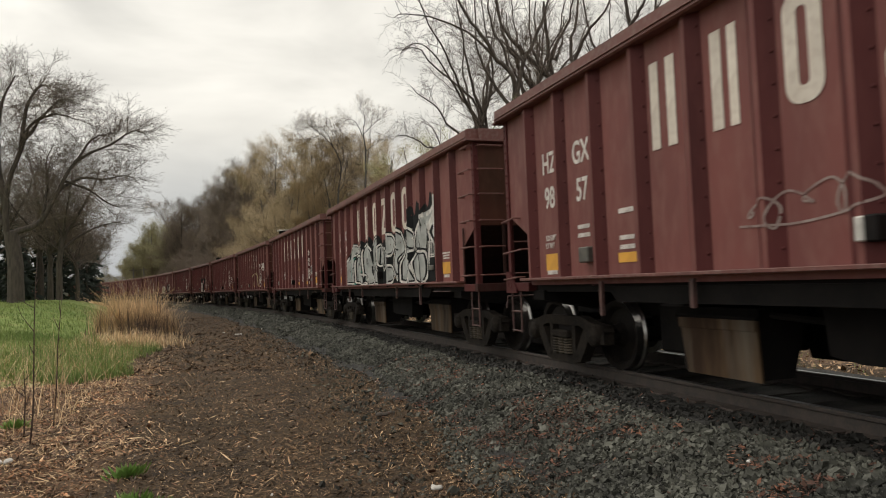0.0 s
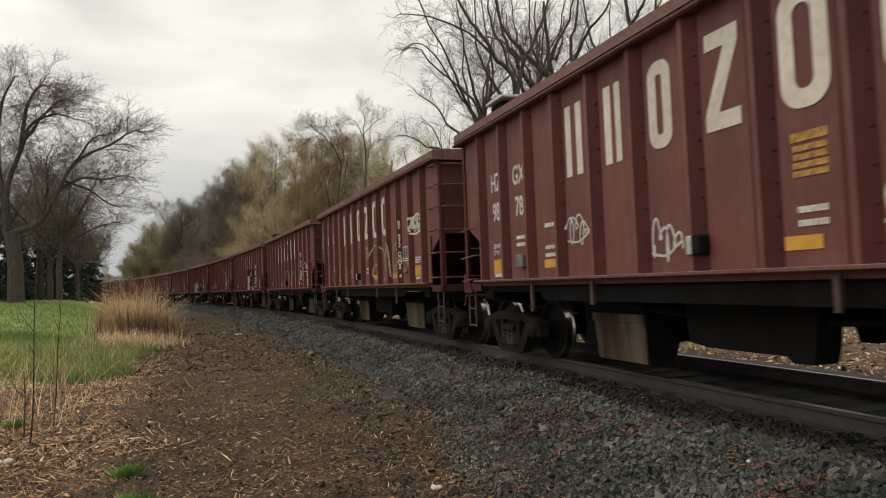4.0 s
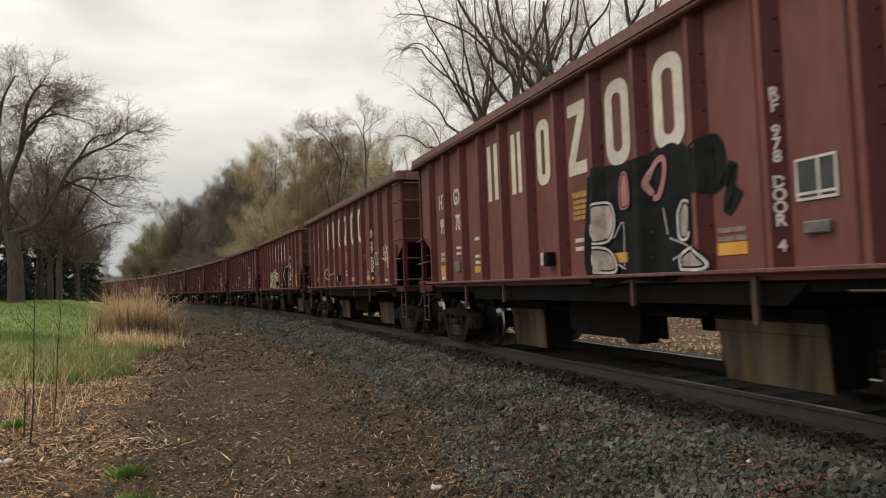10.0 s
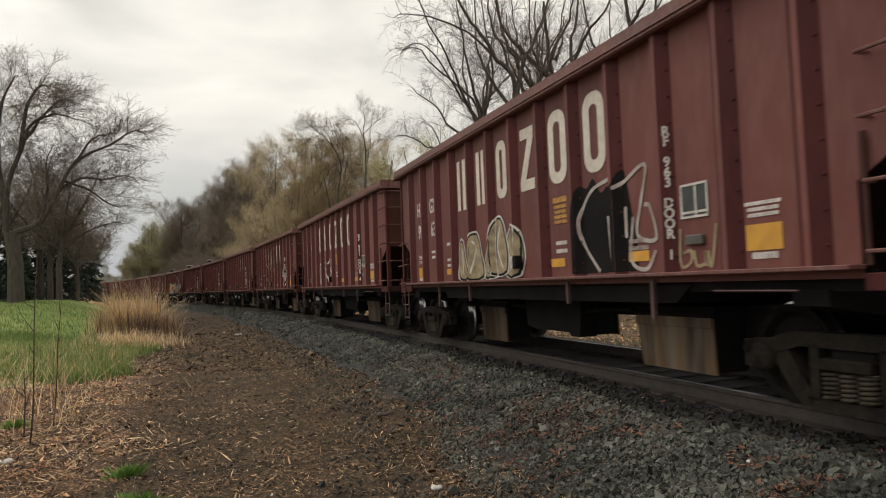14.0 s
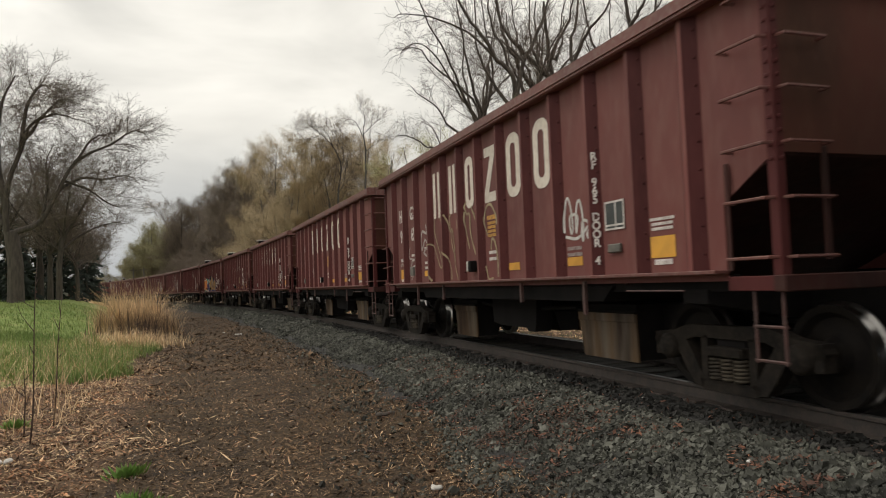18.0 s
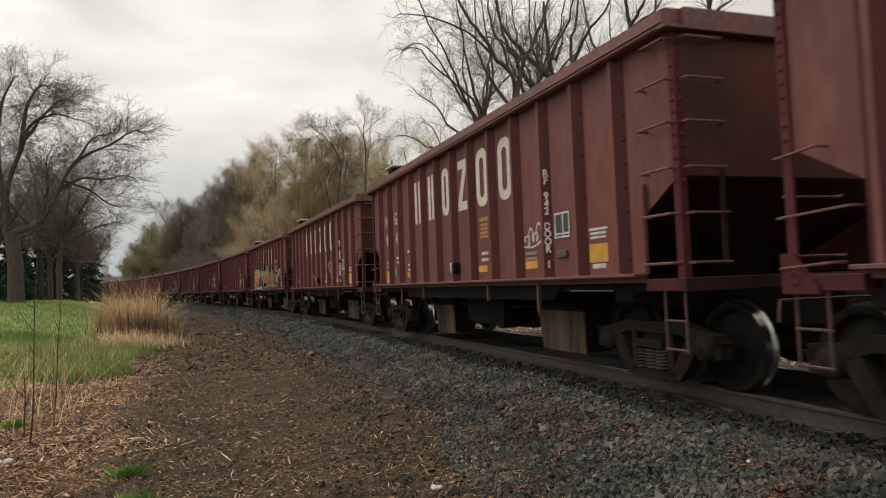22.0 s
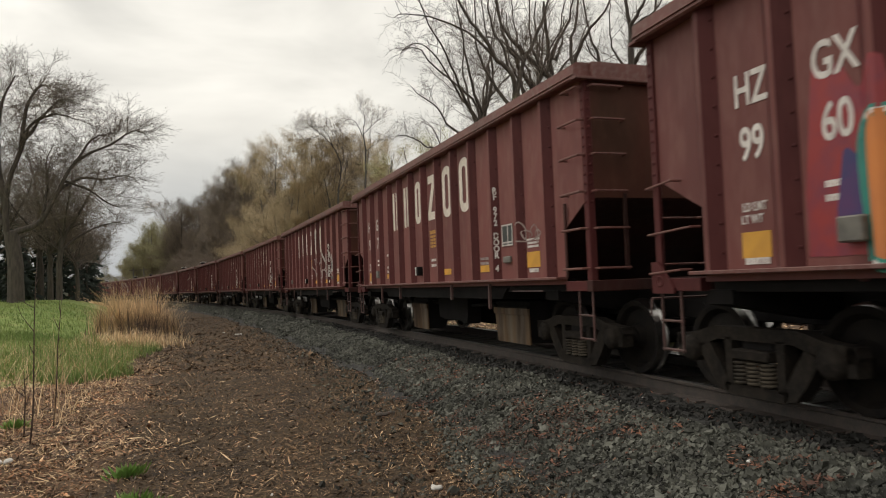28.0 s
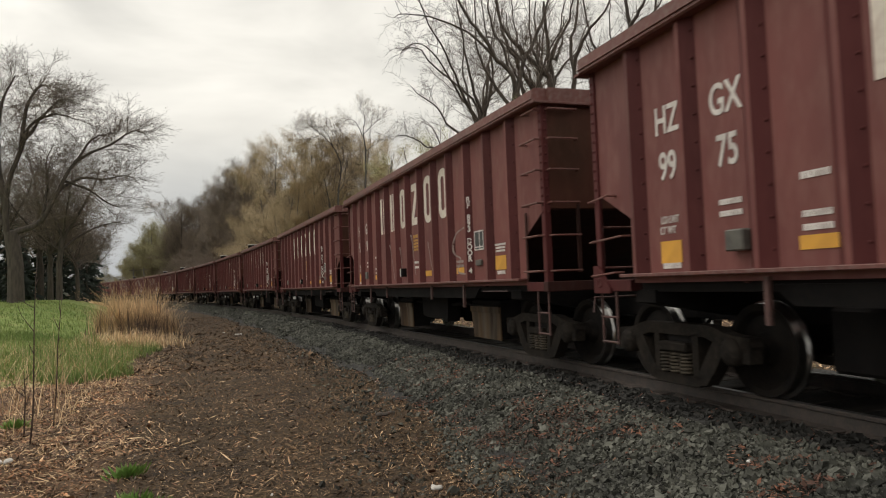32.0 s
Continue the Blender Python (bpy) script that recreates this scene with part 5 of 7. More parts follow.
        stroke_set(car, SPRAYPALE, 0.02, [[(4.65, 1.51), (4.47, 1.65), (4.48, 1.22)],
                                [(3.75, 1.45), (3.5, 1.35), (3.72, 1.25)],
                                [(3.82, 1.73), (3.77, 1.48)],
                                [(4.9, 1.37), (4.46, 1.19)]], "pale sprayed lines", 8)
        stroke_set(car, SPRAYB, 0.1, [[(3.18, 2.2), (3.18, 1.89)],
                                [(3.04, 1.82), (2.93, 1.97), (3.02, 1.62), (2.87, 1.77)]], "black sprayed smudges", 1)
        return "maroon ballast hopper wagon with black and pale graffiti figures"
    if number == "9967":
        tag_at(car, SPRAYW, 0.03, 1.25, 1.6, 1.68, 2.05, 28, "white sprayed tag", 3)
        tag_at(car, SPRAYRED, 0.03, 2.7, 3.2, 1.8, 2.0, 29, "small red sprayed tag", 3)
        stroke_set(car, SPRAYTAN, 0.045, [[(7.87, 1.7), (8.03, 1.68), (8.08, 1.47), (7.96, 1.35), (7.84, 1.43), (7.89, 1.52)],
                                [(8.0, 1.65), (7.9, 1.62), (7.92, 1.53), (8.01, 1.51)],
                                [(7.73, 1.66), (7.73, 1.37), (7.9, 1.34)],
                                [(7.73, 1.66), (7.62, 1.67), (7.6, 1.34), (7.73, 1.35)],
                                [(7.62, 1.65), (7.45, 1.44)],
                                [(7.29, 1.49), (7.06, 1.56), (6.97, 1.68)],
                                [(7.06, 1.56), (6.95, 1.48)]], "pale tan sprayed tag", 2)
        return "maroon ballast hopper wagon with small white sprayed tags"
    if number == "9963":
        petals(car, [(7.75, 1.15, 1.72, 0.16, 0.05), (7.2, 1.15, 1.85, 0.26, 0.0), (6.65, 1.15, 1.7, 0.24, -0.05), (6.3, 1.2, 2.0, 0.24, 0.0), (5.85, 1.15, 1.82, 0.25, -0.05)], SPRAYTAN, SPRAYB, SPRAYW, "pale tan bubble forms with black outlines", 0.03, 5)
        patch(car, UNDER, 3.0, 4.25, 1.16, 2.15, 33, "dark sprayed backing")
        stroke_set(car, SPRAYPALE, 0.04, [[(3.69, 1.18), (3.98, 1.49), (4.02, 1.8), (3.8, 2.05), (3.46, 2.13)],
                                [(3.29, 2.01), (2.83, 2.18), (2.91, 1.84), (2.99, 1.52), (2.7, 1.46), (2.77, 1.76), (2.86, 1.8)],
                                [(3.49, 1.75), (3.45, 1.2)],
                                [(3.17, 1.81), (3.17, 1.5)],
                                [(3.05, 1.7), (3.11, 1.28), (2.87, 1.18), (2.71, 1.35)]], "pale sprayed outline", 2)
        stroke_set(car, SPRAYTAN, 0.03, [[(2.35, 1.52), (2.36, 1.2), (2.23, 1.22), (2.22, 1.32), (2.33, 1.3)],
                                [(2.18, 1.32), (2.15, 1.19), (2.05, 1.21), (2.05, 1.31), (2.03, 1.18)],
                                [(2.01, 1.31), (1.97, 1.18), (1.89, 1.53)]], "tan sprayed tag", 2)
        return "maroon ballast hopper wagon with pale tan bubble graffiti"
    if number == "9931":
        tag_at(car, SPRAYTHIN, 0.02, 9.8, 10.3, 1.65, 1.85, 37, "faint sprayed tag", 4)
        stroke_set(car, SPRAYW, 0.042, [[(7.92, 1.85), (7.68, 1.88), (7.57, 1.62), (7.58, 1.26), (7.9, 1.29), (7.96, 1.69), (7.9, 1.85)],
                                [(7.81, 1.87), (7.84, 1.28)],
                                [(7.7, 1.88), (7.73, 1.28)],
                                [(7.1, 1.72), (7.05, 1.89), (6.91, 1.89), (6.93, 1.68), (7.1, 1.77)],
                                [(7.07, 1.72), (6.95, 1.44), (6.88, 1.45)],
                                [(6.88, 1.89), (6.75, 1.91), (6.79, 1.78), (6.58, 1.7)],
                                [(6.72, 1.88), (6.77, 1.61), (6.82, 1.4)],
                                [(6.58, 1.91), (6.6, 1.77)],
                                [(6.45, 1.84), (6.3, 1.99), (6.29, 1.79)],
                                [(6.27, 1.7), (6.0, 1.72), (6.02, 1.58), (6.3, 1.64)],
                                [(6.17, 1.67), (6.14, 1.5)],
                                [(6.12, 1.95), (5.99, 1.76)],
                                [(6.73, 1.67), (6.78, 1.54), (6.66, 1.43)],
                                [(6.53, 1.56), (6.38, 1.32), (6.29, 1.38), (6.34, 1.49), (6.26, 1.51)]], "white sprayed tag", 2)
        return "maroon ballast hopper wagon with a few white tags"
    if number == "9965":
        stroke_set(car, SPRAYTAN, 0.03, [[(8.23, 1.81), (7.98, 1.8), (7.67, 1.41), (7.58, 1.5), (7.9, 2.02), (7.88, 2.26)],
                                [(7.59, 2.27), (7.49, 2.08)],
                                [(7.47, 1.7), (7.25, 1.59), (7.09, 1.33), (7.09, 1.17)],
                                [(7.26, 2.29), (7.08, 1.98), (7.11, 2.21), (7.04, 2.26)],
                                [(6.9, 1.66), (6.99, 2.02), (7.05, 1.9), (6.96, 1.64), (6.9, 1.69)],
                                [(6.91, 1.61), (6.88, 1.37), (6.78, 1.16)],
                                [(6.64, 2.22), (6.7, 1.9), (6.78, 2.15)]], "long pale tan sprayed line", 2)
        stroke_set(car, SPRAYTAN, 0.04, [[(6.29, 2.39), (6.38, 2.32), (6.3, 2.2), (6.17, 2.17), (6.16, 1.89), (5.98, 1.54)],
                                [(6.22, 1.64), (6.38, 2.05), (6.38, 2.24)],
                                [(6.1, 2.3), (5.91, 2.03), (5.84, 1.81), (5.79, 2.05), (5.8, 2.25), (5.88, 2.18), (5.85, 1.99)],
                                [(5.48, 1.8), (5.58, 2.0), (5.51, 2.2), (5.34, 2.24), (5.17, 2.08), (5.14, 1.93)],
                                [(5.37, 1.58), (5.33, 1.73), (5.22, 1.68), (5.15, 1.45), (5.15, 1.18)],
                                [(5.58, 1.35), (5.5, 1.16), (5.33, 1.16)],
                                [(8.29, 1.46), (8.03, 1.16)]], "long pale tan sprayed line", 2)
        stroke_set(car, SPRAYPALE, 0.045, [[(8.44, 2.23), (8.39, 2.06), (8.67, 2.1), (8.7, 1.76), (8.49, 1.94), (8.35, 1.82), (8.58, 1.71), (8.4, 1.63)]], "pale sprayed tag", 2)
        stroke_set(car, SPRAYPALE, 0.03, [[(9.49, 1.87), (9.55, 1.65), (9.29, 1.6), (9.45, 1.46), (9.18, 1.48)],
                                [(9.4, 1.57), (9.47, 1.28), (9.23, 1.34), (9.44, 1.2)]], "upright pale sprayed scrawl", 2)
        tag_at(car, SPRAYW, 0.035, 2.65, 3.15, 1.5, 2.0, 38, "white sprayed tag", 4)
        return "maroon ballast hopper wagon with long thin sprayed lines"
    if number == "9979":
        tag_at(car, SPRAYPALE, 0.022, 7.55, 7.9, 1.5, 1.9, 40, "small pale sprayed tag", 3)
        return "maroon ballast hopper wagon with one small pale tag"
    if number == "9942":
        tag_at(car, SPRAYW, 0.025, 2.7, 3.15, 1.55, 1.8, 41, "white sprayed tag", 4)
        return "maroon ballast hopper wagon with one small white tag"
    if number == "9859":
        stroke_set(car, SPRAYTAN, 0.035, [[(3.94, 1.92), (4.02, 1.85), (3.99, 1.61), (3.91, 1.6), (3.88, 1.87), (3.94, 1.92)],
                                [(3.84, 1.88), (3.86, 1.55)],
                                [(3.84, 1.86), (3.73, 1.88), (3.75, 1.72), (3.84, 1.67)],
                                [(3.68, 1.79), (3.72, 1.66), (3.72, 1.52), (3.65, 1.53), (3.63, 1.64), (3.69, 1.67)],
                                [(3.52, 1.82), (3.59, 1.72), (3.51, 1.63), (3.55, 1.48)],
                                [(3.46, 1.79), (3.49, 1.51)],
                                [(3.87, 1.45), (3.7, 1.45), (3.8, 1.4), (3.66, 1.37)]], "tan sprayed tag", 2)
        stroke_set(car, SPRAYW, 0.02, [[(6.19, 1.78), (6.13, 1.64)],
                                [(6.46, 1.54), (6.31, 1.41), (5.98, 1.58)],
                                [(6.19, 1.49), (5.91, 1.25)],
                                [(6.37, 1.35), (6.14, 1.46)]], "white sprayed tag", 2)
        return "maroon ballast hopper wagon with tan and white tags"
    if number == "9960":
        patch(car, SPRAYBLUE, 3.0, 9.0, 1.15, 2.1, 51, "indigo and purple sprayed backing")
        patch(car, SPRAYRED, 8.75, 9.55, 1.2, 2.5, 52, "red sprayed cloud", 0)
        patch(car, SPRAYBLUE, 8.7, 9.3, 1.3, 1.9, 53, "purple sprayed cloud", 1)
        patch(car, SPRAYB, 3.0, 6.4, 1.5, 2.3, 54, "black sprayed cloud", 1, 0.2)
        petals(car, [(6.1, 1.2, 2.3, 0.26, 0.05), (5.5, 1.2, 2.2, 0.28, -0.05), (4.95, 1.25, 2.35, 0.26, 0.1), (4.4, 1.2, 2.2, 0.26, 0.0), (3.9, 1.25, 2.3, 0.25, -0.1), (3.4, 1.2, 2.0, 0.22, 0.0)], OCHRE, SPRAYTAN, SPRAYBLUE, "ochre forms with pale rims", 0.03, 7)
        stroke_set(car, SPRAYRED, 0.07, [[(7.81, 1.83), (7.66, 1.85)], [(6.44, 1.79), (6.27, 1.81), (6.37, 1.73)], [(7.09, 1.29), (6.93, 1.32)], [(8.41, 1.24), (8.28, 1.22)]], "red sprayed spot", 9)
        stroke_set(car, SPRAYTEAL, 0.09, [[(9.02, 2.06), (8.55, 2.07), (8.18, 2.17)], [(7.81, 2.13), (7.39, 2.19), (7.21, 2.02)], [(7.03, 2.04), (6.77, 2.13), (6.53, 2.12)]], "teal sprayed edge", 2)
        tag_at(car, SPRAYPALE, 0.03, 1.15, 1.7, 1.7, 2.05, 57, "pale sprayed tag", 4)
        stroke_set(car, SPRAYBLUE, 0.12, [[(2.9, 1.2), (2.7, 1.9)], [(2.1, 1.2), (2.0, 1.7)]], "purple sprayed streaks", 1)
        form(car, [(9.04, 1.16), (9.05, 2.01), (8.61, 2.0), (8.39, 1.74), (8.39, 1.16), (8.58, 1.16), (8.7, 1.67), (8.83, 1.16)], SPRAYORANGE, SPRAYW, SPRAYTEAL, 0.035, "orange sprayed form with a pale rim and teal edge", 3)
        form(car, [(8.34, 1.16), (8.18, 2.11), (7.84, 1.99), (7.83, 1.82), (7.95, 1.54), (7.72, 1.55), (7.77, 2.07), (7.37, 2.1), (7.23, 1.87), (7.43, 1.6), (7.55, 1.16), (7.97, 1.2)], SPRAYORANGE, SPRAYW, SPRAYTEAL, 0.035, "orange sprayed form with a pale rim and teal edge", 6)
        form(car, [(7.47, 1.16), (7.09, 1.3), (6.87, 1.35), (6.91, 1.45), (7.06, 1.67), (7.0, 1.98), (6.71, 2.07), (6.53, 2.08), (6.44, 1.86), (6.67, 1.78), (6.8, 1.63), (6.8, 1.27), (6.58, 1.33), (6.58, 1.16)], SPRAYORANGE, SPRAYW, SPRAYTEAL, 0.035, "orange sprayed form with a pale rim and teal edge", 3)
        form(car, [(6.29, 2.03), (6.08, 2.11), (5.95, 1.75), (5.98, 1.21), (6.17, 1.24), (6.23, 1.43), (6.38, 1.6), (6.14, 1.59)], SPRAYORANGE, SPRAYW, SPRAYTEAL, 0.035, "orange sprayed form with a pale rim and teal edge", 6)
        stroke_set(car, SPRAYB, 0.05, [[(8.71, 1.67), (8.62, 1.22)], [(8.27, 1.36), (7.91, 1.38), (7.63, 1.18)], [(7.88, 1.8), (7.86, 1.53), (7.68, 1.57)], [(7.47, 2.01), (7.54, 1.18)], [(6.79, 1.63), (6.79, 1.27)], [(7.42, 1.28), (7.09, 1.32), (6.89, 1.35)], [(7.01, 1.51), (6.89, 1.4)]], "black sprayed inner line", 10)
        return "maroon ballast hopper wagon with a large orange graffiti piece"
    if number == "9975":
        stroke_set(car, SPRAYPALE, 0.03, [[(4.8, 2.1), (4.71, 1.9), (4.53, 2.12), (4.5, 1.87), (4.37, 2.12), (4.33, 1.82)],
                                [(4.96, 1.9), (4.78, 1.69), (4.63, 1.58), (4.36, 1.74), (4.51, 1.78), (4.41, 1.65), (4.69, 1.5), (4.7, 1.62)],
                                [(4.57, 1.58), (4.36, 1.42), (4.51, 1.4), (4.48, 1.47), (4.37, 1.36)],
                                [(3.91, 2.1), (3.93, 1.91), (3.78, 2.1), (3.76, 1.89), (3.65, 2.16), (3.62, 1.84), (3.55, 1.93)],
                                [(4.01, 1.95), (3.86, 1.65), (3.65, 1.66), (3.49, 1.74), (3.65, 1.69), (3.66, 1.55), (3.48, 1.46)],
                                [(3.88, 1.47), (3.49, 1.31), (3.81, 1.3), (3.82, 1.43), (3.52, 1.44)],
                                [(3.68, 1.32), (3.52, 1.21)],
                                [(6.28, 1.91), (6.14, 1.75), (5.98, 1.88), (5.99, 1.38)]], "grey-white sprayed scrawl", 2)
        stroke_set(car, SPRAYPALE, 0.05, [[(3.3, 2.22), (3.12, 1.89), (3.0, 2.2), (2.95, 1.96), (2.81, 2.19), (2.65, 2.33)],
                                [(3.09, 1.91), (2.97, 1.7), (2.89, 1.51), (2.71, 1.22)],
                                [(2.99, 1.94), (2.87, 1.78), (2.66, 1.44)],
                                [(2.79, 2.04), (2.65, 1.97), (2.69, 1.8), (2.81, 1.82), (2.78, 2.0)],
                                [(3.3, 1.42), (3.28, 1.67), (3.08, 1.62), (2.99, 1.52), (2.84, 1.43)],
                                [(3.21, 1.68), (3.06, 1.79)],
                                [(2.46, 2.28), (2.3, 1.93), (2.19, 2.13), (2.18, 1.98), (2.09, 1.93), (1.97, 2.04), (1.86, 2.07)],
                                [(2.38, 1.6), (2.27, 1.71)],
                                [(2.41, 1.59), (2.17, 1.48), (2.13, 1.39)],
                                [(2.05, 1.56), (1.91, 1.18)]], "grey-white sprayed scrawl", 3)
        return "maroon ballast hopper wagon with many grey-white scrawls"
    if number == "9893":
        stroke_set(car, SPRAYTHIN, 0.03, [[(7.2, 2.0), (7.0, 1.5), (6.9, 1.2)], [(6.4, 1.9), (6.3, 1.3)], [(5.6, 2.1), (5.4, 1.3)], [(4.6, 1.9), (4.4, 1.4), (4.2, 1.3)], [(2.75, 2.0), (3.15, 1.9), (3.2, 1.6), (2.95, 1.5), (3.1, 1.3), (2.75, 1.25)]], "thin grey sprayed streaks")
        return "maroon ballast hopper wagon with thin grey sprayed streaks"
    if number == "9972":
        tag_at(car, SPRAYTHIN, 0.02, 1.2, 1.7, 1.6, 1.85, 70, "faint sprayed tag", 3)
        return "clean maroon ballast hopper wagon with cream marks"
    return plain


WHEELS, WAGONS = [], []
# wagons in order, the first one leads; those past the last readable number keep their neighbours' pattern
NUMBERS = ["9841", "9857", "9852", "9878", "9973", "9844", "9978", "9967", "9963", "9931", "9965", "9979", "9942", "9859", "9960", "9972", "9975", "9893",
           "9951", "9868", "9944", "9838", "9926", "9957", "9863", "9949", "9870", "9938", "9855", "9962"]
GEAR = {"9878": 1, "9942": 1, "9859": 1, "9960": 1, "9844": 2}
FIRST = -11                          # wagons ahead of the one whose corner STILE_T16 names
for _i, _n in enumerate(NUMBERS):
    _car = make_wagon(_n, GEAR.get(_n, 1 if _i > 17 and _i % 3 else 0), 0 if _n in ("9852", "9963") else 1)
    tagged(_car, painted(_car, _n), "hopper wagon", group="wagons of the train")
    WAGONS.append(_car)

# ---- trees ----


def bow(start, way, length, rng, points=5, wander=0.18, lift=0.10):
    """A wandering limb from start along way."""
    p, d, out = start.copy(), way.normalized(), [start.copy()]
    for _ in range(points - 1):
        d = (d + Vector((rng.gauss(0, wander), rng.gauss(0, wander), rng.gauss(0, wander) + lift))).normalized()
        p = p + d * (length / (points - 1))
        out.append(p.copy())
    return out


def grow(wood, twigs, tips, path, r0, r1, level, rng, rate, ratio=0.52, lift=0.10, thin=0.006, spread=0.9):
    """A limb as a tapered tube, and its side branches, down to twigs."""
    n = len(path)
    radii = [r0 + (r1 - r0) * (i / (n - 1)) ** 0.8 for i in range(n)]
    sh = wood if r0 > 0.035 else twigs
    sh.tube(path, radii, 7 if r0 > 0.12 else 5 if r0 > 0.03 else 3, caps=False)
    if level == 0:
        tips.append(path[-1])
        tips.append(path[len(path) // 2])
        return
    length = sum((b - a).length for a, b in zip(path, path[1:]))
    count = max(2, int(rate[-level] * length + rng.random()))
    for k in range(count):
        t = 0.22 + 0.78 * (k + rng.random()) / count
        f = min(t, 0.999) * (n - 1)
        i = int(f)
        a, b = path[i], path[i + 1]
        p = a.lerp(b, f - i)
        d = (b - a).normalized()
        side = d.cross(Vector((rng.gauss(0, 1), rng.gauss(0, 1), rng.gauss(0, 1))))
        if side.length < 1e-4:
            continue
        side.normalize()
        if side.z < -0.3:
            side.z *= -0.6
        way = d + side * rng.uniform(0.5, 1.0) * spread
        ln = length * (ratio if isinstance(ratio, float) else ratio[-level]) * (1.15 - 0.6 * t) * rng.uniform(0.65, 1.25)
        ln = max(ln, 0.25)
        r = min(radii[i] * 0.62, max(thin, ln * 0.012))
        grow(wood, twigs, tips, bow(p, way, ln, rng, 5 if level > 1 else 4, 0.20, lift), r, max(thin * 0.5, r * 0.3), level - 1, rng, rate, ratio, lift, thin, spread)


def flecks(sh, tips, per, size, rng, reach):
    """Opening buds and small leaves round the twigs."""
    for t in tips:
        for _ in range(per):
            c = t + Vector((rng.gauss(0, reach), rng.gauss(0, reach), rng.gauss(0, reach)))
            a = Vector((rng.gauss(0, 1), rng.gauss(0, 1), rng.gauss(0, 1))).normalized() * size * rng.uniform(0.6, 1.4)
            b = a.orthogonal().normalized() * size * rng.uniform(0.4, 0.9)
            sh.add([tuple(c - a), tuple(c + b), tuple(c + a), tuple(c - b)], [(0, 1, 2, 3)])


def finish_tree(wood, twigs, buds, bark, bud_mat, label, category="tree", twig_mat=None):
    tree = new("tree")
    part("trunk", wood.mesh("trunk", bark, smooth=True), tree)
    part("crown", twigs.mesh("crown", twig_mat or TWIG), tree)
    if buds.f:
        part("foliage", buds.mesh("foliage", bud_mat), tree)
    return tagged(tree, label, category)


def ramify(wood, twigs, tips, path, r0, r1, level, rng, rates, lens, bend, thin):
    """Limb, branches and fine twigs with lengths of their own at each depth; the outer ones arch over by bend."""
    n = len(path)
    radii = [r0 + (r1 - r0) * (i / (n - 1)) ** 0.8 for i in range(n)]
    (wood if r0 > 0.04 else twigs).tube(path, radii, 7 if r0 > 0.12 else 5 if r0 > 0.04 else 3, caps=False)
    if level == 0:
        tips.append(path[-1])
        return
    length = sum((b - a).length for a, b in zip(path, path[1:]))
    count = max(2, int(rates[-level] * length + rng.random()))
    for k in range(count):
        t = 0.10 + 0.90 * (k + rng.random()) / count
        f = min(t, 0.999) * (n - 1)
        i = int(f)
        a, b = path[i], path[i + 1]
        d = (b - a).normalized()
        side = d.cross(Vector((rng.gauss(0, 1), rng.gauss(0, 1), rng.gauss(0, 1))))
        if side.length < 1e-4:
            continue
        side.normalize()
        if side.z < 0:
            side.z *= 0.35
        ln = lens[-level] * rng.uniform(0.55, 1.3) * (1.15 - 0.45 * t)
        r = min(radii[i] * 0.6, max(thin, ln * 0.011))
        ramify(wood, twigs, tips, bow(a.lerp(b, f - i), d * 0.6 + side * rng.uniform(0.5, 1.1), ln, rng, 5 if level > 1 else 3, 0.15, bend[-level]), r, max(thin * 0.6, r * 0.35), level - 1, rng, rates, lens, bend, thin)


def limb_tree(limbs, seed, label, rates, lens, bend=(0.10, 0.06, 0.0), bark=BARK, thin=0.008, per=0, size=0.04, reach=0.12, bud_mat=None, twig_mat=None, depth_noise=0.25):
    """limbs: (first radius, last radius, depth of branching, reach towards or away, points across and up)."""
    rng = random.Random(seed)
    wood, twigs, buds, tips = Shape(), Shape(), Shape(), []
    for r0, r1, lev, depth, pts in limbs:
        path = [Vector((x, depth * i / max(1, len(pts) - 1), z)) for i, (x, z) in enumerate(pts)]
        fine = [Vector(p) for p in curl([tuple(p) for p in path], 3)]
        fine = [fine[0]] + [p + Vector((rng.gauss(0, 0.025), rng.gauss(0, 0.05), rng.gauss(0, 0.025))) for p in fine[1:-1]] + [fine[-1]]
        ramify(wood, twigs, tips, fine, r0, r1, lev, rng, rates, lens, bend, thin)
    if per:
        flecks(buds, tips, per, size, rng, reach)
    return finish_tree(wood, twigs, buds, bark, bud_mat, label, twig_mat=twig_mat)


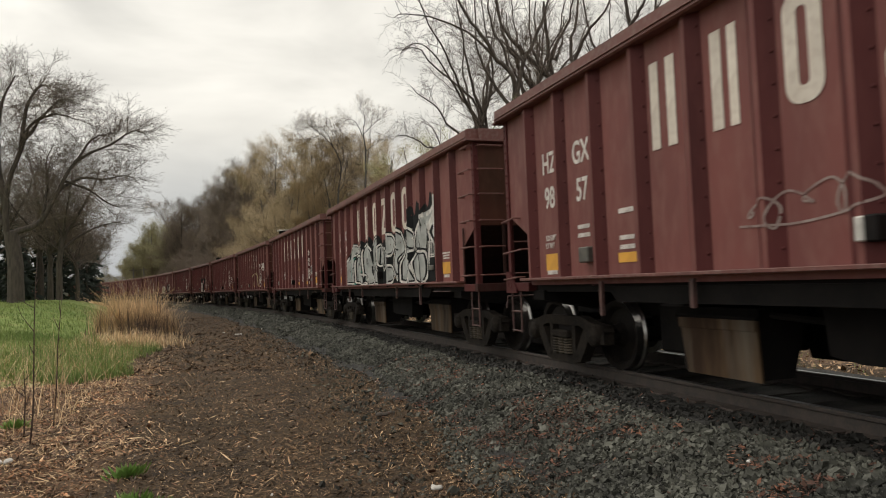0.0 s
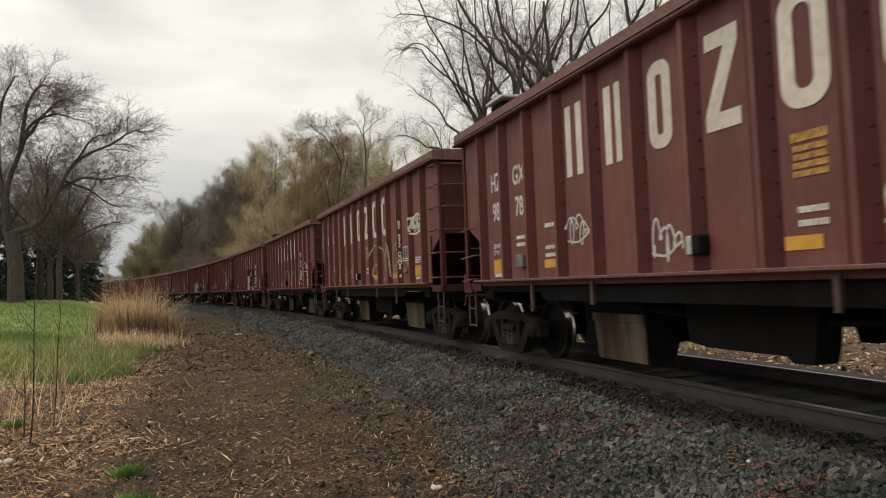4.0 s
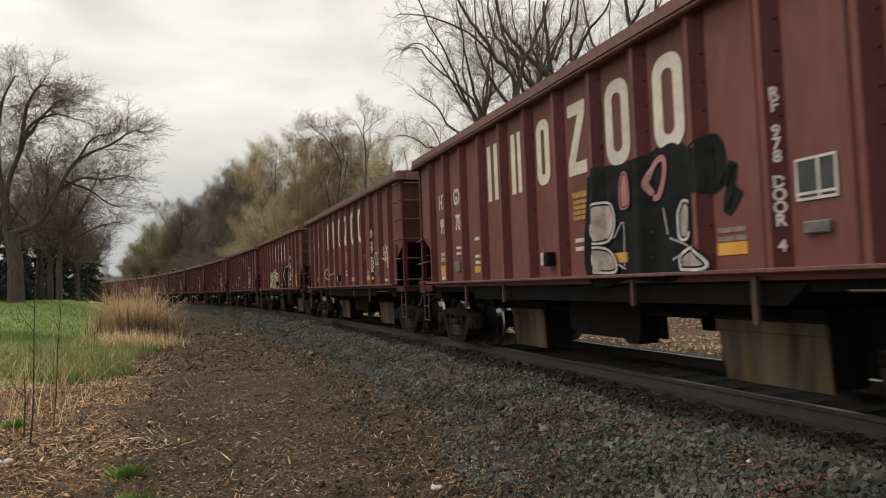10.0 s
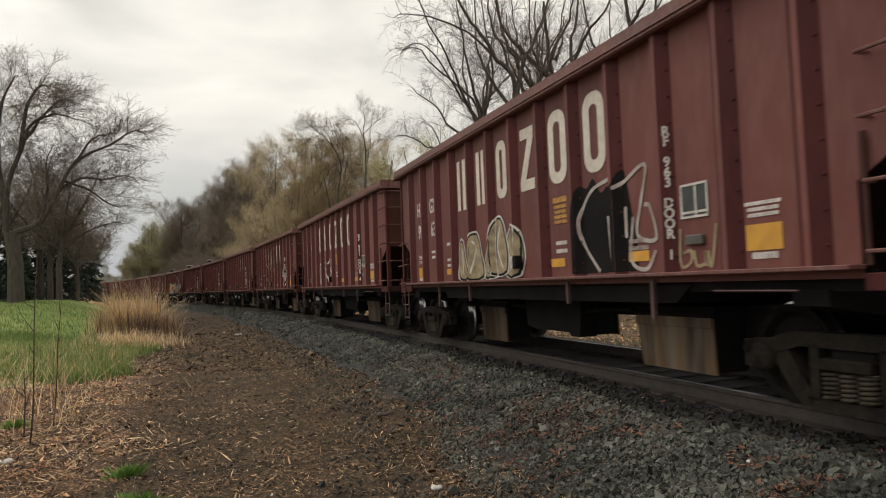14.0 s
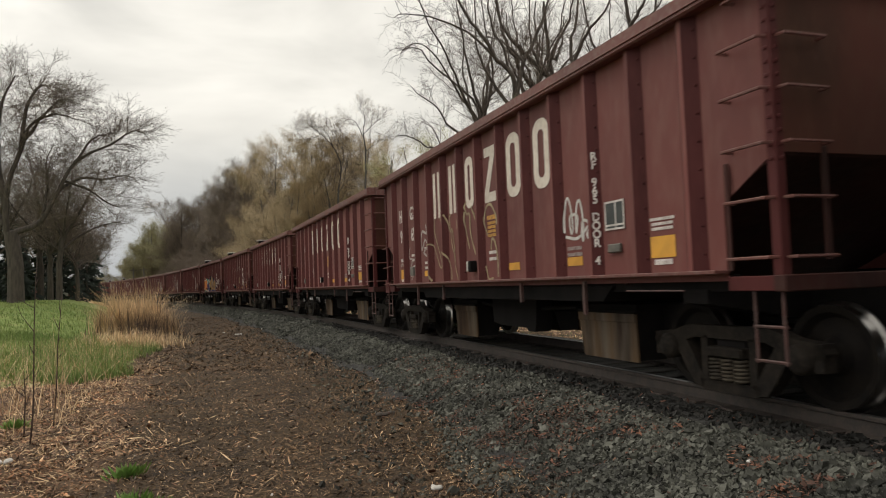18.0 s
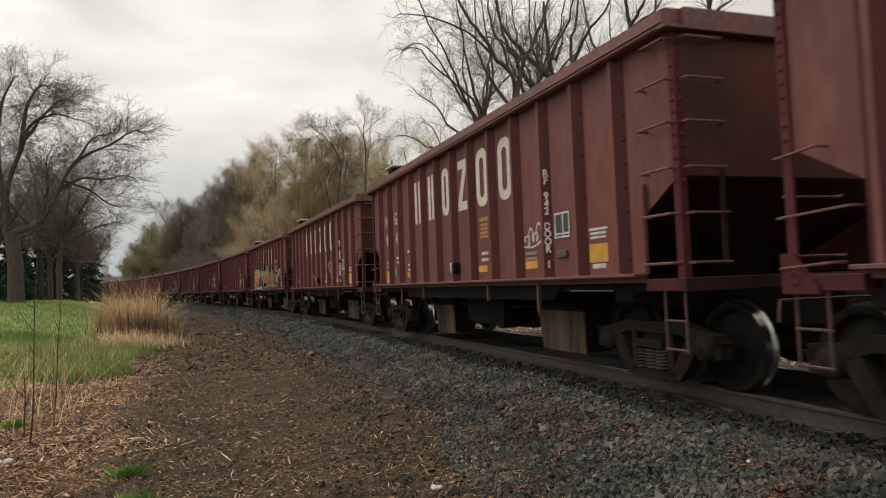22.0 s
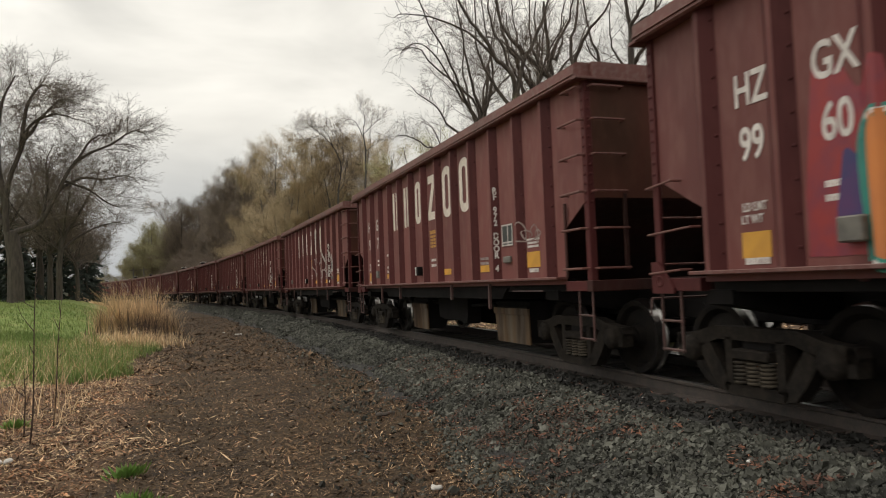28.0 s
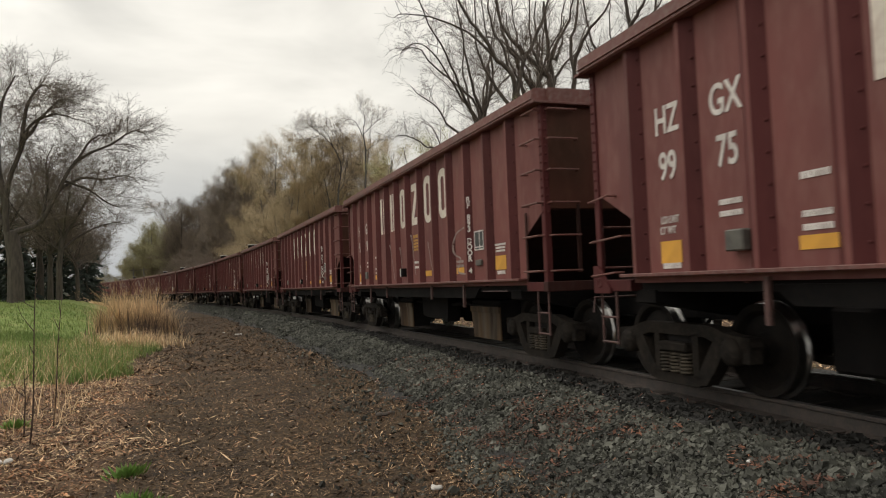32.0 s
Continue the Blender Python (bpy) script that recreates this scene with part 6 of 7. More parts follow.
def wild_tree(h, seed, label, rate=(1.1, 1.1, 1.5), bark=BARK_GREY, bud_mat=BUD_TAN, per=3, size=0.09, reach=0.35, thin=0.012, low=0.15, spread=0.9, stems=1, twig_mat=None, levels=3):
    """A woodland tree h metres high: a stem with rising limbs."""
    rng = random.Random(seed)
    wood, twigs, buds, tips = Shape(), Shape(), Shape(), []
    for k in range(stems):
        lean = Vector((rng.gauss(0, 0.06), rng.gauss(0, 0.06), 1)) if stems == 1 else Vector((rng.gauss(0, 0.2), rng.gauss(0, 0.2), 1))
        stem = bow(Vector((rng.gauss(0, 0.3) * (stems > 1), rng.gauss(0, 0.3) * (stems > 1), -0.2)), lean, h * rng.uniform(0.9, 1.0), rng, 8, 0.05, 0.05)
        r = h * 0.013 / math.sqrt(stems)
        wood.tube(stem, [r * (1 - 0.85 * i / 7) for i in range(8)], 7, caps=False)
        m = int(h * 1.25 / stems) + 3
        for j in range(m):
            t = low + (0.98 - low) * (j + rng.random()) / m
            f = t * 7
            i = min(int(f), 6)
            p = stem[i].lerp(stem[i + 1], f - i)
            a = rng.uniform(0, 6.283)
            ln = h * rng.uniform(0.22, 0.36) * (1.15 - 0.75 * t)
            way = Vector((math.cos(a), math.sin(a), rng.uniform(0.35, 1.0)))
            grow(wood, twigs, tips, bow(p, way, ln, rng, 5, 0.14, 0.10), max(0.02, r * 0.45 * (1.1 - t)), 0.012, levels - 1, rng, rate, 0.5, 0.08, thin, spread)
    if per:
        flecks(buds, tips, per, size, rng, reach)
    return finish_tree(wood, twigs, buds, bark, bud_mat, label, twig_mat=twig_mat)


def spruce(h, seed, label):
    rng = random.Random(seed)
    wood, needles = Shape(), Shape()
    wood.tube([(0, 0, -0.2), (0, 0, h * 0.5), (0, 0, h)], [h * 0.016, h * 0.009, 0.01], 7)
    n = int(h * 9)
    for k in range(n):
        t = (k + rng.random()) / n
        z = h * (0.06 + 0.93 * t)
        r = h * 0.24 * (1 - t) ** 0.85 * rng.uniform(0.75, 1.1) + 0.15
        a = rng.uniform(0, 6.283)
        m = max(3, int(r * 5))
        for j in range(m):
            f = (j + 1) / m
            c = Vector((math.cos(a) * r * f, math.sin(a) * r * f, z - 0.35 * r * f * f + 0.1 * r * f))
            for _ in range(3):
                d = Vector((math.cos(a) + rng.gauss(0, 0.6), math.sin(a) + rng.gauss(0, 0.6), -0.35 + rng.gauss(0, 0.3))).normalized() * rng.uniform(0.4, 0.8)
                b = d.orthogonal().normalized() * 0.12
                needles.add([tuple(c), tuple(c + d * 0.5 + b), tuple(c + d), tuple(c + d * 0.5 - b)], [(0, 1, 2, 3)])
    tree = new("spruce")
    part("trunk", wood.mesh("trunk", BARK, smooth=True), tree)
    part("crown", needles.mesh("crown", NEEDLE), tree)
    return tagged(tree, label, "spruce")


def stand(x, y, turn=0.0, size=1.0, tall=1.0, sink=0.05):
    return Matrix.Translation((x, y, float(height(x, y)) - sink)) @ Matrix.Rotation(turn, 4, "Z") @ Matrix.Diagonal((size, size, size * tall, 1))


# faces the camera: local x across the view, local y away from it
def facing(x, y, size=1.0):
    return stand(x, y, -math.atan2(x, y), size)


def plant_trees():
    # big spreading tree at the lawn's edge and its neighbours
    a = limb_tree([
        (0.46, 0.38, 0, 0.0, [(0.2, -0.3), (0.22, 2.0), (0.02, 4.0)]),
        (0.19, 0.015, 3, -1.5, [(0.02, 3.9), (1.48, 4.6), (2.31, 6.34), (3.31, 8.15), (5.0, 9.1), (6.2, 10.0), (6.9, 9.8)]),
        (0.09, 0.02, 3, 1.5, [(3.31, 8.15), (4.19, 9.7), (5.2, 10.2), (5.8, 10.4)]),
        (0.11, 0.02, 3, 2.0, [(2.31, 6.34), (3.58, 7.3), (4.74, 7.3), (6.1, 7.7), (6.9, 7.5)]),
        (0.09, 0.02, 3, -2.0, [(2.73, 7.0), (4.0, 6.4), (4.87, 5.6), (5.4, 5.3)]),
        (0.10, 0.02, 3, 1.0, [(1.48, 4.6), (1.85, 6.95), (1.78, 8.2), (2.2, 9.3)]),
        (0.19, 0.015, 3, -1.0, [(-0.2, 3.9), (-0.17, 6.5), (0.53, 8.7), (1.12, 10.2), (2.3, 10.7), (3.1, 10.5)]),
        (0.14, 0.03, 3, 1.5, [(0.53, 8.7), (0.86, 11.3), (1.6, 12.8), (2.3, 12.6)]),
        (0.11, 0.02, 3, -1.5, [(0.72, 9.3), (1.81, 10.9), (2.7, 11.6), (3.2, 11.3)]),
        (0.20, 0.03, 3, 1.0, [(-0.2, 5.4), (-0.59, 8.6), (-0.32, 11.6), (0.3, 13.2)]),
        (0.12, 0.03, 3, -1.0, [(-0.59, 8.3), (-1.47, 10.1), (-1.95, 12.4)]),
        (0.20, 0.03, 3, 2.0, [(-0.3, 4.4), (-1.5, 6.5), (-2.7, 8.2), (-3.6, 10.6)])],
        21, "large bare spreading tree with a forked trunk on the lawn", (3.6, 5.6, 8.2), (2.1, 1.15, 0.52), (0.05, 0.01, -0.03), thin=0.009)
    a.matrix_basis = facing(-10.63, 42.7, 0.96)
    b = limb_tree([
        (0.24, 0.18, 0, 0.0, [(0.0, -0.3), (0.02, 2.4), (0.28, 4.4)]),
        (0.14, 0.03, 3, -1.0, [(0.28, 4.3), (1.2, 6.0), (2.2, 8.0), (2.6, 9.3)]),
        (0.14, 0.03, 3, 1.0, [(0.28, 4.4), (-0.46, 6.4), (-0.6, 8.8), (-0.4, 10.4)]),
        (0.10, 0.03, 3, 2.0, [(0.2, 3.6), (1.6, 4.8), (3.2, 5.6), (4.2, 5.7)]),
        (0.10, 0.03, 3, -2.0, [(0.2, 3.4), (-1.2, 4.6), (-2.4, 6.0), (-3.2, 7.4)]),
        (0.09, 0.03, 3, -2.5, [(0.28, 4.4), (0.6, 6.8), (0.9, 8.8)])],
        22, "bare brown twiggy tree behind the lawn", (3.2, 4.0, 6.0), (1.9, 1.1, 0.6), (0.08, 0.03, -0.02), thin=0.011, per=1, size=0.04, reach=0.25, bud_mat=BUD_BROWN, twig_mat=TWIG_BROWN)
    b.matrix_basis = facing(-10.73, 54.96)
    for x, y, s, r in ((-17.5, 57, 1.0, 1.0), (-13.4, 62, 1.1, 2.2), (-11.5, 66, 0.82, 3.3), (-22, 62, 1.15, 4.1), (-14.6, 78, 0.95, 5.3), (-26, 74, 1.2, 0.4), (-16.5, 72, 0.95, 2.7), (-20, 92, 1.05, 1.7), (-16.0, 98, 0.9, 0.9), (-32, 150, 1.0, 0.1), (-14.5, 54, 0.9, 0.2), (-10.6, 61, 0.72, 4.0), (-12.0, 71, 0.75, 1.5), (-13.4, 80, 0.75, 2.5), (-12.0, 58.5, 0.95, 5.0)):
        copy_thing(b, stand(x, y, r, s))
    c = spruce(7.2, 41, "dark green spruce behind the bare trees")
    c.matrix_basis = stand(-15.2, 60)
    for x, y, s in ((-18.9, 64, 1.05), (-12.4, 64, 0.85), (-11.4, 70, 0.85), (-17.2, 70, 1.0), (-22.5, 70, 1.1), (-13.4, 80, 0.85), (-20.0, 82, 1.0), (-27, 80, 1.15), (-14.0, 67, 0.9)):
        copy_thing(c, stand(x, y, x, s))

    # tall bare trees close behind the train
    d = limb_tree([
        (0.24, 0.16, 0, 0.0, [(0.3, -0.3), (0.33, 5.0), (0.26, 8.9)]),
        (0.11, 0.03, 3, -1.0, [(0.26, 8.8), (0.14, 9.6), (-0.38, 10.2), (-0.96, 11.14), (-1.54, 11.9), (-2.04, 13.2), (-2.2, 15.0)]),
        (0.11, 0.03, 3, 1.0, [(0.25, 8.7), (0.6, 10.12), (1.08, 11.1), (1.48, 12.0), (1.83, 13.3), (2.0, 15.4)]),
        (0.07, 0.02, 3, 0.5, [(0.14, 9.6), (-0.14, 10.7), (-0.55, 11.7), (-0.67, 13.0), (-0.6, 15.0)]),
        (0.06, 0.015, 3, -1.2, [(-0.38, 10.2), (-1.45, 11.3), (-2.54, 11.8), (-3.55, 12.0), (-4.2, 11.8)]),
        (0.06, 0.015, 3, 1.2, [(0.6, 10.1), (0.19, 10.8), (-0.51, 11.4), (-1.21, 11.7)]),
        (0.09, 0.02, 3, 0.8, [(0.3, 8.0), (-0.33, 8.95), (-0.8, 9.8), (-1.13, 10.8), (-1.23, 12.2), (-1.1, 14.6)]),
        (0.07, 0.02, 3, -0.8, [(0.33, 7.2), (1.1, 9.0), (1.5, 10.2), (2.3, 11.4)])],
        51, "tall bare forked tree behind the railway", (2.6, 3.6, 5.5), (1.5, 0.8, 0.40), (0.10, 0.05, -0.03), thin=0.006)
    d.matrix_basis = facing(10.85, 24.72)
    # creeper with fresh leaves at the fork
    rng = random.Random(52)
    sh = Shape()
    flecks(sh, [Vector((0.27 + rng.gauss(0, 0.09), rng.gauss(0, 0.12), 8.3 + rng.gauss(0, 0.32))) for _ in range(70)], 4, 0.035, rng, 0.06)
    part("creeper", sh.mesh("creeper", BUD_OLIVE), d, "yellow-green creeper leaves")
    e = limb_tree([
        (0.20, 0.03, 3, 0.6, [(0.35, -0.3), (0.41, 5.4), (0.41, 8.8), (0.05, 9.93), (-0.7, 10.8), (-1.24, 11.55), (-1.65, 12.5), (-1.84, 14.5)]),
        (0.08, 0.02, 3, -0.8, [(0.16, 9.7), (0.66, 10.9), (1.14, 11.8), (1.42, 12.9), (1.5, 14.6)]),
        (0.16, 0.03, 3, 1.0, [(0.9, -0.3), (1.05, 5.0), (1.2, 8.6), (1.28, 9.94), (1.22, 11.1), (1.5, 12.2), (1.78, 14.6)]),
        (0.09, 0.02, 3, -1.0, [(1.28, 9.9), (1.66, 10.9), (2.13, 11.5), (2.7, 12.1), (3.2, 13.4)]),
        (0.07, 0.02, 3, 1.0, [(0.05, 9.9), (-0.35, 11.0), (-0.4, 12.4), (-0.24, 14.5)])],
        61, "bare tree with several upright stems behind the railway", (2.4, 3.4, 5.0), (1.4, 0.75, 0.38), (0.12, 0.05, -0.02), thin=0.006)
    e.matrix_basis = facing(12.46, 25.07)
    c2 = limb_tree([
        (0.12, 0.02, 3, 0.6, [(0.4, -0.3), (0.4, 5.0), (0.37, 7.9), (-0.09, 9.6), (-0.38, 11.1), (-0.57, 12.5), (-0.87, 14.4)]),
        (0.10, 0.02, 3, -0.8, [(0.35, 5.5), (0.3, 7.8), (-0.02, 8.2), (-0.74, 9.8), (-1.22, 11.1), (-1.89, 12.4), (-2.34, 13.6)]),
        (0.07, 0.015, 3, 1.0, [(0.21, 8.1), (-0.21, 9.4), (-1.24, 10.4), (-2.05, 11.3), (-2.5, 11.9), (-3.5, 12.0)]),
        (0.06, 0.015, 3, -1.0, [(-0.01, 8.4), (-0.69, 9.4), (-1.58, 10.9), (-2.27, 11.6), (-3.0, 11.2)]),
        (0.07, 0.015, 3, 0.8, [(0.1, 5.0), (-0.64, 7.6), (-1.32, 8.35), (-1.76, 9.2), (-2.34, 9.7), (-2.8, 10.2)]),
        (0.07, 0.02, 3, -0.6, [(0.08, 7.9), (0.64, 10.0), (0.51, 11.5), (0.29, 13.4)]),
        (0.07, 0.015, 3, 0.6, [(0.0, 4.2), (-1.48, 7.1), (-2.18, 7.44), (-2.88, 7.95), (-3.5, 8.1)]),
        (0.04, 0.01, 2, -0.5, [(-1.48, 7.1), (-1.92, 8.1), (-2.39, 8.4)])],
        63, "slender bare tree with arching stems behind the railway", (2.6, 3.8, 5.5), (1.4, 0.8, 0.42), (0.10, 0.04, -0.05), thin=0.006)
    c2.matrix_basis = facing(10.43, 27.06)
    h = limb_tree([
        (0.20, 0.05, 3, 0.5, [(0.27, -0.3), (0.3, 4.8), (0.41, 9.6), (0.5, 11.8), (0.38, 12.7), (0.15, 14.4)]),
        (0.10, 0.03, 3, -0.6, [(0.5, 11.8), (0.86, 12.3), (1.23, 12.9), (1.63, 14.2)]),
        (0.08, 0.02, 3, 0.8, [(0.49, 11.7), (0.97, 12.1), (1.55, 12.5), (2.16, 13.6)])],
        64, "bare forked tree behind the railway", (2.0, 3.2, 5.0), (1.3, 0.75, 0.36), (0.12, 0.06, 0.0), thin=0.006)
    h.matrix_basis = facing(16.19, 25.26)
    for t, x, y, s, r in ((e, 15.0, 31.0, 1.1, 0.5), (e, 20.5, 31.0, 1.15, 2.0), (c2, 13.0, 33.5, 1.15, 3.6), (h, 21.5, 27.0, 1.1, 5.0), (e, 17.0, 36.0, 1.1, 4.2), (h, 14.2, 27.0, 0.95, 1.2)):
        copy_thing(t, stand(x, y, r, s))

    # slender tree standing over the wood, and pale ones beside it
    f = limb_tree([
        (0.17, 0.06, 0, 0.0, [(0.0, -0.3), (0.05, 5.3), (0.1, 10.8), (0.25, 15.7), (0.08, 17.8)]),
        (0.05, 0.012, 3, 0.8, [(0.06, 17.2), (-0.61, 18.8), (-1.5, 19.3), (-2.1, 18.9)]),
        (0.05, 0.012, 3, -0.8, [(0.08, 17.8), (0.32, 19.4), (-0.2, 20.2), (0.0, 20.7)]),
        (0.045, 0.012, 3, 0.9, [(0.2, 17.6), (1.4, 18.9), (2.1, 19.5)]),
        (0.045, 0.012, 3, -0.9, [(0.25, 15.6), (1.8, 16.7), (2.9, 17.2)]),
        (0.04, 0.012, 3, -0.9, [(0.2, 16.4), (-1.1, 16.7), (-2.1, 17.2)])],
        71, "slender pale tree with a small high crown", (3.2, 3.6, 5.0), (1.7, 1.0, 0.55), (0.10, 0.05, 0.0), bark=BARK_GREY, thin=0.012, per=1, size=0.05, reach=0.14, bud_mat=BUD_TAN, twig_mat=TWIG_BROWN)
    f.matrix_basis = facing(14.93, 73.5)
    g = limb_tree([
        (0.16, 0.02, 3, 0.0, [(2.85, -0.3), (2.85, 6.1), (2.92, 12.9), (3.4, 15.7), (2.53, 18.1), (0.96, 19.8), (-0.42, 21.0)]),
        (0.05, 0.012, 3, 1.2, [(0.96, 19.8), (-0.13, 19.4), (-2.6, 19.4)]),
        (0.055, 0.012, 3, -1.2, [(2.53, 18.1), (1.58, 20.1), (-0.1, 20.6), (-1.6, 19.9)]),
        (0.055, 0.012, 3, 1.0, [(3.4, 15.6), (3.74, 17.7), (2.98, 19.5), (2.6, 20.6)]),
        (0.05, 0.012, 3, -1.0, [(2.9, 12.5), (4.6, 15.0), (5.6, 17.6)])],
        81, "pale bare tree above the wood", (2.6, 3.2, 4.4), (2.2, 1.2, 0.65), (0.10, 0.06, 0.0), bark=BARK_GREY, thin=0.014, per=1, size=0.05, reach=0.2, bud_mat=BUD_TAN, twig_mat=TWIG_BROWN)
    g.matrix_basis = facing(10.97, 84.29)
    copy_thing(g, facing(-17.0, 200, 1.15))

    # woodland across the track: tan, olive and dark brown
    tan = wild_tree(17, 91, "tan budding woodland tree across the track", rate=(2.2, 2.8, 3.2), per=17, size=0.052, reach=0.30, low=0.06, thin=0.014, twig_mat=TWIG_TAN)
    tan.matrix_basis = stand(8.0, 92)
    olive = wild_tree(11, 92, "olive budding tree across the track", rate=(1.8, 2.4, 2.8), twig_mat=TWIG_TAN, bud_mat=BUD_OLIVE, per=15, size=0.042, reach=0.28, low=0.05, stems=2, thin=0.012)
    olive.matrix_basis = stand(15.0, 54)
    brown = wild_tree(22, 93, "dark brown woodland tree across the track", rate=(2.2, 2.8, 3.2), bark=BARK, bud_mat=BUD_BROWN, twig_mat=TWIG_BROWN, per=6, size=0.075, reach=0.42, low=0.05, thin=0.022)
    brown.matrix_basis = stand(1.5, 142)
    far = wild_tree(18, 94, "olive-tan woodland tree far down the line", rate=(1.8, 2.4, 2.8), twig_mat=TWIG_BROWN, bud_mat=BUD_FAR, per=9, size=0.085, reach=0.5, low=0.05, thin=0.022)
    far.matrix_basis = stand(-13, 186)
    rng = random.Random(7)
    for x, y, s, k in ((12.5, 90, 1.12, 1), (9.0, 101, 1.3, 1), (15.5, 98, 1.15, 1), (18.5, 92, 1.05, 1), (22.0, 97, 1.05, 1), (26.0, 94, 0.95, 1), (7.0, 109, 1.25, 1), (13.5, 108, 1.15, 1), (10.5, 95, 1.1, 1),
                       (6.5, 82, 0.6, 1), (9.0, 88, 0.8, 1), (11.5, 84, 0.75, 1), (13.0, 93, 1.2, 1), (7.0, 99, 1.25, 1), (11.8, 99, 1.2, 1), (16.5, 103, 1.2, 1), (15.0, 92, 1.1, 1), (16.5, 85, 1.08, 1), (17.6, 91, 1.12, 1), (20.5, 89, 1.1, 1), (18.0, 78, 0.9, 1), (14.2, 86, 1.0, 1), (18.5, 76, 0.75, 1), (16.4, 52, 1.25, 0), (18.0, 56.5, 1.3, 0), (14.6, 59, 1.15, 0), (17.3, 49.5, 1.15, 0), (20.3, 60, 1.3, 0), (22.5, 72, 0.72, 1), (26.5, 72, 0.72, 1),
                       (18.5, 54, 0.95, 0), (17.2, 60, 1.1, 0), (22.0, 57, 1.05, 0), (13.8, 66, 0.85, 0), (25.5, 53, 0.95, 0), (14.0, 78, 0.9, 0), (9.8, 84, 0.85, 0), (29.0, 60, 1.0, 0), (20.0, 66, 1.05, 0), (6.4, 90, 0.7, 0), (7.8, 86, 0.75, 0),
                       (1.5, 128, 0.62, 2), (-8.5, 165, 0.98, 2), (-11.0, 171, 0.88, 2), (3.5, 120, 0.6, 2), (0.5, 134, 0.7, 2), (-2.0, 146, 0.8, 2), (4.5, 140, 1.2, 2), (6.5, 138, 1.2, 2), (9.5, 140, 1.2, 2), (2.0, 144, 1.15, 2), (0.0, 146, 1.1, 2), (5.6, 128, 1.08, 2), (4.2, 126, 1.0, 2), (-4.0, 152, 0.85, 2), (-0.5, 150, 1.05, 2), (3.0, 150, 1.12, 2), (-3.0, 158, 1.0, 2), (0.8, 160, 1.15, 2), (5.5, 146, 1.1, 2), (8.0, 152, 1.15, 2), (-5.0, 166, 0.95, 2), (2.8, 136, 0.95, 2), (12, 148, 1.1, 2), (-0.5, 140, 0.8, 2), (-8.0, 176, 0.95, 2), (5.0, 134, 1.0, 2),
                       (-11.0, 186, 1.0, 3), (-14.5, 176, 1.02, 3), (-12.5, 168, 0.92, 3), (-16.8, 180, 0.98, 3), (-10.0, 164, 0.95, 3), (-18.4, 186, 0.85, 3), (-13.0, 190, 1.15, 3), (-15.5, 192, 0.95, 3), (-18.5, 198, 0.8, 3), (-9.0, 178, 0.9, 3), (-22.5, 208, 0.7, 3), (-27, 222, 0.6, 3), (-33, 236, 0.6, 3), (-38, 250, 0.6, 3), (-46, 262, 0.7, 2), (-56, 270, 0.8, 2), (-66, 262, 0.9, 3), (-52, 240, 0.7, 3), (-60, 230, 0.8, 3), (-45, 205, 0.7, 3)):
        copy_thing((olive, tan, brown, far)[k], stand(x + rng.uniform(-0.6, 0.6), y + rng.uniform(-1, 1), rng.uniform(0, 6.28), s, rng.uniform(0.95, 1.06)))


plant_trees()

# ---- undergrowth ----


def blades(name, label, places, mat, hgt, width, lean, seed, category, segs=2, curl_=0.3):
    """Grass-like blades: tapering strips that bend over."""
    rng = np.random.default_rng(seed)
    p = np.asarray(places, float)
    n = len(p)
    h = hgt * np.exp(rng.normal(0, 0.28, n)) if np.isscalar(hgt) else np.asarray(hgt)
    az = rng.uniform(0, 6.283, n)
    ln = lean * np.abs(rng.normal(0.6, 0.4, n))
    side = np.stack([-np.sin(az), np.cos(az), np.zeros(n)], 1)
    rows = []
    for k in range(segs + 1):
        t = k / segs
        c = p + np.stack([np.cos(az) * ln * h * t ** (1 + curl_ * 2), np.sin(az) * ln * h * t ** (1 + curl_ * 2), h * (t - 0.25 * ln * t * t) - 0.01], 1)
        w = width * (1 - 0.85 * t) * (0.7 + 0.6 * rng.random(n))
        rows += [c - side * w[:, None], c + side * w[:, None]]
    v = np.stack(rows, 1)
    m = 2 * (segs + 1)
    f = np.concatenate([np.stack([np.arange(n) * m + 2 * k, np.arange(n) * m + 2 * k + 1, np.arange(n) * m + 2 * k + 3, np.arange(n) * m + 2 * k + 2], 1) for k in range(segs)])
    me = bpy.data.meshes.new(name)
    me.from_pydata(v.reshape(-1, 3).tolist(), [], f.tolist())
    me.materials.append(mat)
    return tagged(new(name, me), label, category, kind="stuff")


def scatter(n, x0, x1, y0, y1, seed, keep=None, power=1.0):
    rng = np.random.default_rng(seed)
    y = y0 + (y1 - y0) * rng.random(n * 3) ** power
    x = x0 + (x1 - x0) * rng.random(n * 3)
    if keep is not None:
        k = keep(x, y, rng.random(n * 3))
        x, y = x[k], y[k]
    x, y = x[:n], y[:n]
    return np.stack([x, y, height(x, y)], 1)


def patchy(x, y, s=1.0):
    return 0.5 + 0.25 * np.sin(x * 1.9 * s + 1.3 * np.sin(y * 0.8 * s)) + 0.25 * np.sin(y * 1.1 * s + 2.0 * np.sin(x * 0.7 * s + 1))


def lawn_edge(y):
    """Where the turf ends towards the path."""
    return -1.75 - 0.02 * (y - 14) - 0.3 * np.sin(y * 0.8)


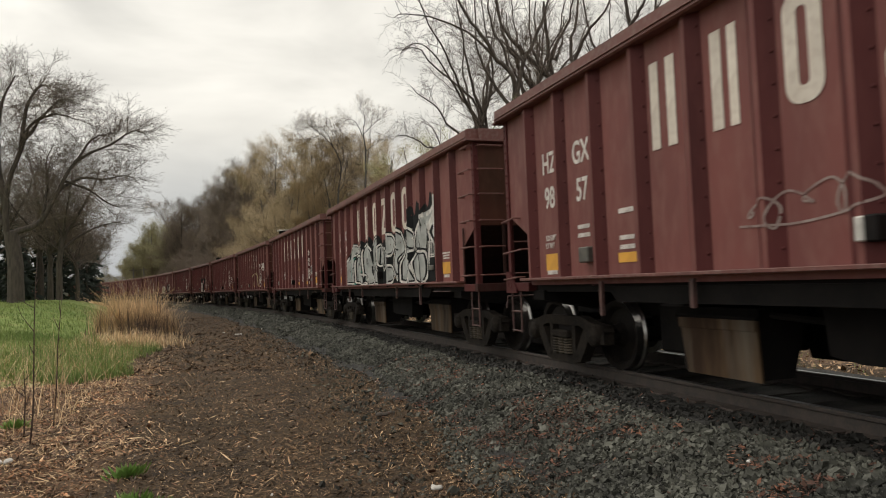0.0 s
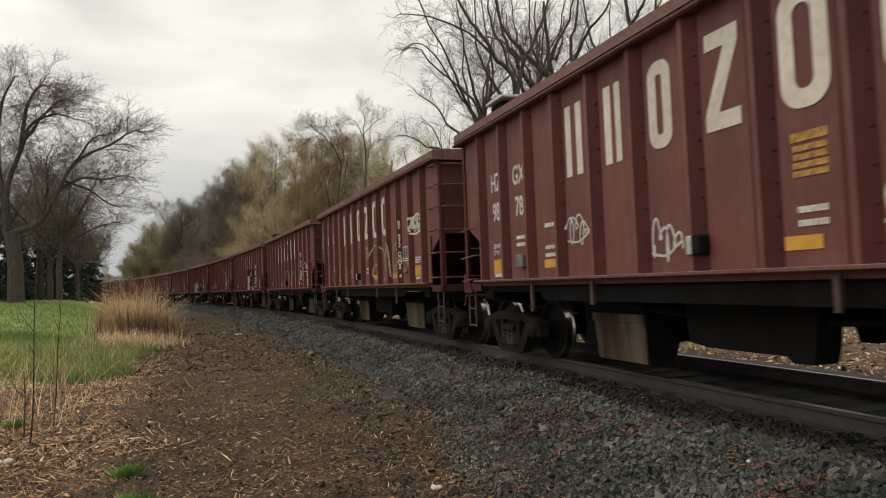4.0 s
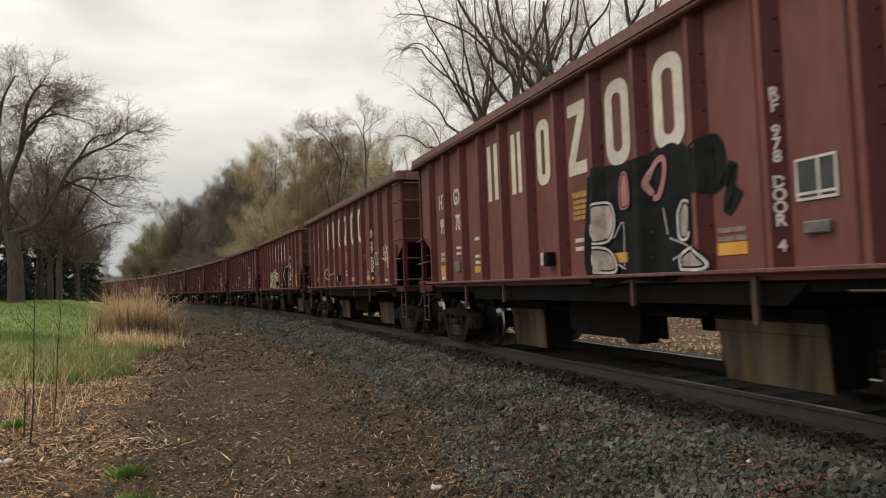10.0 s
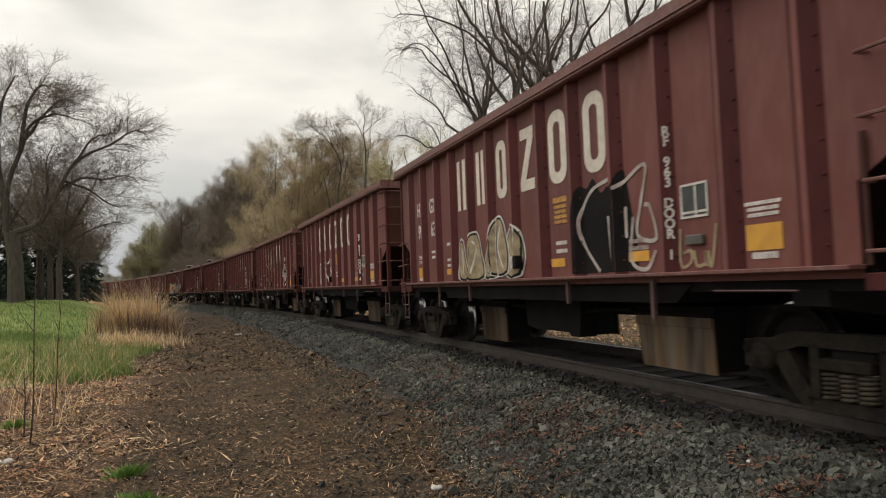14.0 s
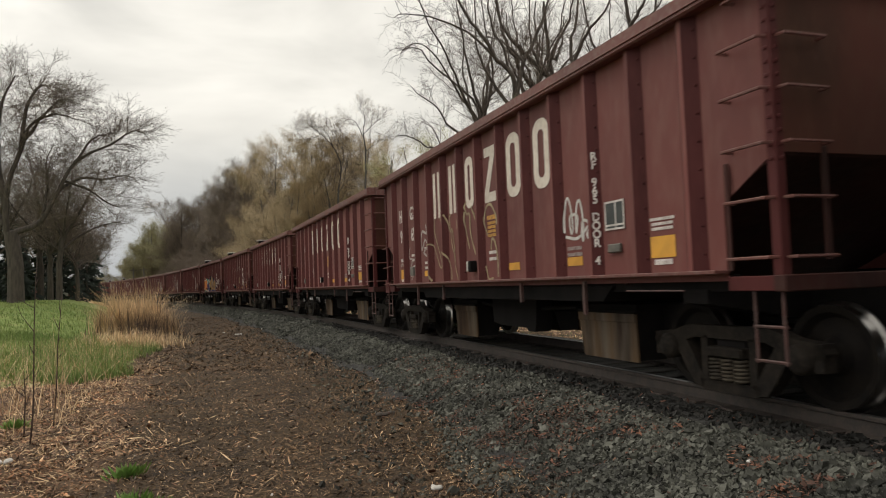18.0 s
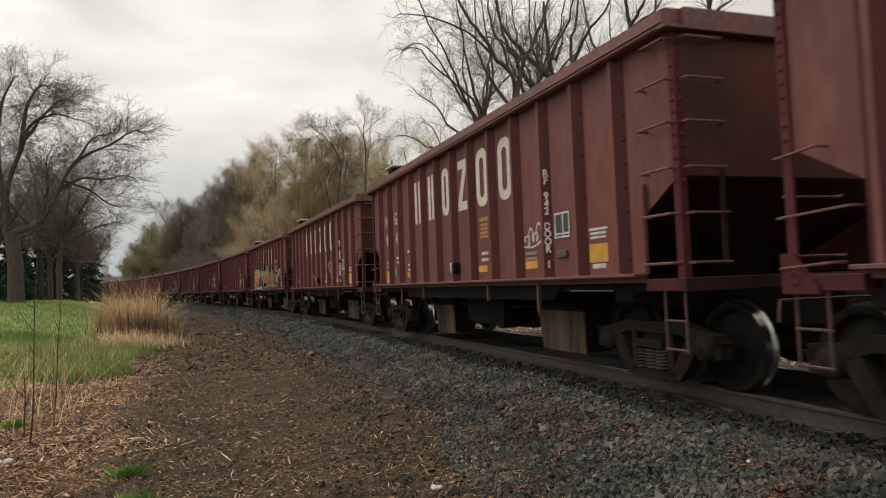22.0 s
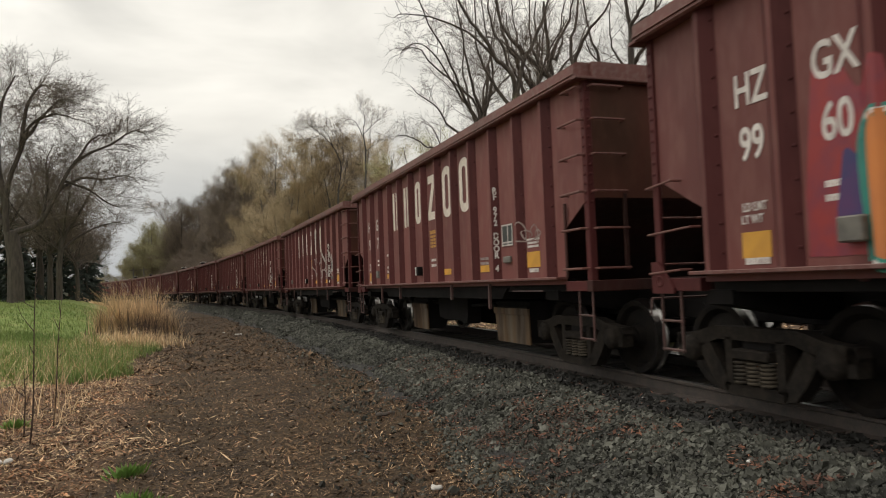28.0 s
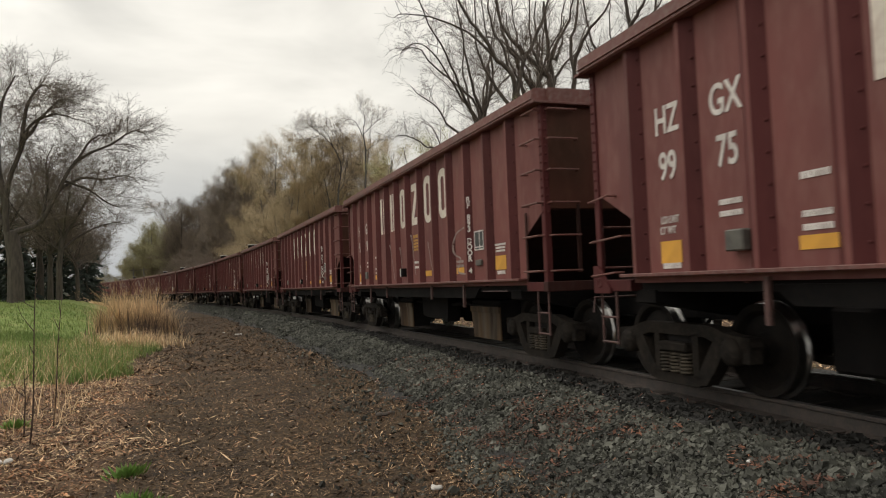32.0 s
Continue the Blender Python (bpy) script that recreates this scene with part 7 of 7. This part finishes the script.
def undergrowth():
    # rough grass along the path, shorter turf behind
    def rough(x, y, r):
        return (x < lawn_edge(y)) & (y > 14.4 + 0.6 * np.sin(x * 3)) & (r < 0.25 + 0.75 * patchy(x, y, 0.8))
    blades("rough_grass", "rough green grass beside the dirt path", scatter(32000, -9, -1.3, 12.5, 26, 101, rough, 1.4), GRASS, 0.19, 0.006, 0.5, 1, "grass")
    blades("dry_grass", "dry yellow grass among the green", scatter(2400, -9, -1.3, 10.5, 22, 102, rough, 1.5), STRAW, 0.34, 0.004, 0.8, 2, "grass")
    blades("lawn_grass", "short green lawn in front of the trees", scatter(26000, -16, -3, 24, 46, 103, lambda x, y, r: x < lawn_edge(y) - 0.6, 1.2), GRASS, 0.09, 0.012, 0.5, 3, "grass")
    # tall dry weeds: a golden clump with browner stems on the path's side
    rng = np.random.default_rng(9)
    spots = []
    for _ in range(22):
        a, rr = rng.uniform(0, 6.283), np.sqrt(rng.random())
        m = 170
        tall = 3.7 * (1 - 0.68 * rr) * rng.uniform(0.6, 1.0)
        px, py = -2.95 + 1.35 * rr * np.cos(a), 28.2 + 1.9 * rr * np.sin(a)
        spots.append(np.stack([px + rng.normal(0, 0.16, m), py + rng.normal(0, 0.2, m), tall * rng.uniform(0.3, 1.0, m) * (1 - 0.25 * smooth(-2.4, -1.4, px))], 1))
    spots = np.concatenate(spots)
    x, y, h = spots.T
    blades("dry_weeds", "tall golden dry weeds at the edge of the path", np.stack([x, y, height(x, y)], 1), STRAW, h, 0.009, 0.85, 4, "weeds", segs=3, curl_=0.3)
    n = 80
    a, rr = rng.uniform(0, 6.283, n), np.sqrt(rng.random(n))
    x, y = -2.9 + 1.5 * rr * np.cos(a), 26.6 + 1.4 * rr * np.sin(a)
    blades("weed_stems", "dark brown stiff stems standing in the golden weeds", np.stack([x, y, height(x, y)], 1), STALK, 2.0 * np.sqrt(1 - 0.7 * rr ** 2) * rng.uniform(0.7, 1.05, n), 0.009, 0.45, 14, "weeds", segs=3)
    n = 650
    x = -2.45 + 0.65 * rng.normal(size=n)
    y = 26.6 + 0.7 * rng.normal(size=n)
    blades("brown_weeds", "brittle brown weed stems beside the golden ones", np.stack([x, y, height(x, y)], 1), STALK, 1.0 * np.exp(rng.normal(0, 0.2, n)), 0.006, 0.6, 5, "weeds", segs=3)
    n = 1500
    x = -2.55 + 0.6 * rng.normal(size=n)
    y = 23.6 + 0.7 * rng.normal(size=n)
    blades("fallen_straw", "flattened straw at the foot of the weeds", np.stack([x, y, height(x, y)], 1), STRAW, 0.42, 0.008, 1.5, 6, "straw")
    # long pale stems standing and leaning out of the litter
    n = 190
    x = -2.75 + 0.55 * rng.normal(size=n)
    y = rng.uniform(8.2, 14.0, n)
    x = np.minimum(x, -1.9 + 0.0 * y)
    blades("pale_stems", "long pale dry stems leaning out of the litter", np.stack([x, y, height(x, y)], 1), STRAW, 0.62 * np.exp(rng.normal(0, 0.35, n)), 0.0045, 1.0, 10, "weeds", segs=4)
    # verge behind the track, seen under the wagons
    n = 9000
    s = rng.uniform(3, 60, n)
    o = -rng.uniform(3.4, 8.0, n)
    cx, cy, ph = np.interp(s, S_GRID, _cx), np.interp(s, S_GRID, _cy), np.interp(s, S_GRID, _ph)
    pts = np.stack([cx - o * np.cos(ph), cy - o * np.sin(ph)], 1)
    pts = np.column_stack([pts, height(pts[:, 0], pts[:, 1])])
    blades("verge_straw", "dry straw on the verge behind the track", pts[:6000], LITLEAF, 0.07, 0.010, 1.6, 8, "straw")
    blades("verge_grass", "thin green grass on the verge behind the track", pts[6000:], GRASS, 0.09, 0.008, 0.9, 9, "grass")
    # far strip of weeds along the line
    n = 2500
    s = rng.uniform(60, 150, n)
    o = rng.uniform(5.4, 8.5, n)
    pts = np.array([tuple(track(a_, b_)) for a_, b_ in zip(s, o)])
    pts[:, 2] = height(pts[:, 0], pts[:, 1])
    blades("line_weeds", "dry weeds along the railway line", pts, STRAW, 0.9, 0.025, 0.4, 7, "weeds")


undergrowth()


def flakes(name, label, pts, mat, size, seed, category, long=1.0, up=0.012):
    """Leaves and chips: small bent four-sided flakes that lie about."""
    rng = np.random.default_rng(seed)
    n = len(pts)
    a = rng.uniform(0, 6.283, n)
    s = size * np.exp(rng.normal(0, 0.4, n))
    tilt = rng.normal(0, 0.35, (n, 2))
    u = np.stack([np.cos(a), np.sin(a), tilt[:, 0]], 1) * (s * long)[:, None]
    w = np.stack([-np.sin(a), np.cos(a), tilt[:, 1]], 1) * (s * 0.5)[:, None]
    c = pts + np.stack([np.zeros(n), np.zeros(n), up + 0.012 * rng.random(n)], 1)
    bend = np.stack([np.zeros(n), np.zeros(n), 0.35 * s], 1)
    v = np.stack([c - u, c - w + 0 * u, c + w, c + u + 0 * w], 1)
    v[:, 1] += bend * 0.3
    v[:, 3] += bend * 0.4
    f = np.concatenate([np.stack([np.arange(n) * 4, np.arange(n) * 4 + 1, np.arange(n) * 4 + 2], 1), np.stack([np.arange(n) * 4 + 1, np.arange(n) * 4 + 3, np.arange(n) * 4 + 2], 1)])
    me = bpy.data.meshes.new(name)
    me.from_pydata(v.reshape(-1, 3).tolist(), [], f.tolist())
    me.materials.append(mat)
    return tagged(new(name, me), label, category, kind="stuff")


def on_bank(x, y):
    off, s = off_of(x, y)
    return np.maximum(height(x, y), np.where(np.abs(off) < 4.05, bank_z(off), -9))


def litter():
    rng = np.random.default_rng(12)

    def leafy(x, y, r):
        off, s = off_of(x, y)
        return r < smooth(5.9, 7.0, off + 0.25 * np.sin(y * 1.7) + 0.15 * np.sin(y * 4.1 + x)) * 0.97 + 0.03
    flakes("leaf_litter", "reddish-brown fallen leaves beside the path", scatter(46000, -6.0, 1.0, 4.5, 16, 201, leafy, 1.7), DEADLEAF, 0.013, 21, "leaves", long=1.2)
    flakes("dry_leaves", "tan dry leaf scraps among the brown ones", scatter(22000, -6.0, 0.6, 4.5, 17, 202, leafy, 1.6), LITLEAF, 0.013, 22, "leaves", long=1.6)
    flakes("straw_litter", "pale dry stems lying in the leaves", scatter(12500, -6.0, 0.9, 4.5, 20, 206, leafy, 1.7), STRAW, 0.0065, 27, "straw", long=9.0)
    flakes("wood_chips", "dark bark chips trodden into the dirt path", scatter(70000, -2.8, 3.0, 4.5, 26, 203, None, 1.9), CHIP, 0.0105, 23, "chips", long=1.8)
    flakes("path_straw", "tan straw and twig scraps trodden into the path", scatter(21000, -2.6, 2.9, 4.5, 26, 207, lambda x, y, r: r < 0.25 + 0.75 * patchy(x, y, 1.7), 1.9), LITLEAF, 0.0055, 28, "straw", long=3.6)
    flakes("far_chips", "bark chips and straw scraps on the path ahead", scatter(15000, -2.4, 2.2, 15, 48, 208, lambda x, y, r: off_of(x, y)[0] < 7.0, 1.3), CHIP, 0.024, 29, "chips", long=2.0)
    p = scatter(17000, 0.4, 4.4, 3.4, 13, 204, lambda x, y, r: r < 0.03 + 0.97 * (patchy(x, y, 1.3) + 0.25 * np.sin(7 * x + 3 * np.sin(5 * y)) > 0.68) * smooth(1.5, 2.3, off_of(x, y)[0]) * smooth(3.3, 2.9, off_of(x, y)[0]), 1.4)
    p[:, 2] = on_bank(p[:, 0], p[:, 1]) + 0.02
    flakes("leaves_on_ballast", "rust-brown leaves caught on the ballast", p, REDLEAF, 0.0105, 24, "leaves", long=1.5)
    p = scatter(700, -2.0, 4.2, 5.0, 24, 205, None, 1.4)
    p[:, 2] = on_bank(p[:, 0], p[:, 1]) + 0.012
    flakes("pale_chips", "pale stone and wood chips", p, PALEBOX, 0.008, 25, "chips")
    n = 16000
    s, o = rng.uniform(1, 45, n), -rng.uniform(3.3, 10.0, n)
    p = np.stack([np.interp(s, S_GRID, _cx) - o * np.cos(np.interp(s, S_GRID, _ph)), np.interp(s, S_GRID, _cy) - o * np.sin(np.interp(s, S_GRID, _ph))], 1)
    flakes("verge_leaves", "tan fallen leaves on the verge behind the track", np.column_stack([p, height(p[:, 0], p[:, 1])]), LITLEAF, 0.032, 30, "leaves", long=1.3)
    stones("path_gravel", "loose gravel strayed onto the dirt path", 2600, 3.5, 30, 2.5, 3.6, 0.022, 26, STONE)


litter()


def small_things():
    rng = random.Random(33)
    # two dead stalks with broken side shoots
    for x, y, h, sd in ((-1.93, 8.4, 1.95, 1), (-1.93, 9.5, 1.60, 2), (-2.1, 8.9, 0.75, 3)):
        r = random.Random(sd)
        st = new("dead_stalk")
        base = Vector((0, 0, -0.03))
        path = bow(base, Vector((r.gauss(0, 0.04), 0, 1)), h, r, 9, 0.035, 0.05)
        part("stem", Shape().tube(path, [0.010 - 0.0008 * i for i in range(9)], 5).mesh("stem", STALK, smooth=True), st)
        for k in range(5):
            p = path[3 + k]
            part("side_shoot", Shape().tube(bow(p, Vector((r.gauss(0, 0.6), r.gauss(0, 0.5), 0.9)), r.uniform(0.12, 0.34), r, 4, 0.15, 0.1), [0.005, 0.004, 0.003, 0.002], 4).mesh("side_shoot", STALK), st)
        st.matrix_basis = stand(x, y, sink=0)
        tagged(st, "thin dead brown weed stalk standing in leaf litter", "stalk", group="dead stalks")
    # fresh green tufts in the litter
    for x, y, n, sd in ((-0.81, 6.82, 130, 5), (-0.65, 5.93, 140, 6), (-2.34, 9.5, 120, 7), (-0.5, 5.7, 60, 9)):
        r = random.Random(sd)
        sh = Shape()
        for _ in range(n):
            a, d = r.uniform(0, 6.28), abs(r.gauss(0, 0.07))
            b = Vector((math.cos(a) * d, math.sin(a) * d, 0.0))
            w = Vector((math.cos(a) * 0.6 + r.gauss(0, 0.3), math.sin(a) * 0.6 + r.gauss(0, 0.3), 1)).normalized() * r.uniform(0.05, 0.14)
            s = w.orthogonal().normalized() * 0.011
            sh.add([tuple(b), tuple(b + w * 0.55 + s), tuple(b + w), tuple(b + w * 0.55 - s)], [(0, 1, 2, 3)])
        t = new("green_tuft", sh.mesh("green_tuft", FRESH))
        t.matrix_basis = stand(x, y, sink=-0.005)
        tagged(t, "small fresh green weed tuft in the leaf litter", "weed", group="green tufts", kind="stuff")
    # fallen sticks
    for x, y, ln, az, sd in ((-0.72, 6.2, 0.62, 0.48, 1), (1.5, 6.78, 0.5, -0.67, 2), (0.3, 11.5, 0.6, 2.9, 3), (-1.2, 13.0, 0.8, 0.9, 4), (1.0, 8.1, 0.45, 1.2, 5), (-0.2, 15.5, 0.7, 0.3, 6)):
        r = random.Random(sd)
        path = bow(Vector((-ln / 2, 0, 0)), Vector((1, 0, 0)), ln, r, 6, 0.06, 0.0)
        st = new("fallen_stick", Shape().tube(path, [0.010, 0.010, 0.009, 0.008, 0.006, 0.004], 5).mesh("fallen_stick", STALK, smooth=True))
        st.matrix_basis = Matrix.Translation((x, y, float(on_bank(x, y)) + 0.018)) @ Matrix.Rotation(az, 4, "Z")
        tagged(st, "thin fallen stick on the dirt", "stick", group="fallen sticks")
    # dark clod and pale stones
    for x, y, s, mat, name, label in ((2.0, 8.62, 0.045, BARK, "bark_lump", "dark lump of bark beside another one"), (1.84, 8.5, 0.06, BARK, "bark_lump", "dark lump of bark at the ballast's edge"), (3.47, 4.05, 0.03, PALEBOX, "pale_stone", "pale stone among dark ballast"),
                                      (-1.93, 7.58, 0.055, PALEBOX, "pale_stone", "pale stone in the leaf litter"), (1.6, 5.35, 0.04, PALEBOX, "pale_stone", "pale stone at the ballast's edge"),
                                      (0.14, 29.0, 0.045, PALEBOX, "pale_stone", "pale stone on the dirt path"), (0.6, 26.5, 0.06, PALEBOX, "pale_stone", "larger pale stone on the dirt path"), (1.6, 29.0, 0.04, PALEBOX, "pale_stone", "small pale stone on the dirt path")):
        sh = Shape()
        for k in range(3):
            sh.box((rng.gauss(0, s * 0.7), rng.gauss(0, s * 0.5), s * 0.4), (s * rng.uniform(1, 1.8), s * rng.uniform(0.8, 1.3), s * rng.uniform(0.7, 1.0)), s * 0.3, Matrix.Rotation(rng.uniform(0, 3), 3, "Z"))
        o = new(name, sh.mesh(name, mat))
        o.matrix_basis = Matrix.Translation((x, y, float(on_bank(x, y)) + 0.01))
        tagged(o, label, "stone" if "stone" in name else "bark")


def far_things():
    for x, y, h in ((-16.1, 149.1, 6.9), (-14.2, 149.3, 6.9)):
        p = tagged(new("utility_pole"), "thin grey utility pole far down the line", "utility pole", group="far poles")
        part("pole", Shape().tube([(0, 0, -0.2), (0, 0, h)], [0.14, 0.10], 8).mesh("pole", BARK_GREY), p)
        part("crossarm", Shape().box((0, 0, h - 0.5), (1.5, 0.1, 0.12), 0.01).mesh("crossarm", BARK_GREY), p)
        p.matrix_basis = stand(x, y)
    h = tagged(new("shed"), "small pale shed glimpsed between the spruces", "shed")
    part("wall", Shape().box((0, 0, 1.2), (2.2, 3.0, 2.4), 0.02).mesh("wall", PALEBOX), h)
    part("roof", Shape().prism([(-1.3, 2.38), (1.3, 2.38), (0, 3.2)], -1.7, 1.7, 1).mesh("roof", GREYBOX), h)
    h.matrix_basis = stand(-14.6, 72.0, 0.3)


far_things()

FRESH = material("fresh_leaves", (0.20, 0.33, 0.08), (0.12, 0.22, 0.05), 3, 0.6)
small_things()

# ---- what moves ----


def wagon_pose(i, t):
    """The i-th wagon at t seconds: its bogies ride on the line."""
    mid = STILE_T16 + HALF + (i + FIRST) * CAR_L - rolled(t)
    a, b = track(mid - 4.57), track(mid + 4.95)
    d = b - a
    return Matrix.Translation(a + d * (4.57 / 9.52)) @ Matrix.Rotation(math.atan2(-d.x, d.y), 4, "Z")


def motions():
    times = [float(t) for t in range(0, 33)]
    for i, car in enumerate(WAGONS):
        walk(car, [(t, wagon_pose(i, t)) for t in times])
    start = rolled(0.0)
    steps = [k * 0.1 for k in range(321)]
    for k, (wheel, y) in enumerate(WHEELS):
        walk(wheel, [(t, Matrix.Translation((0, y, 0.42)) @ Matrix.Rotation((rolled(t) - start) / 0.42 + k % 4, 4, "X")) for t in steps])


motions()
